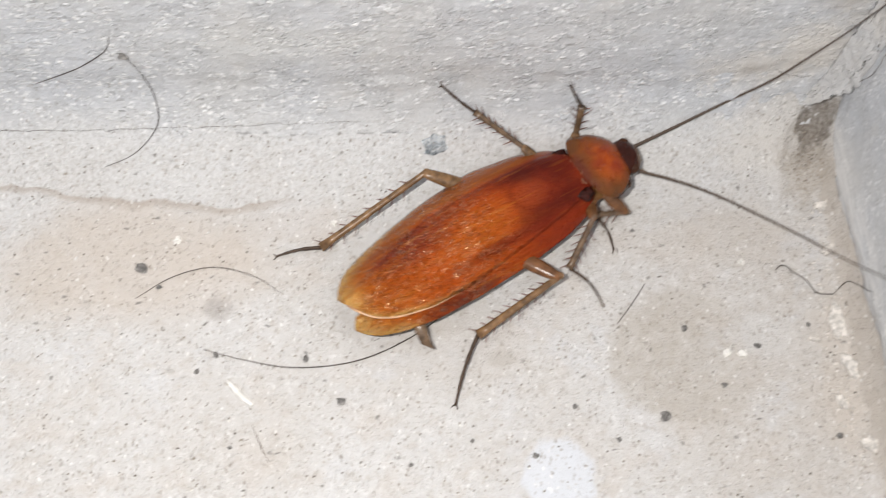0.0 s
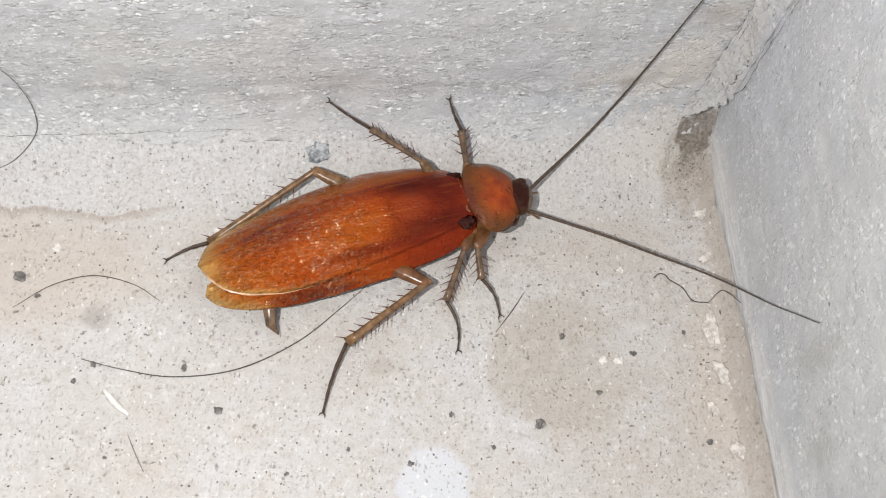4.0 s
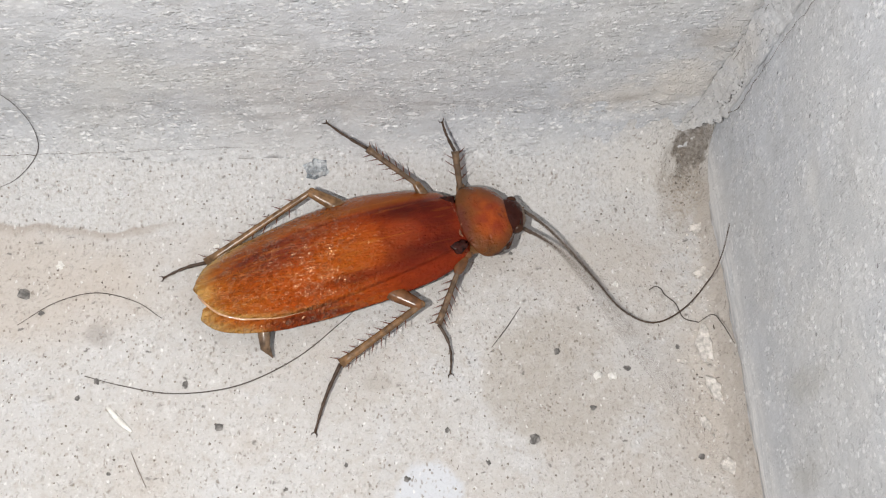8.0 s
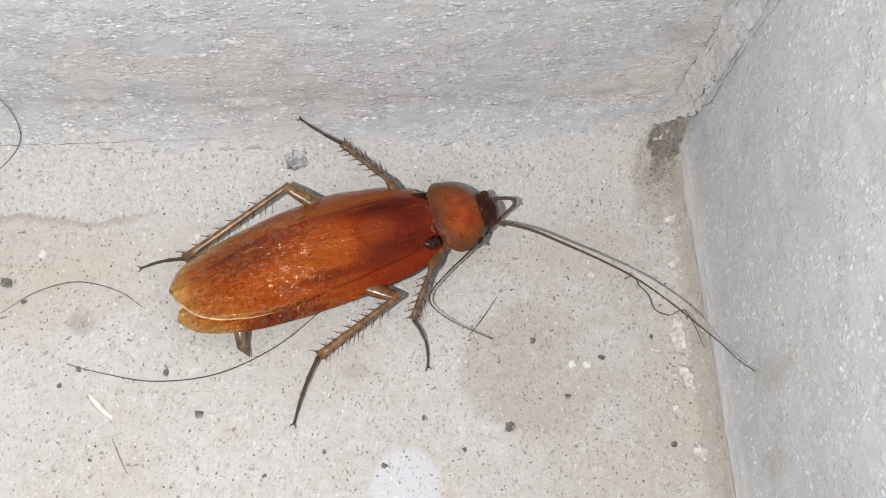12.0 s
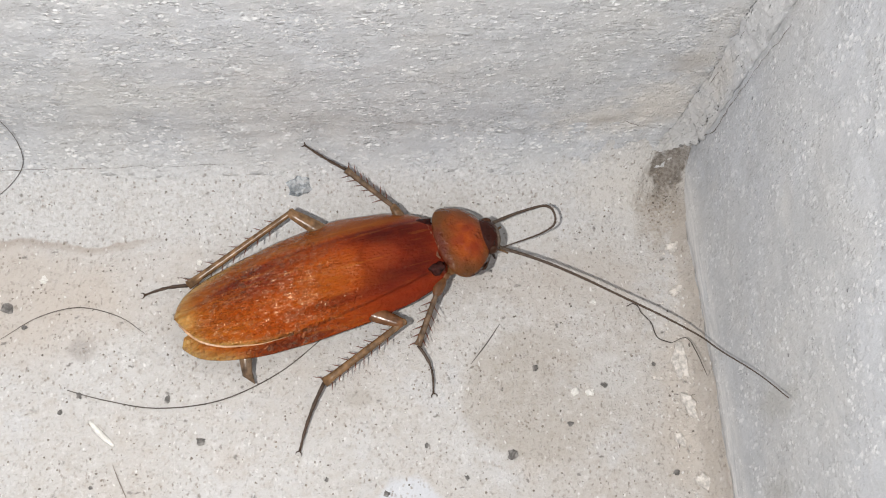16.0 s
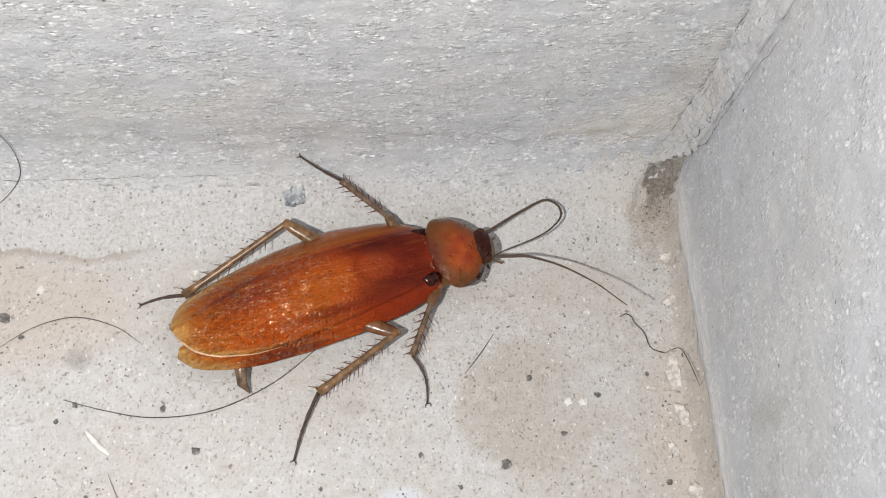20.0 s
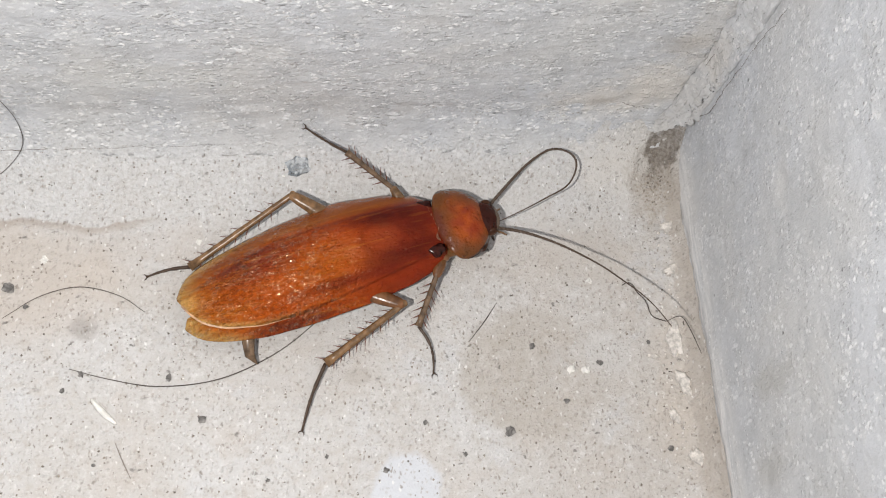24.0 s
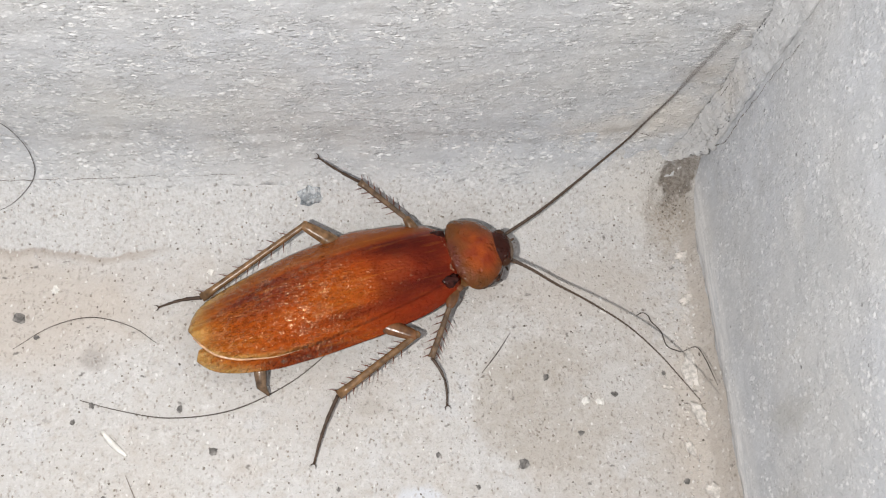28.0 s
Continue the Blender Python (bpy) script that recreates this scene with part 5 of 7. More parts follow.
        (2.9, 10.6, 0.5, 2.7, 14.4, 1.1, 3.1, 18.2, 1.9, 3.8, 21.4, 2.4, 5.9, 23.2, 2.1, 9.4, 24, 1.4, 13, 23.7, 0.2, 16.8, 23.4, -1, 20.5, 23.1, -2.2, 24.2),
        (3, 10.7, 0.1, 2.8, 14.6, 0.5, 3.1, 18.6, 1.1, 3.4, 22.1, 1.6, 5, 23.9, 1.2, 8.3, 23.7, 0, 12.1, 23.4, -1.1, 16, 23.1, -2, 19.9, 22.9, -2.7, 23.8),
        (3.1, 10.7, -0.6, 2.7, 14.6, -0.9, 3.1, 18.6, -1, 3.4, 22.6, -0.8, 3.8, 23.2, -1.9, 7.1, 22.8, -3.2, 10.9, 22.5, -4.5, 14.7, 22.2, -5.7, 18.5, 21.9, -6.9, 22.3),
        (3.2, 10.6, 0.8, 2.8, 14.4, 1.7, 3.1, 18.2, 2.3, 4.3, 21.6, 2.5, 6.3, 23.8, 2, 9.6, 23.8, 0.7, 13.3, 23.5, -0.7, 17, 23.1, -2.1, 20.8, 22.8, -3.4, 24.5),
        (3.3, 7.4, 2.3, 2.7, 10.3, 3.8, 3.6, 12.8, 4.7, 6, 14, 4.5, 9.2, 15, 4.3, 12.6, 16.1, 4, 16, 17.1, 3.7, 19.3, 18.1, 3.4, 22.7, 19.2, 3.2, 26.1),
        (3.4, 7.7, 2.1, 2.7, 10.7, 3.7, 3.6, 13.2, 4.6, 6.2, 14, 4.5, 9.7, 14.7, 4.3, 13.3, 15.5, 4.1, 16.9, 16.2, 3.9, 20.4, 17, 3.7, 24, 17.8, 3.5, 27.6),
        (3.5, 9.7, 1.8, 2.7, 12.6, 3.4, 3.8, 14.7, 4.3, 6.6, 15.4, 4.2, 10.1, 16.1, 4, 13.7, 16.8, 3.8, 17.2, 17.5, 3.6, 20.7, 18.2, 3.4, 24.3, 19, 3.3, 27.8),
        (5.5, 10.1, 0.7, 3, 13.6, 1.6, 3.6, 16.9, 2.8, 4.2, 19.4, 3.4, 6.6, 20.3, 3.2, 10.1, 21, 3, 13.6, 21.7, 2.9, 17.1, 22.4, 2.7, 20.6, 23.1, 2.5, 24.2),
        (5.6, 9, 0.6, 3, 11.3, 1.4, 3.6, 13.6, 2.3, 4.1, 15.9, 3.3, 4.7, 17.7, 3.8, 6.2, 18.5, 3.7, 8.6, 19.2, 3.5, 11, 19.9, 3.3, 13.4, 20.7, 3.1, 15.8),
        (5.7, 9.1, 1.4, 3.1, 11.5, 3, 3.7, 13.3, 4.5, 5.2, 13.9, 4.9, 8, 14.1, 4.8, 11, 14.2, 4.8, 13.9, 14.3, 4.8, 16.9, 14.5, 4.7, 19.8, 14.6, 4.7, 22.8),
        (5.8, 9.2, 1.3, 3.1, 11.7, 2.8, 3.8, 13.7, 4.4, 5.2, 14.2, 4.8, 8, 14.2, 4.8, 11, 14.2, 4.8, 14.1, 14.1, 4.8, 17.1, 14.1, 4.8, 20.1, 14.1, 4.8, 23.1),
        (5.9, 9.1, 1.6, 3.1, 11.5, 3.4, 3.8, 13, 4.9, 5.9, 13.1, 5.1, 8.9, 13, 5.1, 12, 12.9, 5.1, 15.1, 12.8, 5.2, 18.2, 12.8, 5.2, 21.3, 12.7, 5.2, 24.4),
        (6, 8.6, 2, 3.1, 10.5, 4.1, 3.8, 11.8, 5.3, 6.2, 11.9, 5.4, 9.1, 12, 5.4, 12.1, 12, 5.4, 15, 11.8, 5.4, 18, 11.7, 5.4, 21, 11.7, 5.5, 23.9),
        (6.2, 8.9, 1.8, 3.1, 11.1, 4, 3.8, 12.3, 5.3, 6.3, 12.3, 5.3, 9.4, 12.3, 5.3, 12.5, 12.3, 5.3, 15.6, 12.3, 5.3, 18.7, 12.3, 5.3, 21.8, 12.3, 5.3, 24.9),
        (6.4, 9.1, 1.5, 3.1, 11.5, 3.3, 3.8, 13.1, 4.8, 5.7, 13.4, 5, 8.7, 13.4, 5, 11.7, 13.4, 5, 14.8, 13.4, 5, 17.9, 13.4, 5, 20.9, 13.5, 5, 24),
        (6.6, 9.3, 1.4, 3.1, 11.8, 3.1, 3.8, 13.4, 4.7, 5.6, 13.5, 5, 8.7, 13.4, 5, 11.8, 13.2, 5.1, 14.9, 13.1, 5.1, 18, 13, 5.1, 21.1, 12.9, 5.1, 24.2),
        (6.8, 10.2, 1.6, 3, 13.5, 3.6, 3.9, 14.7, 4.7, 7.4, 14.6, 4.7, 11.4, 14.6, 4.7, 15.4, 14.6, 4.7, 19.4, 14.6, 4.7, 23.4, 14.6, 4.7, 27.4, 14.6, 4.7, 31.4),
        (7, 10.5, 0.7, 3, 14.3, 1.8, 3.7, 18.1, 2.8, 4.4, 21.4, 3, 6.6, 23.4, 2.4, 10.1, 24.1, 1.5, 13.7, 23.8, 0.3, 17.5, 23.5, -0.9, 21.3, 23.1, -2.1, 25.1),
        (7.1, 10.6, 0.4, 3, 14.5, 1, 3.7, 18.4, 1.5, 4.3, 22.2, 2.1, 5.2, 24.2, 1.9, 8.6, 24, 1, 12.5, 23.7, 0.2, 16.4, 23.5, -0.7, 20.3, 23.3, -1.6, 24.1),
        (7.2, 10.6, 0.5, 3, 14.5, 1.2, 3.7, 18.4, 1.8, 4.3, 22.1, 2.3, 5.5, 24.2, 2.2, 8.8, 24.1, 1.4, 12.7, 23.8, 0.6, 16.6, 23.6, -0.2, 20.5, 23.4, -1.1, 24.4),
        (7.3, 10.5, 0.7, 3, 14.4, 1.6, 3.7, 18.3, 2.4, 4.3, 21.7, 2.9, 6.2, 23.3, 2.6, 9.8, 24.3, 2.1, 13.6, 24, 1, 17.4, 23.7, -0, 21.3, 23.5, -1, 25.1),
        (7.4, 10.3, 0.9, 3, 14, 2, 3.6, 17.6, 3, 4.3, 20.5, 3.3, 6.7, 22, 3, 10.2, 23.4, 2.6, 13.8, 24.3, 2.1, 17.4, 24.1, 1.1, 21.1, 23.8, 0.1, 24.7),
        (7.5, 10.5, 1.1, 3, 14.3, 2, 3.7, 18.2, 2.5, 4.3, 22, 2.6, 5.5, 24.3, 2, 8.5, 24, 0.7, 12.2, 23.7, -0.7, 16, 23.3, -2, 19.7, 23, -3.3, 23.5),
        (7.6, 10.6, 0.2, 3, 14.5, 0.1, 3.7, 18.5, -0, 4.3, 22.4, -0.2, 5, 23.6, -0.9, 7.8, 23.4, -1.9, 11.6, 23.1, -2.8, 15.5, 22.9, -3.6, 19.4, 22.8, -4.3, 23.4),
        (7.7, 8.9, -1, 1.8, 12.6, -1.2, 1.2, 16.3, -1.9, 0.7, 19.8, -3.3, 0.7, 22.6, -4.9, 2.4, 22.3, -6.1, 6, 22.1, -7, 9.7, 22.1, -6.9, 13.4, 22.5, -5.3, 16.8),
        (7.8, 7.9, -2, 1.9, 9.8, -4.5, 1.4, 11.9, -6.9, 0.9, 14, -9.3, 0.7, 16.5, -11.3, 0.7, 19.6, -11.3, 1, 21.2, -10.5, 3.4, 21.5, -9.4, 6.4, 21.8, -8.1, 9.3),
        (7.9, 7.5, -2, 1.9, 8.9, -5.1, 1.4, 10.5, -8, 0.9, 12.1, -10.9, 0.7, 14.8, -12.6, 0.7, 18.1, -12.1, 0.7, 20.8, -10.5, 1.8, 21.5, -9.5, 4.6, 21.6, -9, 7.9),
        (8, 8.3, -1.7, 1.9, 9.9, -4.6, 1.4, 11.3, -7.6, 0.9, 12.6, -10.7, 0.7, 14.9, -12.7, 0.7, 18.2, -12.1, 0.7, 20.8, -10.5, 1.8, 21.6, -9.2, 4.6, 22, -7.6, 7.5),
        (8.1, 8.6, -1.3, 1.9, 10.3, -4.3, 1.4, 11.8, -7.3, 0.9, 12.9, -10.6, 0.7, 15.5, -12.4, 0.7, 18.6, -11.1, 0.7, 21.1, -9, 1.6, 22, -7.8, 4.4, 22.1, -7.3, 7.8),
        (8.3, 8.5, -1.4, 1.9, 10.5, -3.8, 1.4, 12.5, -6.3, 0.9, 14.3, -8.9, 0.7, 16.2, -11.5, 0.7, 18.8, -11.6, 0.7, 20.8, -9.2, 1.3, 22.1, -7.6, 3.5, 22.3, -6.9, 6.6),
        (8.4, 8.6, -1.3, 1.9, 10.7, -3.6, 1.4, 12.7, -6, 0.9, 14.7, -8.5, 0.7, 16.4, -11.1, 0.7, 18.9, -11, 0.7, 20.8, -8.5, 1.2, 22.2, -7.2, 3.4, 22.3, -7, 6.5),
        (8.5, 7.6, -2.3, 1.8, 9.9, -5.4, 1.3, 12.4, -8.4, 0.7, 14.9, -11.3, 0.7, 18.2, -12, 0.7, 21.2, -10.4, 2, 21.5, -10.5, 5.8, 21.4, -10.8, 9.7, 21.3, -11, 13.6),
        (8.6, 8, -1.5, 1.9, 9.8, -4, 1.5, 11.7, -6.5, 1, 13.5, -8.9, 0.7, 15.5, -11.3, 0.7, 18.4, -11.5, 0.7, 20.9, -10, 1.5, 22.2, -7.5, 2.5, 22.9, -4.7, 3.7),
        (8.7, 8.2, -1.4, 1.9, 10.1, -3.8, 1.5, 12, -6.3, 1, 13.9, -8.7, 0.7, 15.8, -11.1, 0.7, 18.4, -12.4, 0.7, 20.9, -11.1, 1.9, 21.8, -9, 3.7, 22.6, -6.1, 4.3),
        (8.8, 5.3, -1.3, 1.9, 4.7, -3.7, 1.5, 6.8, -5.3, 1, 9.3, -6.2, 0.7, 11.7, -7.3, 0.7, 14.1, -8.5, 0.7, 16.6, -9.5, 0.7, 19.2, -9.9, 0.7, 21.4, -9.7, 2),
        (9, 6.3, -1.4, 1.9, 6.4, -3.9, 1.5, 8.4, -5.4, 1, 10.7, -6.6, 0.7, 12.9, -8, 0.7, 15.1, -9.2, 0.7, 17.6, -9.9, 0.7, 20.1, -9.5, 0.9, 21.9, -8.4, 2.2),
        (9.4, 6.6, -1.4, 1.9, 6.4, -3.9, 1.4, 8.3, -5.4, 1, 10.6, -6.5, 0.7, 12.8, -7.8, 0.7, 15, -9.1, 0.7, 17.4, -9.9, 0.7, 19.9, -9.4, 0.7, 21.8, -8.6, 2.2),
        (9.8, 6.1, -1.3, 1.9, 6.8, -3.4, 1.5, 8.8, -4.9, 1, 10.8, -6.2, 0.7, 12.8, -7.5, 0.7, 15, -8.7, 0.7, 17.3, -9.6, 0.7, 19.6, -9.3, 0.7, 21.5, -8, 1.6),
        (9.9, 8.7, -0.8, 2.9, 10.9, -2.7, 3.4, 13.2, -4.6, 4, 15.7, -6.1, 4.5, 18, -7.9, 5, 18.3, -10.7, 5.6, 17, -13.3, 6, 15.1, -15.6, 6.5, 13.1, -17.8, 7),
        (10, 9.6, -1.4, 3, 12.8, -3.7, 3.7, 16.1, -5.8, 4.4, 19.5, -7.7, 5, 21.7, -9.6, 6.7, 21.3, -11.2, 10.3, 20.9, -12.8, 13.9, 20.5, -14.4, 17.6, 20.1, -16, 21.2),
        (10.1, 9.7, -0.9, 3, 13.4, -2.5, 3.7, 17, -4, 4.4, 20.7, -5.5, 5, 22.4, -7, 7.2, 22, -8.5, 10.9, 21.6, -10.1, 14.6, 21.2, -11.6, 18.3, 20.8, -13.1, 21.9),
        (10.2, 9.9, -0.4, 3, 13.8, -1.1, 3.7, 17.8, -1.3, 4.3, 21.7, -1.3, 5, 23.7, -1.8, 7.2, 23.4, -3, 11, 23.1, -4.2, 14.8, 22.8, -5.4, 18.6, 22.5, -6.6, 22.4),
        (10.3, 10.1, -0.6, 3, 13.6, -2.3, 3.7, 17.3, -3.6, 4.4, 21.2, -4.6, 5, 22.8, -5.7, 7.4, 22.5, -7.1, 11.2, 22.2, -8.3, 15, 21.9, -9.4, 18.8, 21.8, -9.8, 22.8),
        (10.4, 8.6, -1.1, 1.8, 10.8, -3.4, 1.3, 13, -5.5, 0.7, 15, -7.9, 0.7, 17.3, -10, 0.7, 20.3, -10.3, 0.9, 21.9, -9.9, 3.3, 21.9, -10.1, 6.4, 21.8, -10.5, 9.6),
        (10.5, 7.6, -1.8, 1.8, 9, -4.6, 1.3, 11, -6.9, 0.7, 13.8, -8.4, 0.7, 16.9, -9.3, 0.7, 20, -9.8, 0.7, 21.9, -10.2, 2.9, 21.9, -10.6, 6, 21.7, -11.1, 9.2),
        (10.6, 6.5, -1.7, 1.9, 7.4, -4.4, 1.4, 9.5, -6.2, 0.8, 12.1, -7.4, 0.7, 14.8, -8.5, 0.7, 17.5, -9.5, 0.7, 20.4, -9.8, 0.8, 22.1, -9.9, 3, 21.9, -10.4, 5.8),
        (10.7, 4.1, -0.7, 1.9, 2.8, -3.2, 1.4, 5.3, -4.8, 1, 8.2, -5.8, 0.7, 11.1, -6.7, 0.7, 14, -7.5, 0.7, 17, -8.1, 0.7, 20, -8.4, 0.7, 22.2, -9.2, 2.4),
        (10.9, 5.1, -1.3, 1.9, 3.5, -3.6, 1.5, 1.1, -5.1, 1, -1.6, -5.9, 0.7, -4.3, -6.8, 0.7, -4.3, -9.1, 0.7, -2.2, -11.1, 0.7, 0.1, -12.7, 0.7, 2.5, -14.3, 0.7),
        (11, 6.2, -1.2, 2.4, 3.9, -2.7, 1.2, 1.1, -4, 1.1, -1.8, -4.8, 1.1, -4.6, -5.8, 1, -4.4, -8.6, 0.9, -2.4, -10.9, 0.8, -0, -12.8, 0.8, 2.5, -14.5, 0.7),
        (11.5, 9.3, -0.3, 2.3, 6.5, -1.4, 1.2, 3.5, -2.8, 1.1, 0.4, -4.2, 1.1, -2.5, -5.8, 1, -4.8, -7.9, 0.9, -3, -10.6, 0.8, -0.4, -12.7, 0.8, 2.4, -14.6, 0.7),
        (13.5, 8, 1, 2.6, 9.4, 0.8, 2.8, 10.8, 0.3, 3, 10.7, -0.9, 2.8, 9.3, -1.3, 2.6, 7.8, -1.3, 2.4, 6.3, -1.4, 2.2, 4.9, -1.4, 1.7, 3.5, -1.5, 1.2),
        (13.8, 7, -0.5, 2.6, 8.4, -1, 2.8, 10, -0.5, 3, 11.5, -1, 2.8, 10.4, -2.2, 2.7, 8.8, -2.5, 2.5, 7.1, -2.6, 2.2, 5.5, -2.7, 1.7, 3.9, -2.7, 1.2),
        (14, 8, 1, 2.6, 9.4, 0.9, 2.8, 10.8, 0.4, 3, 10.4, -0.8, 2.8, 9, -1.3, 2.6, 7.6, -1.4, 2.5, 6.1, -1.5, 2.2, 4.7, -1.5, 1.7, 3.3, -1.4, 1.2),
        (14.5, 6.7, -0.7, 2.6, 8.4, -0.1, 2.8, 10.2, 0.5, 3, 11.3, -0.3, 2.8, 9.7, -1.2, 2.7, 7.8, -1.6, 2.5, 6, -1.8, 2.2, 4.2, -1.8, 1.7, 2.4, -1.7, 1.2),
        (15, 8.2, 1.2, 2.6, 9.9, 1.2, 2.8, 11.5, 0.7, 3, 11.4, -0.8, 2.8, 9.8, -1.3, 2.6, 8.1, -1.4, 2.5, 6.4, -1.4, 2.2, 4.7, -1.4, 1.7, 3.1, -1.3, 1.2),
        (16, 8.3, 1.1, 2.6, 10.2, 1.1, 2.8, 11.9, 0.8, 3, 11.9, -0.9, 2.8, 10.2, -1.4, 2.6, 8.3, -1.5, 2.5, 6.5, -1.5, 2.2, 4.7, -1.6, 1.7, 3, -1.6, 1.2),
        (17, 8.4, 1.1, 2.6, 10.3, 1.1, 2.8, 12.2, 1.2, 3, 12.4, -0.4, 2.8, 10.8, -1.2, 2.6, 8.9, -1.3, 2.5, 7.1, -1.3, 2.2, 5.2, -1.2, 1.7, 3.4, -1.1, 1.2),
        (18, 8.6, 1.2, 2.6, 10.6, 1.4, 2.8, 12.7, 1.5, 3, 13.2, -0.1, 2.8, 11.3, -0.9, 2.6, 9.3, -1.1, 2.5, 7.2, -1.2, 2.2, 5.2, -1.2, 1.7, 3.2, -1.1, 1.2),
        (19, 8.6, 1.6, 2.6, 10.6, 2, 2.8, 12.8, 2.1, 3, 13.6, 0.5, 2.8, 11.9, -0.6, 2.7, 9.8, -0.9, 2.5, 7.7, -1.1, 2.2, 5.7, -1.2, 1.7, 3.6, -1.2, 1.2),
        (20, 8.6, 1.6, 2.6, 10.8, 2.1, 2.8, 12.9, 2.3, 3, 13.8, 0.7, 2.8, 12.1, -0.5, 2.7, 10, -0.9, 2.5, 7.8, -1, 2.2, 5.7, -1.2, 1.7, 3.5, -1.2, 1.2),
        (21, 8.6, 1.7, 3, 10.7, 2.2, 3.6, 12.9, 2.4, 4.1, 13.7, 0.7, 4, 12, -0.7, 3.7, 9.8, -1.1, 3.4, 7.6, -1.2, 3, 5.6, -1.1, 2.1, 3.5, -0.9, 1.2),
        (21.5, 8.8, 1.9, 3, 11.1, 2.7, 3.5, 13.5, 2.5, 4.1, 14.4, 0.6, 4, 12.4, -0.8, 3.7, 10, -1.3, 3.4, 7.5, -1.2, 3, 5.2, -1, 2.1, 2.9, -0.8, 1.2),
        (23.5, 8.8, 2, 3, 11.2, 2.9, 3.5, 13.6, 3.5, 4.1, 14.8, 1.8, 4, 13, 0, 3.7, 10.6, -0.7, 3.4, 8.1, -0.8, 3, 5.7, -0.7, 2.1, 3.3, -0.7, 1.2),
        (24, 8.7, 2.4, 3, 10.9, 3.5, 3.5, 13.4, 4, 4.1, 15.2, 2.5, 4, 13.8, 0.4, 3.7, 11.3, -0.2, 3.4, 8.8, -0.6, 3, 6.3, -0.7, 2.1, 3.9, -0.6, 1.2),
        (25, 8.8, 2.5, 3, 11.1, 3.7, 3.5, 13.7, 4.2, 4.1, 15.2, 2.5, 4, 13.7, 0.4, 3.7, 11.1, -0.3, 3.4, 8.4, -0.6, 3, 5.9, -0.6, 2.1, 3.3, -0.6, 1.2),
        (26, 8.8, 2.6, 3, 11.3, 4, 3.5, 13.8, 4.6, 4.4, 15.9, 3.1, 4, 14.5, 0.8, 3.7, 11.9, -0.2, 3.4, 9.1, -0.3, 3, 6.4, -0.2, 2.1, 3.7, -0.3, 1.2),
        (26.4, 8.8, 0.4, 3, 11.6, 1.8, 3.6, 14.4, 3.1, 4.1, 17.2, 2.8, 4, 16, 0.1, 3.7, 13, -0.8, 3.4, 9.9, -1.3, 3, 6.9, -1.6, 2.1, 3.9, -1.4, 1.2),
        (27, 9, 2.5, 3, 11.5, 3.8, 3.5, 14, 4.5, 4.3, 16, 2.8, 4, 14.8, 0.5, 3.7, 12.1, -0.4, 3.4, 9.3, -0.5, 3, 6.5, -0.4, 2.1, 3.8, -0.5, 1.2),
        (27.4, 9.2, 2, 3, 11.9, 2.9, 3.5, 14.6, 3.4, 4.1, 16.6, 1.7, 4, 14.8, -0.4, 3.7, 12, -0.8, 3.4, 9.1, -0.6, 3, 6.4, -0.4, 2.1, 3.6, -0.5, 1.2),
        (27.6, 9.2, 2.1, 3, 12, 2.8, 3.5, 14.9, 3, 4.1, 16.6, 1, 4, 14.6, -1, 3.7, 11.7, -1.4, 3.4, 8.8, -1, 3, 6.1, -0.5, 2.1, 3.2, -0.5, 1.2),
        (27.9, 9.9, 2, 3, 13.4, 3, 3.5, 16.6, 3.9, 4.5, 19, 4.2, 7.1, 20.3, 3.8, 10.4, 21.5, 3.4, 13.8, 22.7, 3.1, 17.1, 23.9, 2.7, 20.5, 24.9, 2.3, 23.9),
        (28, 10.1, 2, 3, 13.7, 3.3, 3.6, 16.9, 4.3, 5.2, 18.5, 4.3, 8.5, 19.4, 4.1, 12.2, 20.2, 3.8, 15.9, 20.8, 3.6, 19.7, 21.5, 3.4, 23.4, 22.2, 3.2, 27.2),
    ])
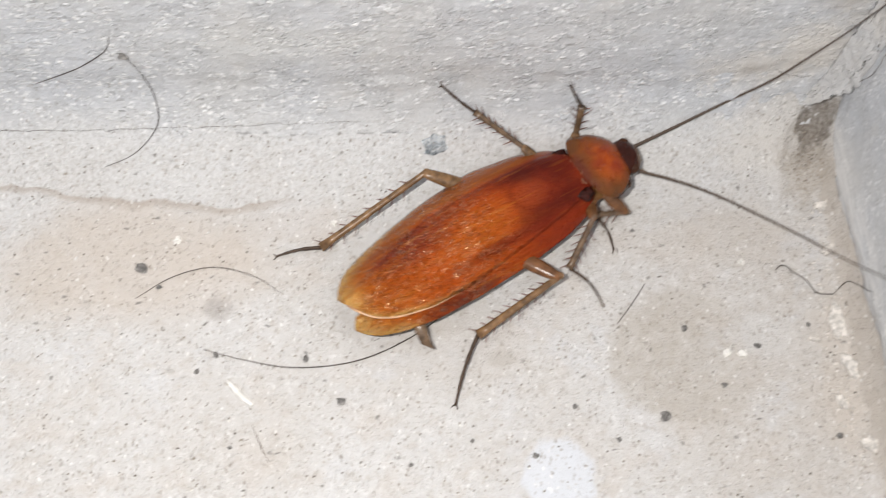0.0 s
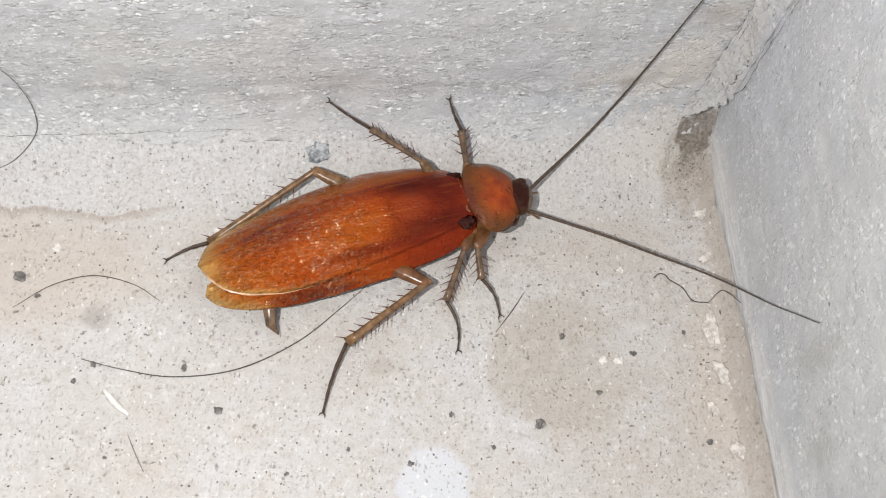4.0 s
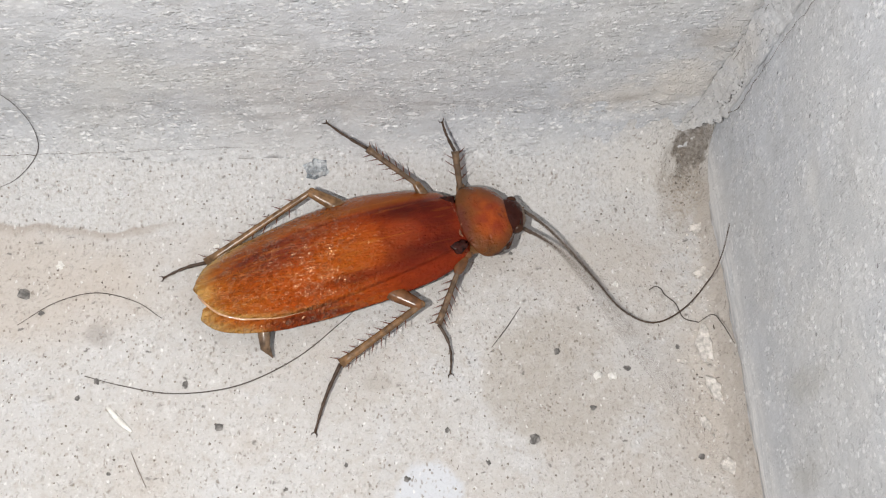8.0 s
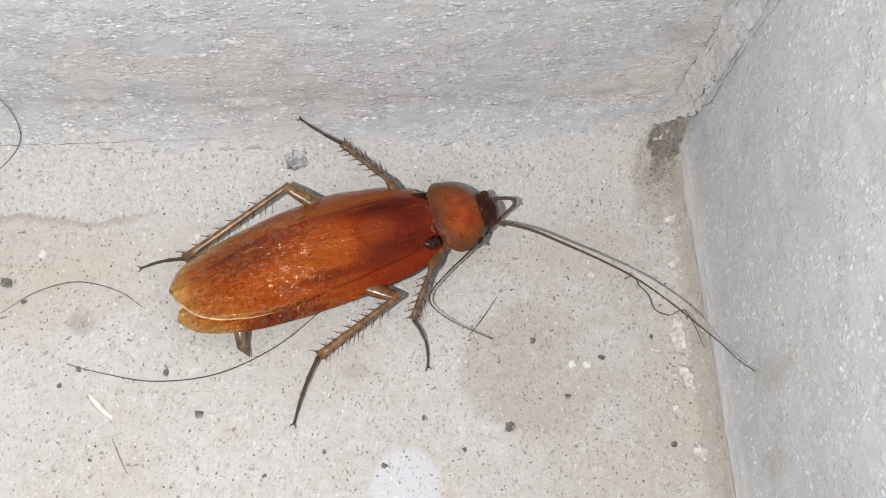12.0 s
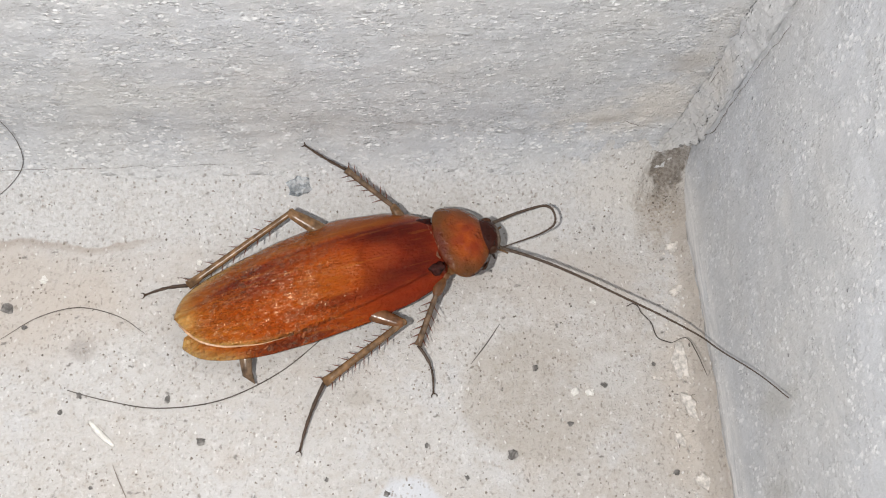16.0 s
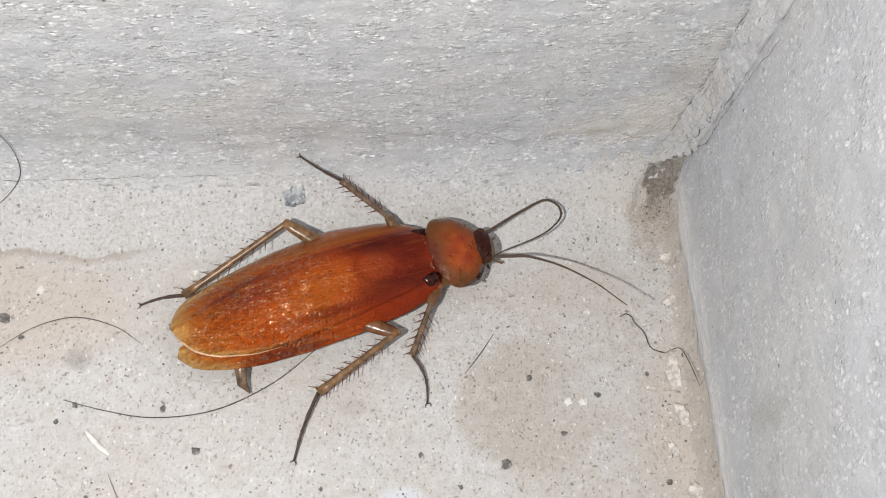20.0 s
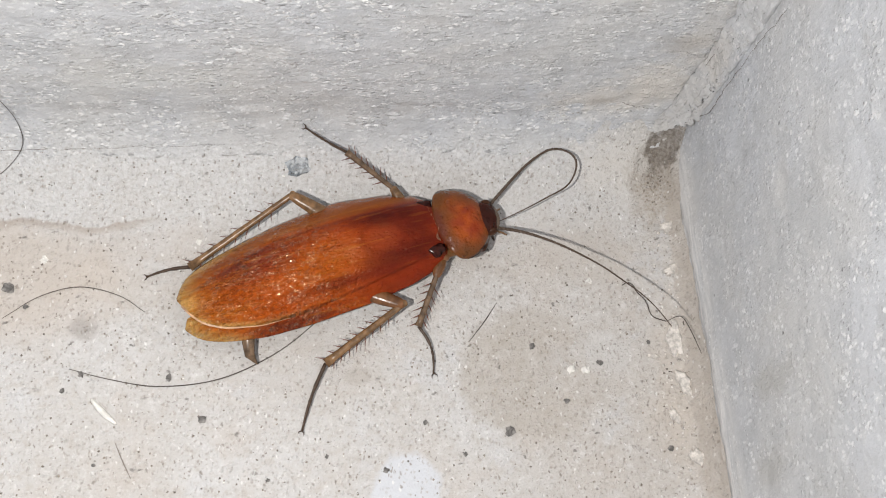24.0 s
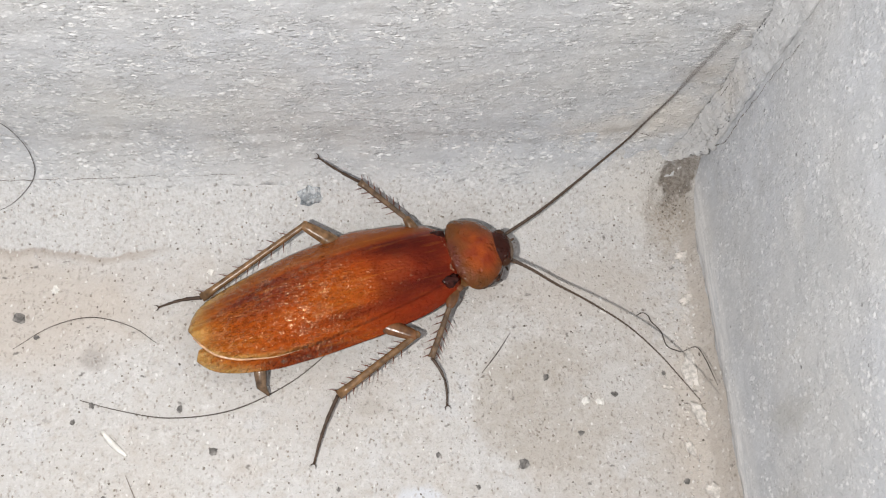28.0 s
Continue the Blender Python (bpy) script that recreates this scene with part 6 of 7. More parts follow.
    key_feeler("right_feeler", [(0, 5.9, -2.1, 2.3), (0.6, 5.7, -1.8, 2.3), (0.9, 5.4, -2.4, 2.3), (2.2, 5.4, -2.4, 2.3), (2.8, 5.7, -1.8, 2.3), (7.4, 5.7, -1.8, 2.3), (7.9, 5.9, -1.1, 2.2), (28, 5.9, -1.1, 2.2)], [
        (0, 8.4, -5.1, 2.6, 10.3, -8.1, 2.9, 11.8, -11.2, 3.3, 13.3, -14.4, 3.7, 14.7, -17.6, 4, 15.3, -20.4, 5.3, 14.3, -22.2, 8.2, 13.3, -24, 11, 12.2, -25.8, 13.9),
        (0.1, 6.3, -5.3, 2.5, 6.5, -8.2, 2.8, 6.5, -11.2, 3.1, 6.3, -14.2, 3.4, 6.2, -17.1, 3.7, 6, -20.1, 4, 5.8, -23, 4.3, 5.7, -26, 4.7, 5.5, -29, 5),
        (0.2, 4.7, -4.6, 2.5, 5, -7.7, 2.8, 5.1, -10.7, 3.1, 4.8, -13.8, 3.4, 4.4, -16.8, 3.7, 3.9, -19.8, 4, 3.3, -22.8, 4.3, 2.7, -25.8, 4.7, 2.1, -28.7, 5),
        (0.3, 3.7, -3.8, 2.5, 5, -6.4, 2.8, 6.5, -9, 3.1, 7.2, -11.9, 3.4, 7.6, -14.9, 3.7, 8.1, -17.8, 4, 8.6, -20.8, 4.3, 9, -23.7, 4.7, 9.5, -26.7, 5),
        (0.4, 2.8, -2.7, 2.5, 4.7, -5.4, 2.8, 7.3, -7.8, 3.1, 9.6, -10.3, 3.4, 11.5, -13.2, 3.7, 13.2, -16.3, 4, 14.6, -19.4, 4.3, 15.4, -22.8, 4.7, 15.8, -26.2, 5),
        (0.5, 4.3, -3.6, 2.5, 6.3, -5.8, 2.8, 8.4, -7.9, 3.1, 10.2, -10.3, 3.4, 11.6, -13, 3.7, 12.8, -15.7, 4, 14, -18.5, 4.3, 15.3, -21.2, 4.7, 16.6, -23.9, 5),
        (0.6, 5.1, -4.8, 2.5, 6.2, -7.5, 2.8, 6.8, -10.5, 3.1, 6.5, -13.5, 3.4, 6.3, -16.5, 3.7, 6.1, -19.5, 4, 5.9, -22.5, 4.3, 5.7, -25.5, 4.7, 5.5, -28.5, 5),
        (0.7, 5.2, -5, 2.5, 4.2, -8, 2.8, 3, -10.8, 3.1, 1.7, -13.7, 3.4, 0.1, -16.4, 3.7, -1.4, -19.1, 4, -3, -21.8, 4.3, -4.5, -24.5, 4.6, -6, -27.2, 5),
        (0.8, 4.8, -4.9, 2.5, 3.9, -7.8, 2.8, 3, -10.8, 3, 1.9, -13.7, 3.3, 0.5, -16.5, 3.7, -0.9, -19.3, 4, -2.2, -22, 4.3, -3.6, -24.8, 4.6, -5, -27.6, 5),
        (0.9, 4.4, -4.5, 2.5, 4.6, -7.5, 2.8, 5.1, -10.5, 3.1, 5.1, -13.6, 3.4, 4.6, -16.6, 3.7, 4, -19.5, 4, 3.3, -22.5, 4.3, 2.7, -25.5, 4.6, 2.1, -28.4, 5),
        (1, 4.2, -4.2, 2.5, 5.3, -7, 2.8, 6.3, -10, 3.1, 6.9, -13, 3.4, 7.3, -16.1, 3.7, 7.7, -19.1, 4, 8, -22.2, 4.3, 8, -25.3, 4.7, 8, -28.3, 5),
        (1.1, 4.7, -3.1, 2.5, 6.3, -5.6, 2.8, 7.8, -8.2, 3.1, 9, -10.9, 3.4, 9.9, -13.8, 3.7, 10.5, -16.7, 4, 11.1, -19.6, 4.3, 11.8, -22.5, 4.7, 12.5, -25.4, 5),
        (1.2, 5, -3.4, 2.5, 7.1, -5.5, 2.8, 8.7, -7.9, 3.1, 9.6, -10.7, 3.4, 10.4, -13.6, 3.7, 11.2, -16.4, 4, 12, -19.3, 4.3, 12.9, -22.1, 4.7, 13.7, -24.9, 5),
        (1.3, 3.7, -2.8, 2.5, 3.1, -5.9, 2.8, 2.4, -8.9, 3.1, 1.2, -11.9, 3.4, -0.1, -14.7, 3.7, -1.5, -17.5, 4, -2.8, -20.3, 4.3, -4.2, -23.2, 4.6, -5.5, -26, 5),
        (1.4, 3.4, -2.6, 2.5, 2, -5.4, 2.8, 0.6, -8.3, 3.1, -0.9, -11.1, 3.4, -2.5, -13.8, 3.7, -4.2, -16.4, 4, -5.9, -19.1, 4.3, -7.6, -21.8, 4.6, -9.3, -24.4, 5),
        (1.5, 4.9, -4.8, 2.5, 3.9, -7.7, 2.7, 3, -10.6, 3, 2.4, -13.5, 3.3, 2, -16.5, 3.6, 1.5, -19.5, 4, 1, -22.5, 4.3, 0.5, -25.5, 4.6, 0, -28.4, 5),
        (1.6, 6.8, -4.5, 2.5, 9, -6.5, 2.8, 10.3, -9.2, 3.1, 11.6, -11.8, 3.4, 13, -14.5, 3.7, 14.3, -17.1, 4.1, 15.7, -19.7, 4.4, 17, -22.4, 4.7, 17.2, -24.5, 6.4),
        (1.7, 6.1, -4.6, 2.5, 7.7, -7, 2.8, 8.9, -9.6, 3.1, 10.2, -12.2, 3.4, 11.5, -14.8, 3.7, 12.7, -17.4, 4, 14, -20, 4.3, 15.2, -22.6, 4.7, 16.5, -25.2, 5),
        (1.8, 5.1, -4.3, 2.5, 6, -7.2, 2.8, 6.8, -10.1, 3.1, 7.2, -13.1, 3.4, 7.3, -16.1, 3.7, 7.4, -19.1, 4, 7.4, -22.1, 4.3, 7.2, -25.1, 4.7, 7, -28.1, 5),
        (1.9, 4.6, -4.7, 2.5, 3.8, -7.7, 2.8, 2.9, -10.6, 3, 2, -13.6, 3.3, 1.1, -16.6, 3.6, 0.3, -19.5, 4, -0.6, -22.5, 4.3, -1.5, -25.4, 4.6, -2.4, -28.4, 5),
        (2, 4.2, -4.5, 2.5, 3.2, -7.4, 2.8, 1.8, -10.3, 3, 0.4, -13.1, 3.3, -1.1, -15.8, 3.7, -2.7, -18.5, 4, -4.3, -21.3, 4.3, -5.9, -24, 4.6, -7.5, -26.7, 5),
        (2.1, 4.6, -4.5, 2.5, 4.3, -7.6, 2.8, 4.1, -10.7, 3.1, 3.8, -13.7, 3.4, 3.4, -16.8, 3.7, 2.7, -19.8, 4, 1.8, -22.8, 4.3, 1, -25.8, 4.6, 0.2, -28.8, 5),
        (2.2, 5.2, -4.3, 2.5, 6.7, -6.9, 2.8, 7.8, -9.6, 3.1, 8.9, -12.3, 3.4, 10, -15.1, 3.7, 11.1, -17.8, 4, 12.3, -20.5, 4.3, 13.4, -23.3, 4.7, 14.5, -26, 5),
        (2.3, 5.7, -4.7, 2.5, 7.5, -7.4, 2.8, 9.4, -10, 3.2, 11.3, -12.6, 3.5, 13.2, -15.2, 3.8, 15.1, -17.8, 4.2, 16.9, -20.4, 4.5, 17.8, -22.6, 6.1, 17.3, -24.3, 8.8),
        (2.4, 4.7, -4.2, 2.5, 7, -6.1, 2.8, 9.4, -8, 3.1, 11.5, -10.1, 3.4, 13, -12.8, 3.7, 13.9, -15.6, 4, 14.8, -18.5, 4.3, 15.8, -21.3, 4.7, 16.7, -24.2, 5),
        (2.5, 5.5, -4.7, 2.5, 6.4, -7.6, 2.8, 6.7, -10.6, 3.1, 7.1, -13.6, 3.4, 7.4, -16.6, 3.7, 7.8, -19.6, 4, 8.1, -22.6, 4.3, 8.4, -25.6, 4.7, 8.8, -28.6, 5),
        (2.6, 8.4, -4.7, 2.6, 10.8, -7.5, 2.9, 13.1, -10.3, 3.3, 15.5, -13.1, 3.7, 17.8, -15.9, 4.1, 18.9, -18.3, 5.8, 18.4, -20.2, 8.9, 17.9, -22.1, 12, 17.4, -24, 15.1),
        (2.7, 9.8, -3.3, 2.6, 13.5, -4.6, 3, 17.1, -6.4, 3.4, 20.4, -8.5, 3.8, 20.9, -10.6, 6.5, 20.4, -12.6, 10, 19.8, -14.6, 13.4, 19.3, -16.6, 16.8, 18.8, -18.6, 20.2),
        (2.8, 9.7, -3.4, 2.6, 13.4, -4.9, 3, 16.9, -6.9, 3.4, 20, -9.3, 3.8, 20.6, -11.6, 6.3, 20.1, -13.7, 9.6, 19.5, -15.9, 12.9, 19, -18, 16.3, 18.4, -20.1, 19.7),
        (2.9, 7.6, -5, 2.5, 9.5, -7.9, 2.9, 11.5, -10.6, 3.2, 13.6, -13.4, 3.6, 15.6, -16.1, 4, 17.6, -18.9, 4.4, 18.2, -21.1, 6.3, 17.7, -22.8, 9.2, 17.2, -24.6, 12.1),
        (3, 6.7, -5, 2.5, 7.4, -8, 2.8, 8, -11, 3.1, 8.6, -14, 3.4, 9.2, -17, 3.7, 9.7, -20, 4, 10.2, -23, 4.3, 10.6, -26.1, 4.7, 10.8, -29.1, 5),
        (3.1, 7.1, -4.9, 2.5, 8.6, -7.7, 2.8, 10.2, -10.4, 3.1, 11.7, -13.1, 3.5, 13.3, -15.8, 3.8, 14.9, -18.5, 4.2, 16.5, -21.3, 4.5, 17.5, -23.7, 5.5, 17.1, -25.4, 8.1),
        (3.2, 9.4, -4, 2.6, 12.6, -6.3, 3, 15.6, -9, 3.4, 18.6, -11.7, 3.8, 20, -14, 5.7, 19.5, -16, 9.2, 19, -17.9, 12.6, 18.5, -19.9, 16.1, 18, -21.9, 19.5),
        (3.3, 9.4, -3.8, 2.6, 12.6, -5.9, 3, 15.6, -8.3, 3.4, 18.4, -11, 3.8, 20.1, -13.7, 5, 19.6, -15.8, 8.2, 19, -18, 11.3, 18.4, -20.3, 14.3, 17.8, -22.6, 17.4),
        (3.4, 9.7, -3.6, 2.6, 13.1, -5.5, 3, 16.2, -8, 3.4, 19.1, -10.8, 3.8, 20.2, -13.3, 5.7, 19.6, -15.5, 9, 19.1, -17.7, 12.3, 18.5, -19.8, 15.6, 18, -21.9, 19),
        (3.5, 9.3, -4.3, 2.6, 12.5, -6.6, 3, 15.6, -9, 3.4, 18.8, -11.4, 3.8, 20.1, -13.6, 5.8, 19.6, -15.5, 9.3, 19.2, -17.3, 12.8, 18.7, -19.2, 16.3, 18.2, -21.1, 19.8),
        (5.5, 8, -4.7, 2.8, 10, -7.3, 3.3, 11.7, -10.2, 3.9, 13.4, -13, 4.5, 15.1, -15.9, 5.2, 16.8, -18.7, 5.8, 18.1, -21.4, 6.8, 17.7, -23, 9.8, 17.3, -24.6, 12.7),
        (5.6, 8.3, -4.9, 2.8, 10.8, -7.8, 3.5, 13.3, -10.5, 4.2, 15.8, -13.2, 4.9, 18.3, -16, 5.6, 19, -18.1, 8.1, 18.6, -19.7, 11.5, 18.1, -21.3, 14.9, 17.7, -22.9, 18.3),
        (5.7, 9.3, -4.1, 2.9, 12.6, -6.3, 3.6, 15.8, -8.6, 4.3, 18.9, -11, 5, 20.3, -13.1, 7.3, 19.8, -14.7, 10.9, 19.4, -16.4, 14.5, 19, -18, 18.2, 18.6, -19.6, 21.8),
        (5.8, 9.5, -3.8, 2.9, 13.1, -5.3, 3.5, 16.6, -7.1, 4.2, 19.9, -9.2, 4.9, 20.7, -11.2, 7.6, 20.3, -13, 11.1, 19.8, -14.8, 14.6, 19.3, -16.7, 18.1, 18.8, -18.7, 21.5),
        (5.9, 9.6, -3.6, 2.9, 13.2, -5.2, 3.5, 16.7, -7.1, 4.2, 20, -9.2, 4.9, 20.8, -11, 7.5, 20.3, -12.8, 11.1, 19.9, -14.6, 14.6, 19.4, -16.6, 18.1, 18.8, -18.6, 21.5),
        (6, 9.6, -3.6, 2.9, 13.1, -5.4, 3.6, 16.5, -7.4, 4.3, 19.6, -9.8, 5.1, 20.6, -11.9, 7.5, 20.1, -13.7, 11.1, 19.7, -15.5, 14.6, 19.2, -17.3, 18.1, 18.7, -19.3, 21.6),
        (6.2, 8.9, -4.5, 2.9, 11.7, -7.1, 3.5, 14.3, -10, 4.2, 16.9, -12.8, 4.9, 19.4, -15.7, 5.7, 19.2, -17.4, 9, 18.7, -19.1, 12.5, 18.3, -20.8, 16, 17.9, -22.5, 19.5),
        (6.4, 8.1, -4.7, 2.8, 10.2, -7.5, 3.4, 12.1, -10.4, 4, 13.9, -13.3, 4.6, 15.8, -16.2, 5.3, 17.6, -19, 5.9, 18.2, -21.2, 8, 17.8, -22.8, 11, 17.4, -24.4, 14.1),
        (6.6, 8.3, -4.7, 2.8, 10.5, -7.5, 3.4, 12.5, -10.4, 4, 14.5, -13.3, 4.7, 16.5, -16.2, 5.3, 18.5, -19.1, 6, 18.3, -20.9, 9, 17.8, -22.5, 12.2, 17.4, -24.2, 15.3),
        (6.8, 8.6, -4.7, 2.8, 11.1, -7.5, 3.5, 13.4, -10.3, 4.2, 15.7, -13.2, 4.8, 18.1, -16.1, 5.5, 18.9, -18.4, 7.7, 18.5, -20.1, 11.1, 18.1, -21.7, 14.4, 17.6, -23.4, 17.8),
        (7, 6.9, -4.8, 2.7, 7.8, -7.7, 3.1, 8.6, -10.5, 3.6, 9.6, -13.1, 4.3, 10.7, -15.9, 4.8, 11.8, -18.6, 5.3, 12.8, -21.3, 5.9, 13.9, -24.1, 6.4, 15, -26.8, 7),
        (7.1, 6, -5, 2.7, 6, -8, 3.2, 6.3, -11, 3.7, 6.6, -14, 4.2, 6.9, -16.9, 4.7, 7.1, -19.9, 5.2, 7.4, -22.9, 5.8, 7.6, -25.9, 6.4, 7.9, -28.8, 7),
        (7.2, 4.7, -4.1, 2.7, 5.1, -7.1, 3.2, 4.9, -10.2, 3.7, 4.8, -13.2, 4.2, 4.6, -16.3, 4.7, 4.5, -19.3, 5.3, 4.3, -22.3, 5.8, 4.2, -25.4, 6.4, 4, -28.4, 7),
        (7.3, 6.1, -5, 2.7, 6, -8.1, 3.2, 5.5, -11.1, 3.7, 5, -14.1, 4.2, 4.5, -17.1, 4.7, 4.1, -20.1, 5.2, 3.6, -23.1, 5.8, 3.1, -26.1, 6.4, 2.7, -29.1, 7),
        (7.4, 7.1, -4.7, 2.7, 8.2, -7.5, 3.2, 8.8, -10.4, 3.7, 9.3, -13.3, 4.2, 9.8, -16.3, 4.7, 10.3, -19.2, 5.3, 10.8, -22.1, 5.8, 11.3, -25, 6.4, 11.8, -27.9, 7),
        (7.5, 9.9, -2.8, 2.9, 13.4, -4.7, 3.6, 16.8, -6.6, 4.3, 20.2, -8.5, 5, 21.2, -10.3, 7.7, 20.8, -11.9, 11.4, 20.4, -13.4, 15, 20, -15, 18.7, 19.6, -16.5, 22.4),
        (7.6, 8.8, -0.2, 2.9, 12.7, -0.7, 3.5, 16.5, -1.7, 4.2, 20.3, -3.1, 4.9, 22.6, -4.8, 6.6, 22.2, -6.5, 10.2, 21.8, -8.2, 13.8, 21.3, -9.8, 17.4, 20.9, -11.5, 21.1),
        (7.7, 10.1, -1.7, 2.9, 14, -2.3, 3.6, 17.6, -3.9, 4.3, 21, -5.9, 5, 21.9, -7.9, 7.5, 21.4, -9.8, 11, 20.9, -11.7, 14.4, 20.4, -13.6, 18, 20, -15.4, 21.5),
        (7.8, 10, -1, 2.9, 13.9, -1.6, 3.6, 17.6, -2.8, 4.2, 21.2, -4.3, 4.9, 22.4, -6, 7.4, 21.9, -7.7, 11.1, 21.5, -9.4, 14.6, 21.1, -11.1, 18.2, 20.6, -12.9, 21.8),
        (7.9, 9.9, -3, 2.9, 13.4, -4.7, 3.6, 16.7, -6.8, 4.3, 19.8, -9.2, 5, 21.1, -11.2, 7.4, 20.7, -12.9, 11, 20.2, -14.5, 14.6, 19.8, -16.2, 18.2, 19.4, -17.8, 21.8),
        (8, 8, -3.7, 2.7, 9.2, -6.5, 3.2, 10, -9.3, 3.7, 10.7, -12.2, 4.2, 11.3, -15.1, 4.7, 12, -18, 5.3, 12.7, -20.9, 5.8, 13.4, -23.8, 6.4, 14, -26.7, 7),
        (8.1, 6.9, -4.3, 2.7, 7.4, -7.2, 3.2, 7.8, -10.2, 3.7, 8, -13.2, 4.2, 8.3, -16.2, 4.7, 8.6, -19.2, 5.3, 8.9, -22.2, 5.8, 9.2, -25.2, 6.4, 9.5, -28.2, 7),
        (8.3, 6.8, -4.3, 2.7, 7.3, -7.2, 3.2, 7.8, -10.2, 3.7, 8.4, -13.2, 4.2, 8.9, -16.1, 4.7, 9.4, -19.1, 5.3, 9.9, -22.1, 5.8, 10.4, -25, 6.4, 11, -28, 7),
        (8.4, 6.9, -4.2, 2.7, 7.6, -7.2, 3.2, 8.3, -10.1, 3.7, 9.1, -13, 4.2, 9.9, -15.9, 4.7, 10.7, -18.8, 5.3, 11.4, -21.7, 5.8, 12.2, -24.6, 6.4, 13, -27.4, 7),
        (8.5, 9.4, -3.7, 2.9, 12.6, -6.1, 3.6, 15.7, -8.4, 4.3, 18.9, -10.8, 5, 20.9, -13, 6.7, 20.4, -14.6, 10.3, 20.1, -16.2, 13.9, 19.7, -17.8, 17.6, 19.3, -19.4, 21.2),
        (8.6, 10.2, -1.7, 2.9, 14, -2.5, 3.5, 17.8, -3.7, 4.2, 21.5, -5, 4.9, 22.4, -6.6, 7.6, 22, -8.2, 11.3, 21.6, -9.8, 14.9, 21.2, -11.5, 18.5, 20.8, -13.2, 22.1),
        (8.7, 10.2, -1.1, 2.8, 14.1, -1.5, 3.4, 18, -2.3, 4.1, 21.8, -3.3, 4.7, 22.9, -4.8, 7.5, 22.5, -6.4, 11.1, 22.1, -8, 14.8, 21.7, -9.6, 18.4, 21.3, -11.2, 22),
        (8.8, 8, -3.9, 2.7, 9.5, -6.5, 3.2, 10.8, -9.3, 3.7, 12.1, -12, 4.3, 13.4, -14.8, 4.8, 14.7, -17.6, 5.4, 16, -20.3, 6, 17.3, -23.1, 6.6, 17.8, -25.2, 8.3),
        (9, 7, -4.2, 2.7, 7.7, -7.2, 3.2, 8.2, -10.2, 3.7, 8.7, -13.2, 4.2, 9.2, -16.1, 4.7, 9.6, -19.1, 5.3, 9.9, -22.1, 5.8, 10.1, -25.1, 6.4, 9.9, -28.1, 7),
        (9.4, 7.7, -3.9, 2.7, 9.1, -6.5, 3.2, 10.3, -9.3, 3.7, 11.3, -12.1, 4.2, 12.2, -14.9, 4.7, 13, -17.7, 5.3, 13.9, -20.6, 5.8, 14.7, -23.4, 6.4, 15.6, -26.2, 7),
        (9.8, 6.9, -4.2, 2.7, 7.6, -7.2, 3.2, 8.1, -10.1, 3.7, 8.6, -13.1, 4.2, 9, -16.1, 4.7, 9.3, -19.1, 5.3, 9.7, -22, 5.8, 10.1, -25, 6.4, 10.5, -28, 7),
        (9.9, 7.1, -4.2, 2.7, 8, -7, 3.2, 8.8, -9.9, 3.7, 9.4, -12.9, 4.2, 10, -15.8, 4.7, 10.5, -18.7, 5.3, 11, -21.7, 5.8, 11.5, -24.6, 6.4, 12, -27.5, 7),
        (10, 7, -4.3, 2.7, 7.7, -7.3, 3.2, 8.4, -10.3, 3.7, 9.2, -13.2, 4.2, 9.8, -16.2, 4.7, 10.4, -19.2, 5.3, 10.9, -22.3, 5.8, 11.2, -25.3, 6.4, 11.2, -28.4, 7),
        (10.1, 7.2, -4.2, 2.7, 8.1, -7, 3.2, 8.9, -9.9, 3.7, 9.7, -12.8, 4.2, 10.3, -15.7, 4.7, 11, -18.6, 5.3, 11.6, -21.5, 5.8, 12.2, -24.4, 6.4, 12.8, -27.3, 7),
        (10.2, 7.5, -4, 2.7, 8.8, -6.7, 3.2, 9.9, -9.4, 3.7, 11, -12.2, 4.2, 12, -15, 4.7, 13, -17.8, 5.3, 13.9, -20.6, 5.8, 14.9, -23.4, 6.4, 15.8, -26.2, 7),
        (10.3, 8.2, -4.1, 2.8, 10.1, -6.9, 3.3, 11.9, -9.7, 3.9, 13.7, -12.5, 4.5, 15.5, -15.4, 5.1, 17.3, -18.2, 5.8, 18.9, -21, 6.6, 18.6, -22.6, 9.6, 18.2, -24.1, 12.6),
        (10.4, 9.1, -4, 2.9, 12.1, -6.6, 3.6, 15.1, -9.2, 4.3, 18.1, -11.8, 5, 20.8, -14.3, 6, 20.4, -16, 9.6, 20, -17.6, 13.3, 19.6, -19.2, 16.9, 19.2, -20.9, 20.5),
        (10.5, 10.1, -2.3, 2.9, 13.8, -3.7, 3.6, 17.2, -5.6, 4.3, 20.6, -7.6, 5, 22.2, -9.5, 7.2, 21.8, -11.1, 10.9, 21.4, -12.7, 14.5, 21, -14.3, 18.2, 20.6, -15.8, 21.8),
        (10.6, 10.2, -1.8, 2.9, 14.1, -2.6, 3.6, 17.7, -4.2, 4.3, 21.2, -5.9, 5, 22.6, -7.6, 7.3, 22.2, -9.1, 11, 21.8, -10.7, 14.6, 21.5, -12.3, 18.3, 21.1, -13.8, 22),
        (10.7, 8.7, -3.4, 2.7, 11, -5.6, 3.3, 12.8, -8.2, 3.8, 14, -11.1, 4.4, 15.2, -14, 4.9, 16.4, -16.9, 5.5, 17.7, -19.8, 6.1, 18.8, -22.6, 7, 18.4, -24.3, 9.7),
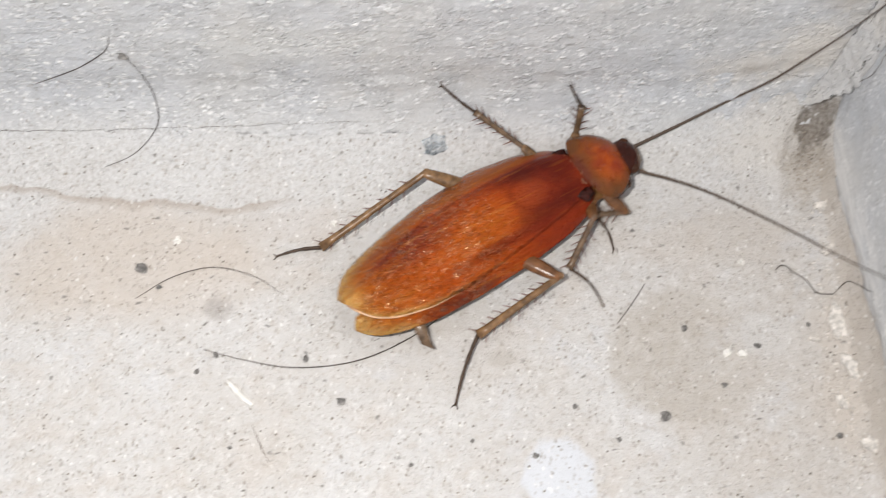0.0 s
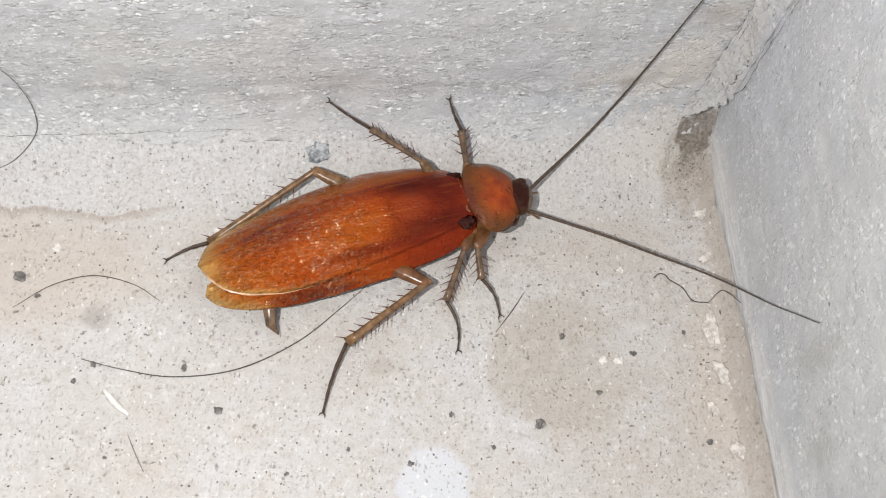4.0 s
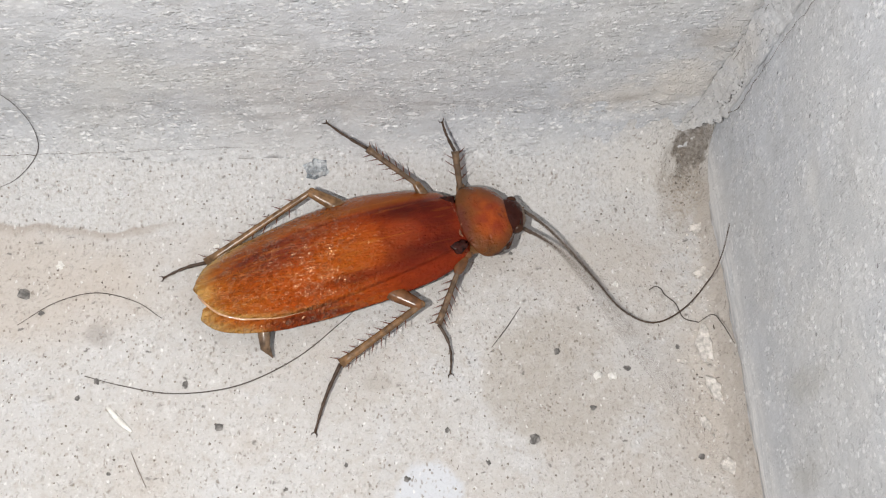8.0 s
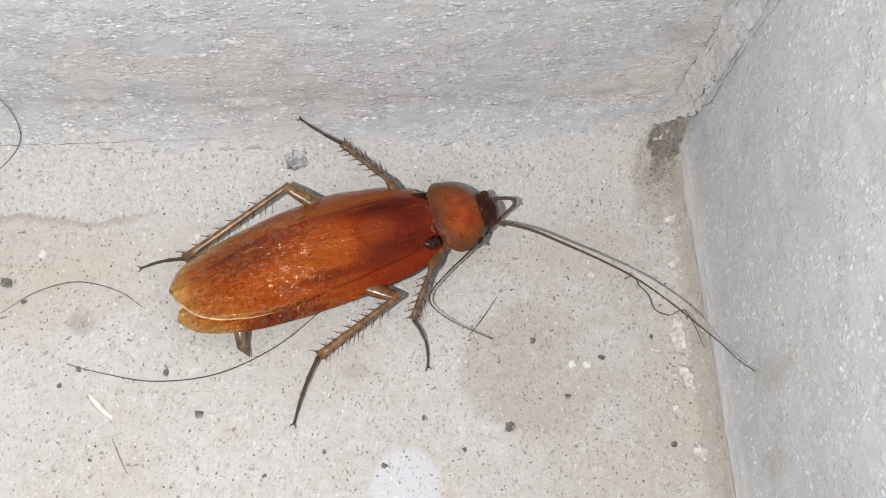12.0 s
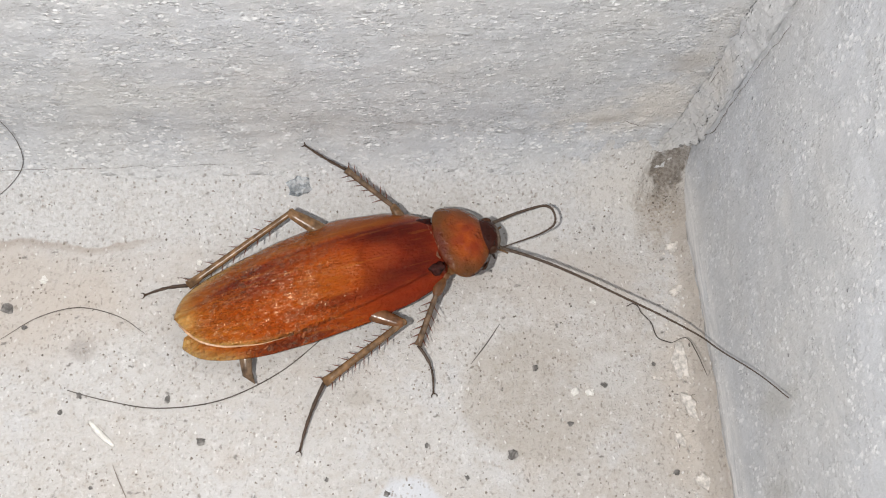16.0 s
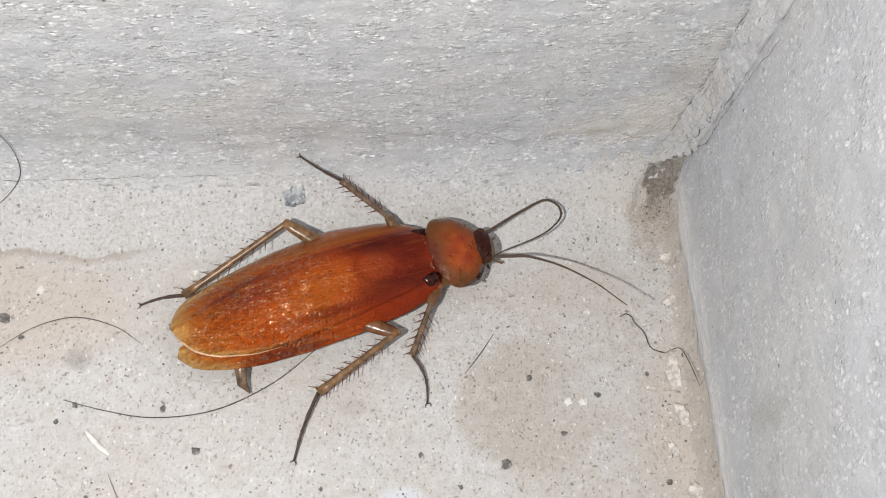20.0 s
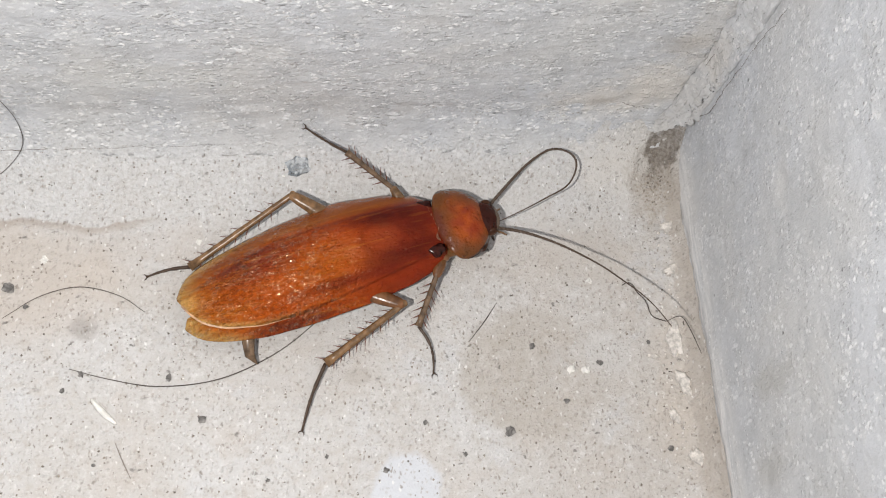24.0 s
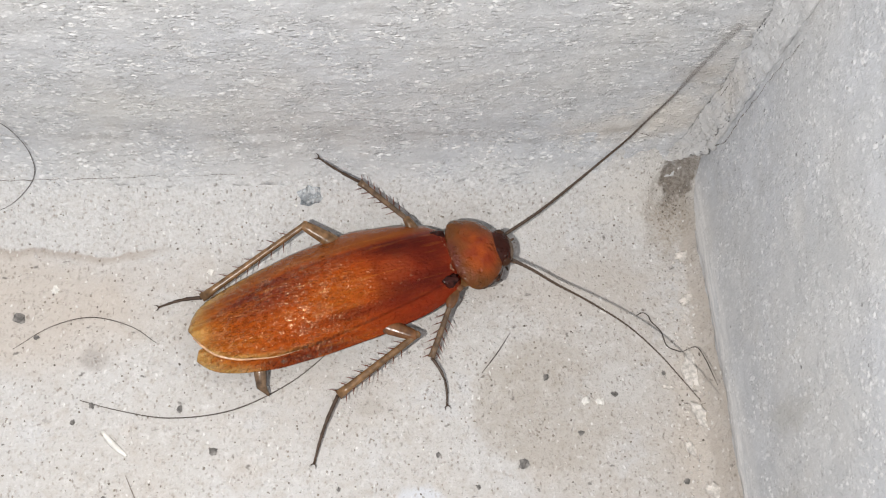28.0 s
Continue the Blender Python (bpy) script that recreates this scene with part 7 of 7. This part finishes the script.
        (10.8, 8.4, -3.6, 2.7, 10.4, -5.9, 3.2, 12.3, -8.3, 3.8, 13.7, -11, 4.3, 14.8, -13.8, 4.8, 15.8, -16.7, 5.4, 16.8, -19.6, 6, 17.9, -22.5, 6.6, 18.3, -24.7, 8.2),
        (10.9, 8.4, -3.9, 2.8, 10.6, -6.4, 3.3, 12.5, -9.1, 3.9, 14.2, -11.9, 4.5, 15.7, -14.9, 5, 17.2, -17.9, 5.7, 18.6, -20.9, 6.3, 18.6, -23, 8.5, 18.2, -24.8, 11.3),
        (11, 8, -4.1, 2.7, 9.7, -6.9, 3.3, 11.4, -9.8, 3.9, 12.9, -12.7, 4.4, 14.5, -15.6, 5, 16.2, -18.4, 5.7, 18, -21.2, 6.3, 18.6, -23.2, 8.3, 18.2, -24.6, 11.3),
        (11.5, 8.4, -3.4, 2.8, 10.2, -6.1, 3.3, 12, -8.9, 3.9, 13.7, -11.8, 4.4, 15.2, -14.8, 5, 16.6, -17.7, 5.6, 17.9, -20.7, 6.2, 18.4, -23.2, 8, 18, -24.8, 10.9),
        (13.5, 10.1, -2.3, 2.9, 13.9, -3.5, 3.5, 17.5, -4.9, 4.2, 21.1, -6.6, 4.9, 22.1, -8.4, 7.6, 21.6, -10.1, 11.2, 21.1, -11.7, 14.8, 20.6, -13.4, 18.4, 20.2, -15.1, 22),
        (13.8, 9.1, -3.6, 2.9, 12.9, -4.7, 3.5, 16.5, -6.2, 4.2, 20, -8.1, 4.9, 21.6, -10, 7, 21.1, -11.7, 10.6, 20.7, -13.4, 14.2, 20.2, -15.1, 17.8, 19.7, -16.8, 21.4),
        (14, 9.6, -3.5, 2.9, 12.7, -5.8, 3.5, 15.8, -8.3, 4.2, 18.8, -10.9, 4.9, 20.7, -13.4, 6.6, 20.2, -15.1, 10.1, 19.7, -16.9, 13.7, 19.1, -18.7, 17.2, 18.6, -20.5, 20.8),
        (14.5, 9.1, -4.1, 2.8, 11.9, -6.9, 3.5, 14.5, -9.8, 4.2, 17.1, -12.8, 4.8, 19.4, -16, 5.5, 19.3, -18.1, 8.6, 18.7, -20, 12.1, 18.2, -21.9, 15.6, 17.7, -23.6, 18.8),
        (15, 9.1, -3.7, 2.8, 11.6, -6.3, 3.5, 13.9, -9.2, 4.1, 16.2, -12.1, 4.8, 18.4, -15, 5.5, 19.5, -17.5, 7.2, 19, -19.3, 10.5, 18.5, -21, 13.7, 17.9, -23, 16.8),
        (16, 9.3, -3.9, 2.8, 12, -6.7, 3.5, 14.6, -9.7, 4.2, 17.2, -12.7, 4.9, 19.6, -15.8, 5.6, 19.4, -17.8, 8.8, 18.9, -19.6, 12.3, 18.3, -21.5, 15.8, 17.7, -23.6, 19.2),
        (17, 8.7, -3.6, 2.8, 11, -6, 3.4, 13.2, -8.5, 4, 15.1, -11.3, 4.6, 16.8, -14.1, 5.2, 18.6, -16.9, 5.8, 19, -19.2, 7.8, 18.4, -21.2, 10.4, 17.8, -23.3, 13),
        (18, 9.6, -3, 2.9, 12.8, -4.7, 3.6, 15.9, -6.7, 4.3, 18.6, -9.1, 5, 21.1, -11.6, 5.9, 20.7, -13.3, 9.2, 20.2, -15, 12.5, 19.6, -16.9, 15.6, 19.1, -18.8, 18.8),
        (19, 8.3, -2.2, 2.7, 10.2, -3.2, 3.2, 12, -4.4, 3.8, 13.7, -5.8, 4.3, 15.3, -7.3, 4.8, 16.7, -8.9, 5.4, 18.1, -10.6, 5.9, 19.2, -12.5, 6.5, 19.9, -14.5, 7),
        (20, 7.5, -2, 3.1, 8.7, -2.7, 4, 9.7, -3.7, 4.8, 10.6, -4.8, 5.7, 11.4, -6, 6.5, 12, -7.2, 7.4, 12.6, -8.5, 8.3, 13.1, -9.9, 9.1, 13.5, -11.2, 10),
        (21, 8.8, -2.2, 3.2, 11.3, -3.3, 4.1, 13.5, -4.8, 5.1, 15.6, -6.5, 6.1, 17.7, -8.2, 7.1, 19.6, -10.1, 8.1, 21, -12.2, 9.3, 20.6, -13.7, 11.8, 20.1, -15.1, 14.2),
        (21.5, 8.6, -3.7, 3.1, 10.9, -6.2, 4, 12.9, -8.9, 5, 14.6, -11.8, 6, 16, -14.8, 6.9, 17.3, -17.8, 7.9, 18.5, -20.8, 9.2, 18, -22.5, 12.2, 17.6, -24.2, 15.2),
        (23.5, 7.7, -2.5, 3, 9.1, -3.7, 3.9, 10.5, -5, 4.8, 11.6, -6.5, 5.6, 12.5, -8.1, 6.5, 13.4, -9.7, 7.4, 14.2, -11.4, 8.2, 14.7, -13.1, 9.1, 15.2, -14.9, 10),
        (24, 7.9, -2.5, 3.1, 9.3, -3.9, 3.9, 10.5, -5.4, 4.8, 11.6, -7, 5.6, 12.6, -8.7, 6.5, 13.4, -10.5, 7.4, 14.2, -12.3, 8.2, 14.7, -14.2, 9.1, 14.9, -16.2, 10),
        (24.5, 9.8, -2.8, 3.3, 13.1, -4.8, 4.4, 15.9, -7.5, 5.5, 18.4, -10.4, 6.6, 20.4, -13.4, 7.9, 19.9, -15.3, 11.4, 19.4, -17.1, 14.9, 18.9, -18.9, 18.4, 18.4, -20.8, 21.9),
        (24.7, 8.4, -2.5, 3.1, 10.4, -3.6, 4, 12.4, -5, 4.9, 14.3, -6.5, 5.8, 16, -8.1, 6.7, 17.5, -9.9, 7.6, 18.7, -11.9, 8.5, 19.9, -14, 9.4, 19.9, -15.4, 11.4),
        (25, 7.7, -2.2, 3.1, 9, -3.2, 3.9, 10.1, -4.4, 4.8, 11.1, -5.7, 5.7, 12, -7.1, 6.5, 12.8, -8.6, 7.4, 13.5, -10.1, 8.3, 13.9, -11.6, 9.1, 14.3, -13.3, 10),
        (25.3, 6.8, -0.5, 3.1, 9, -2.1, 4, 11.2, -3.8, 4.9, 13.2, -5.6, 5.8, 15.2, -7.5, 6.7, 17, -9.6, 7.6, 18.6, -11.8, 8.6, 20, -14, 9.5, 19.9, -15.5, 11.9),
        (25.5, 7.5, -2.5, 3, 8.6, -3.8, 3.9, 9.8, -5, 4.7, 10.8, -6.3, 5.6, 11.8, -7.7, 6.4, 12.8, -9, 7.3, 13.7, -10.5, 8.2, 14.5, -12, 9.1, 15.2, -13.5, 10),
        (26, 7.4, -2.6, 3.1, 8.4, -3.9, 3.9, 9.2, -5.3, 4.8, 9.9, -6.8, 5.6, 10.6, -8.3, 6.5, 11.1, -9.9, 7.4, 11.6, -11.5, 8.2, 11.8, -13.1, 9.1, 12, -14.7, 10),
        (26.4, 7.2, -2.3, 3.1, 8, -3.3, 3.9, 8.8, -4.3, 4.8, 9.5, -5.5, 5.7, 10, -6.7, 6.6, 10.5, -7.9, 7.4, 10.8, -9.2, 8.3, 10.9, -10.5, 9.2, 10.9, -11.9, 10),
        (26.6, 7.2, -2.5, 3.1, 8, -3.8, 3.9, 8.7, -5.2, 4.8, 9.2, -6.6, 5.7, 9.6, -8.1, 6.5, 9.9, -9.6, 7.4, 10.2, -11, 8.3, 10.3, -12.5, 9.1, 10.2, -14.1, 10),
        (27, 7.5, -2.1, 3.1, 8.5, -3, 3.9, 9.4, -4.1, 4.8, 10.2, -5.3, 5.7, 10.8, -6.6, 6.5, 11.4, -7.9, 7.4, 12, -9.2, 8.2, 12.5, -10.5, 9.1, 12.9, -11.8, 10),
        (27.4, 7.6, -2.9, 3, 8.8, -4.6, 3.8, 10, -6.2, 4.7, 11.2, -8, 5.5, 12.2, -9.7, 6.4, 13.2, -11.5, 7.3, 14.2, -13.3, 8.2, 15.2, -15.1, 9.1, 16.1, -16.9, 10),
        (27.7, 7.6, -2.7, 3, 9, -4, 3.9, 10.2, -5.4, 4.7, 11.3, -6.9, 5.6, 12.2, -8.6, 6.5, 13, -10.3, 7.3, 13.7, -12.1, 8.2, 14.3, -13.8, 9.1, 15, -15.5, 10),
        (28, 7.5, -3.2, 3, 8.7, -5.2, 3.8, 10, -7.1, 4.7, 11.2, -9, 5.5, 12.3, -11, 6.4, 13.1, -13.1, 7.3, 13.7, -15.3, 8.2, 14.1, -17.5, 9.1, 14.5, -19.7, 10),
    ])


motions()
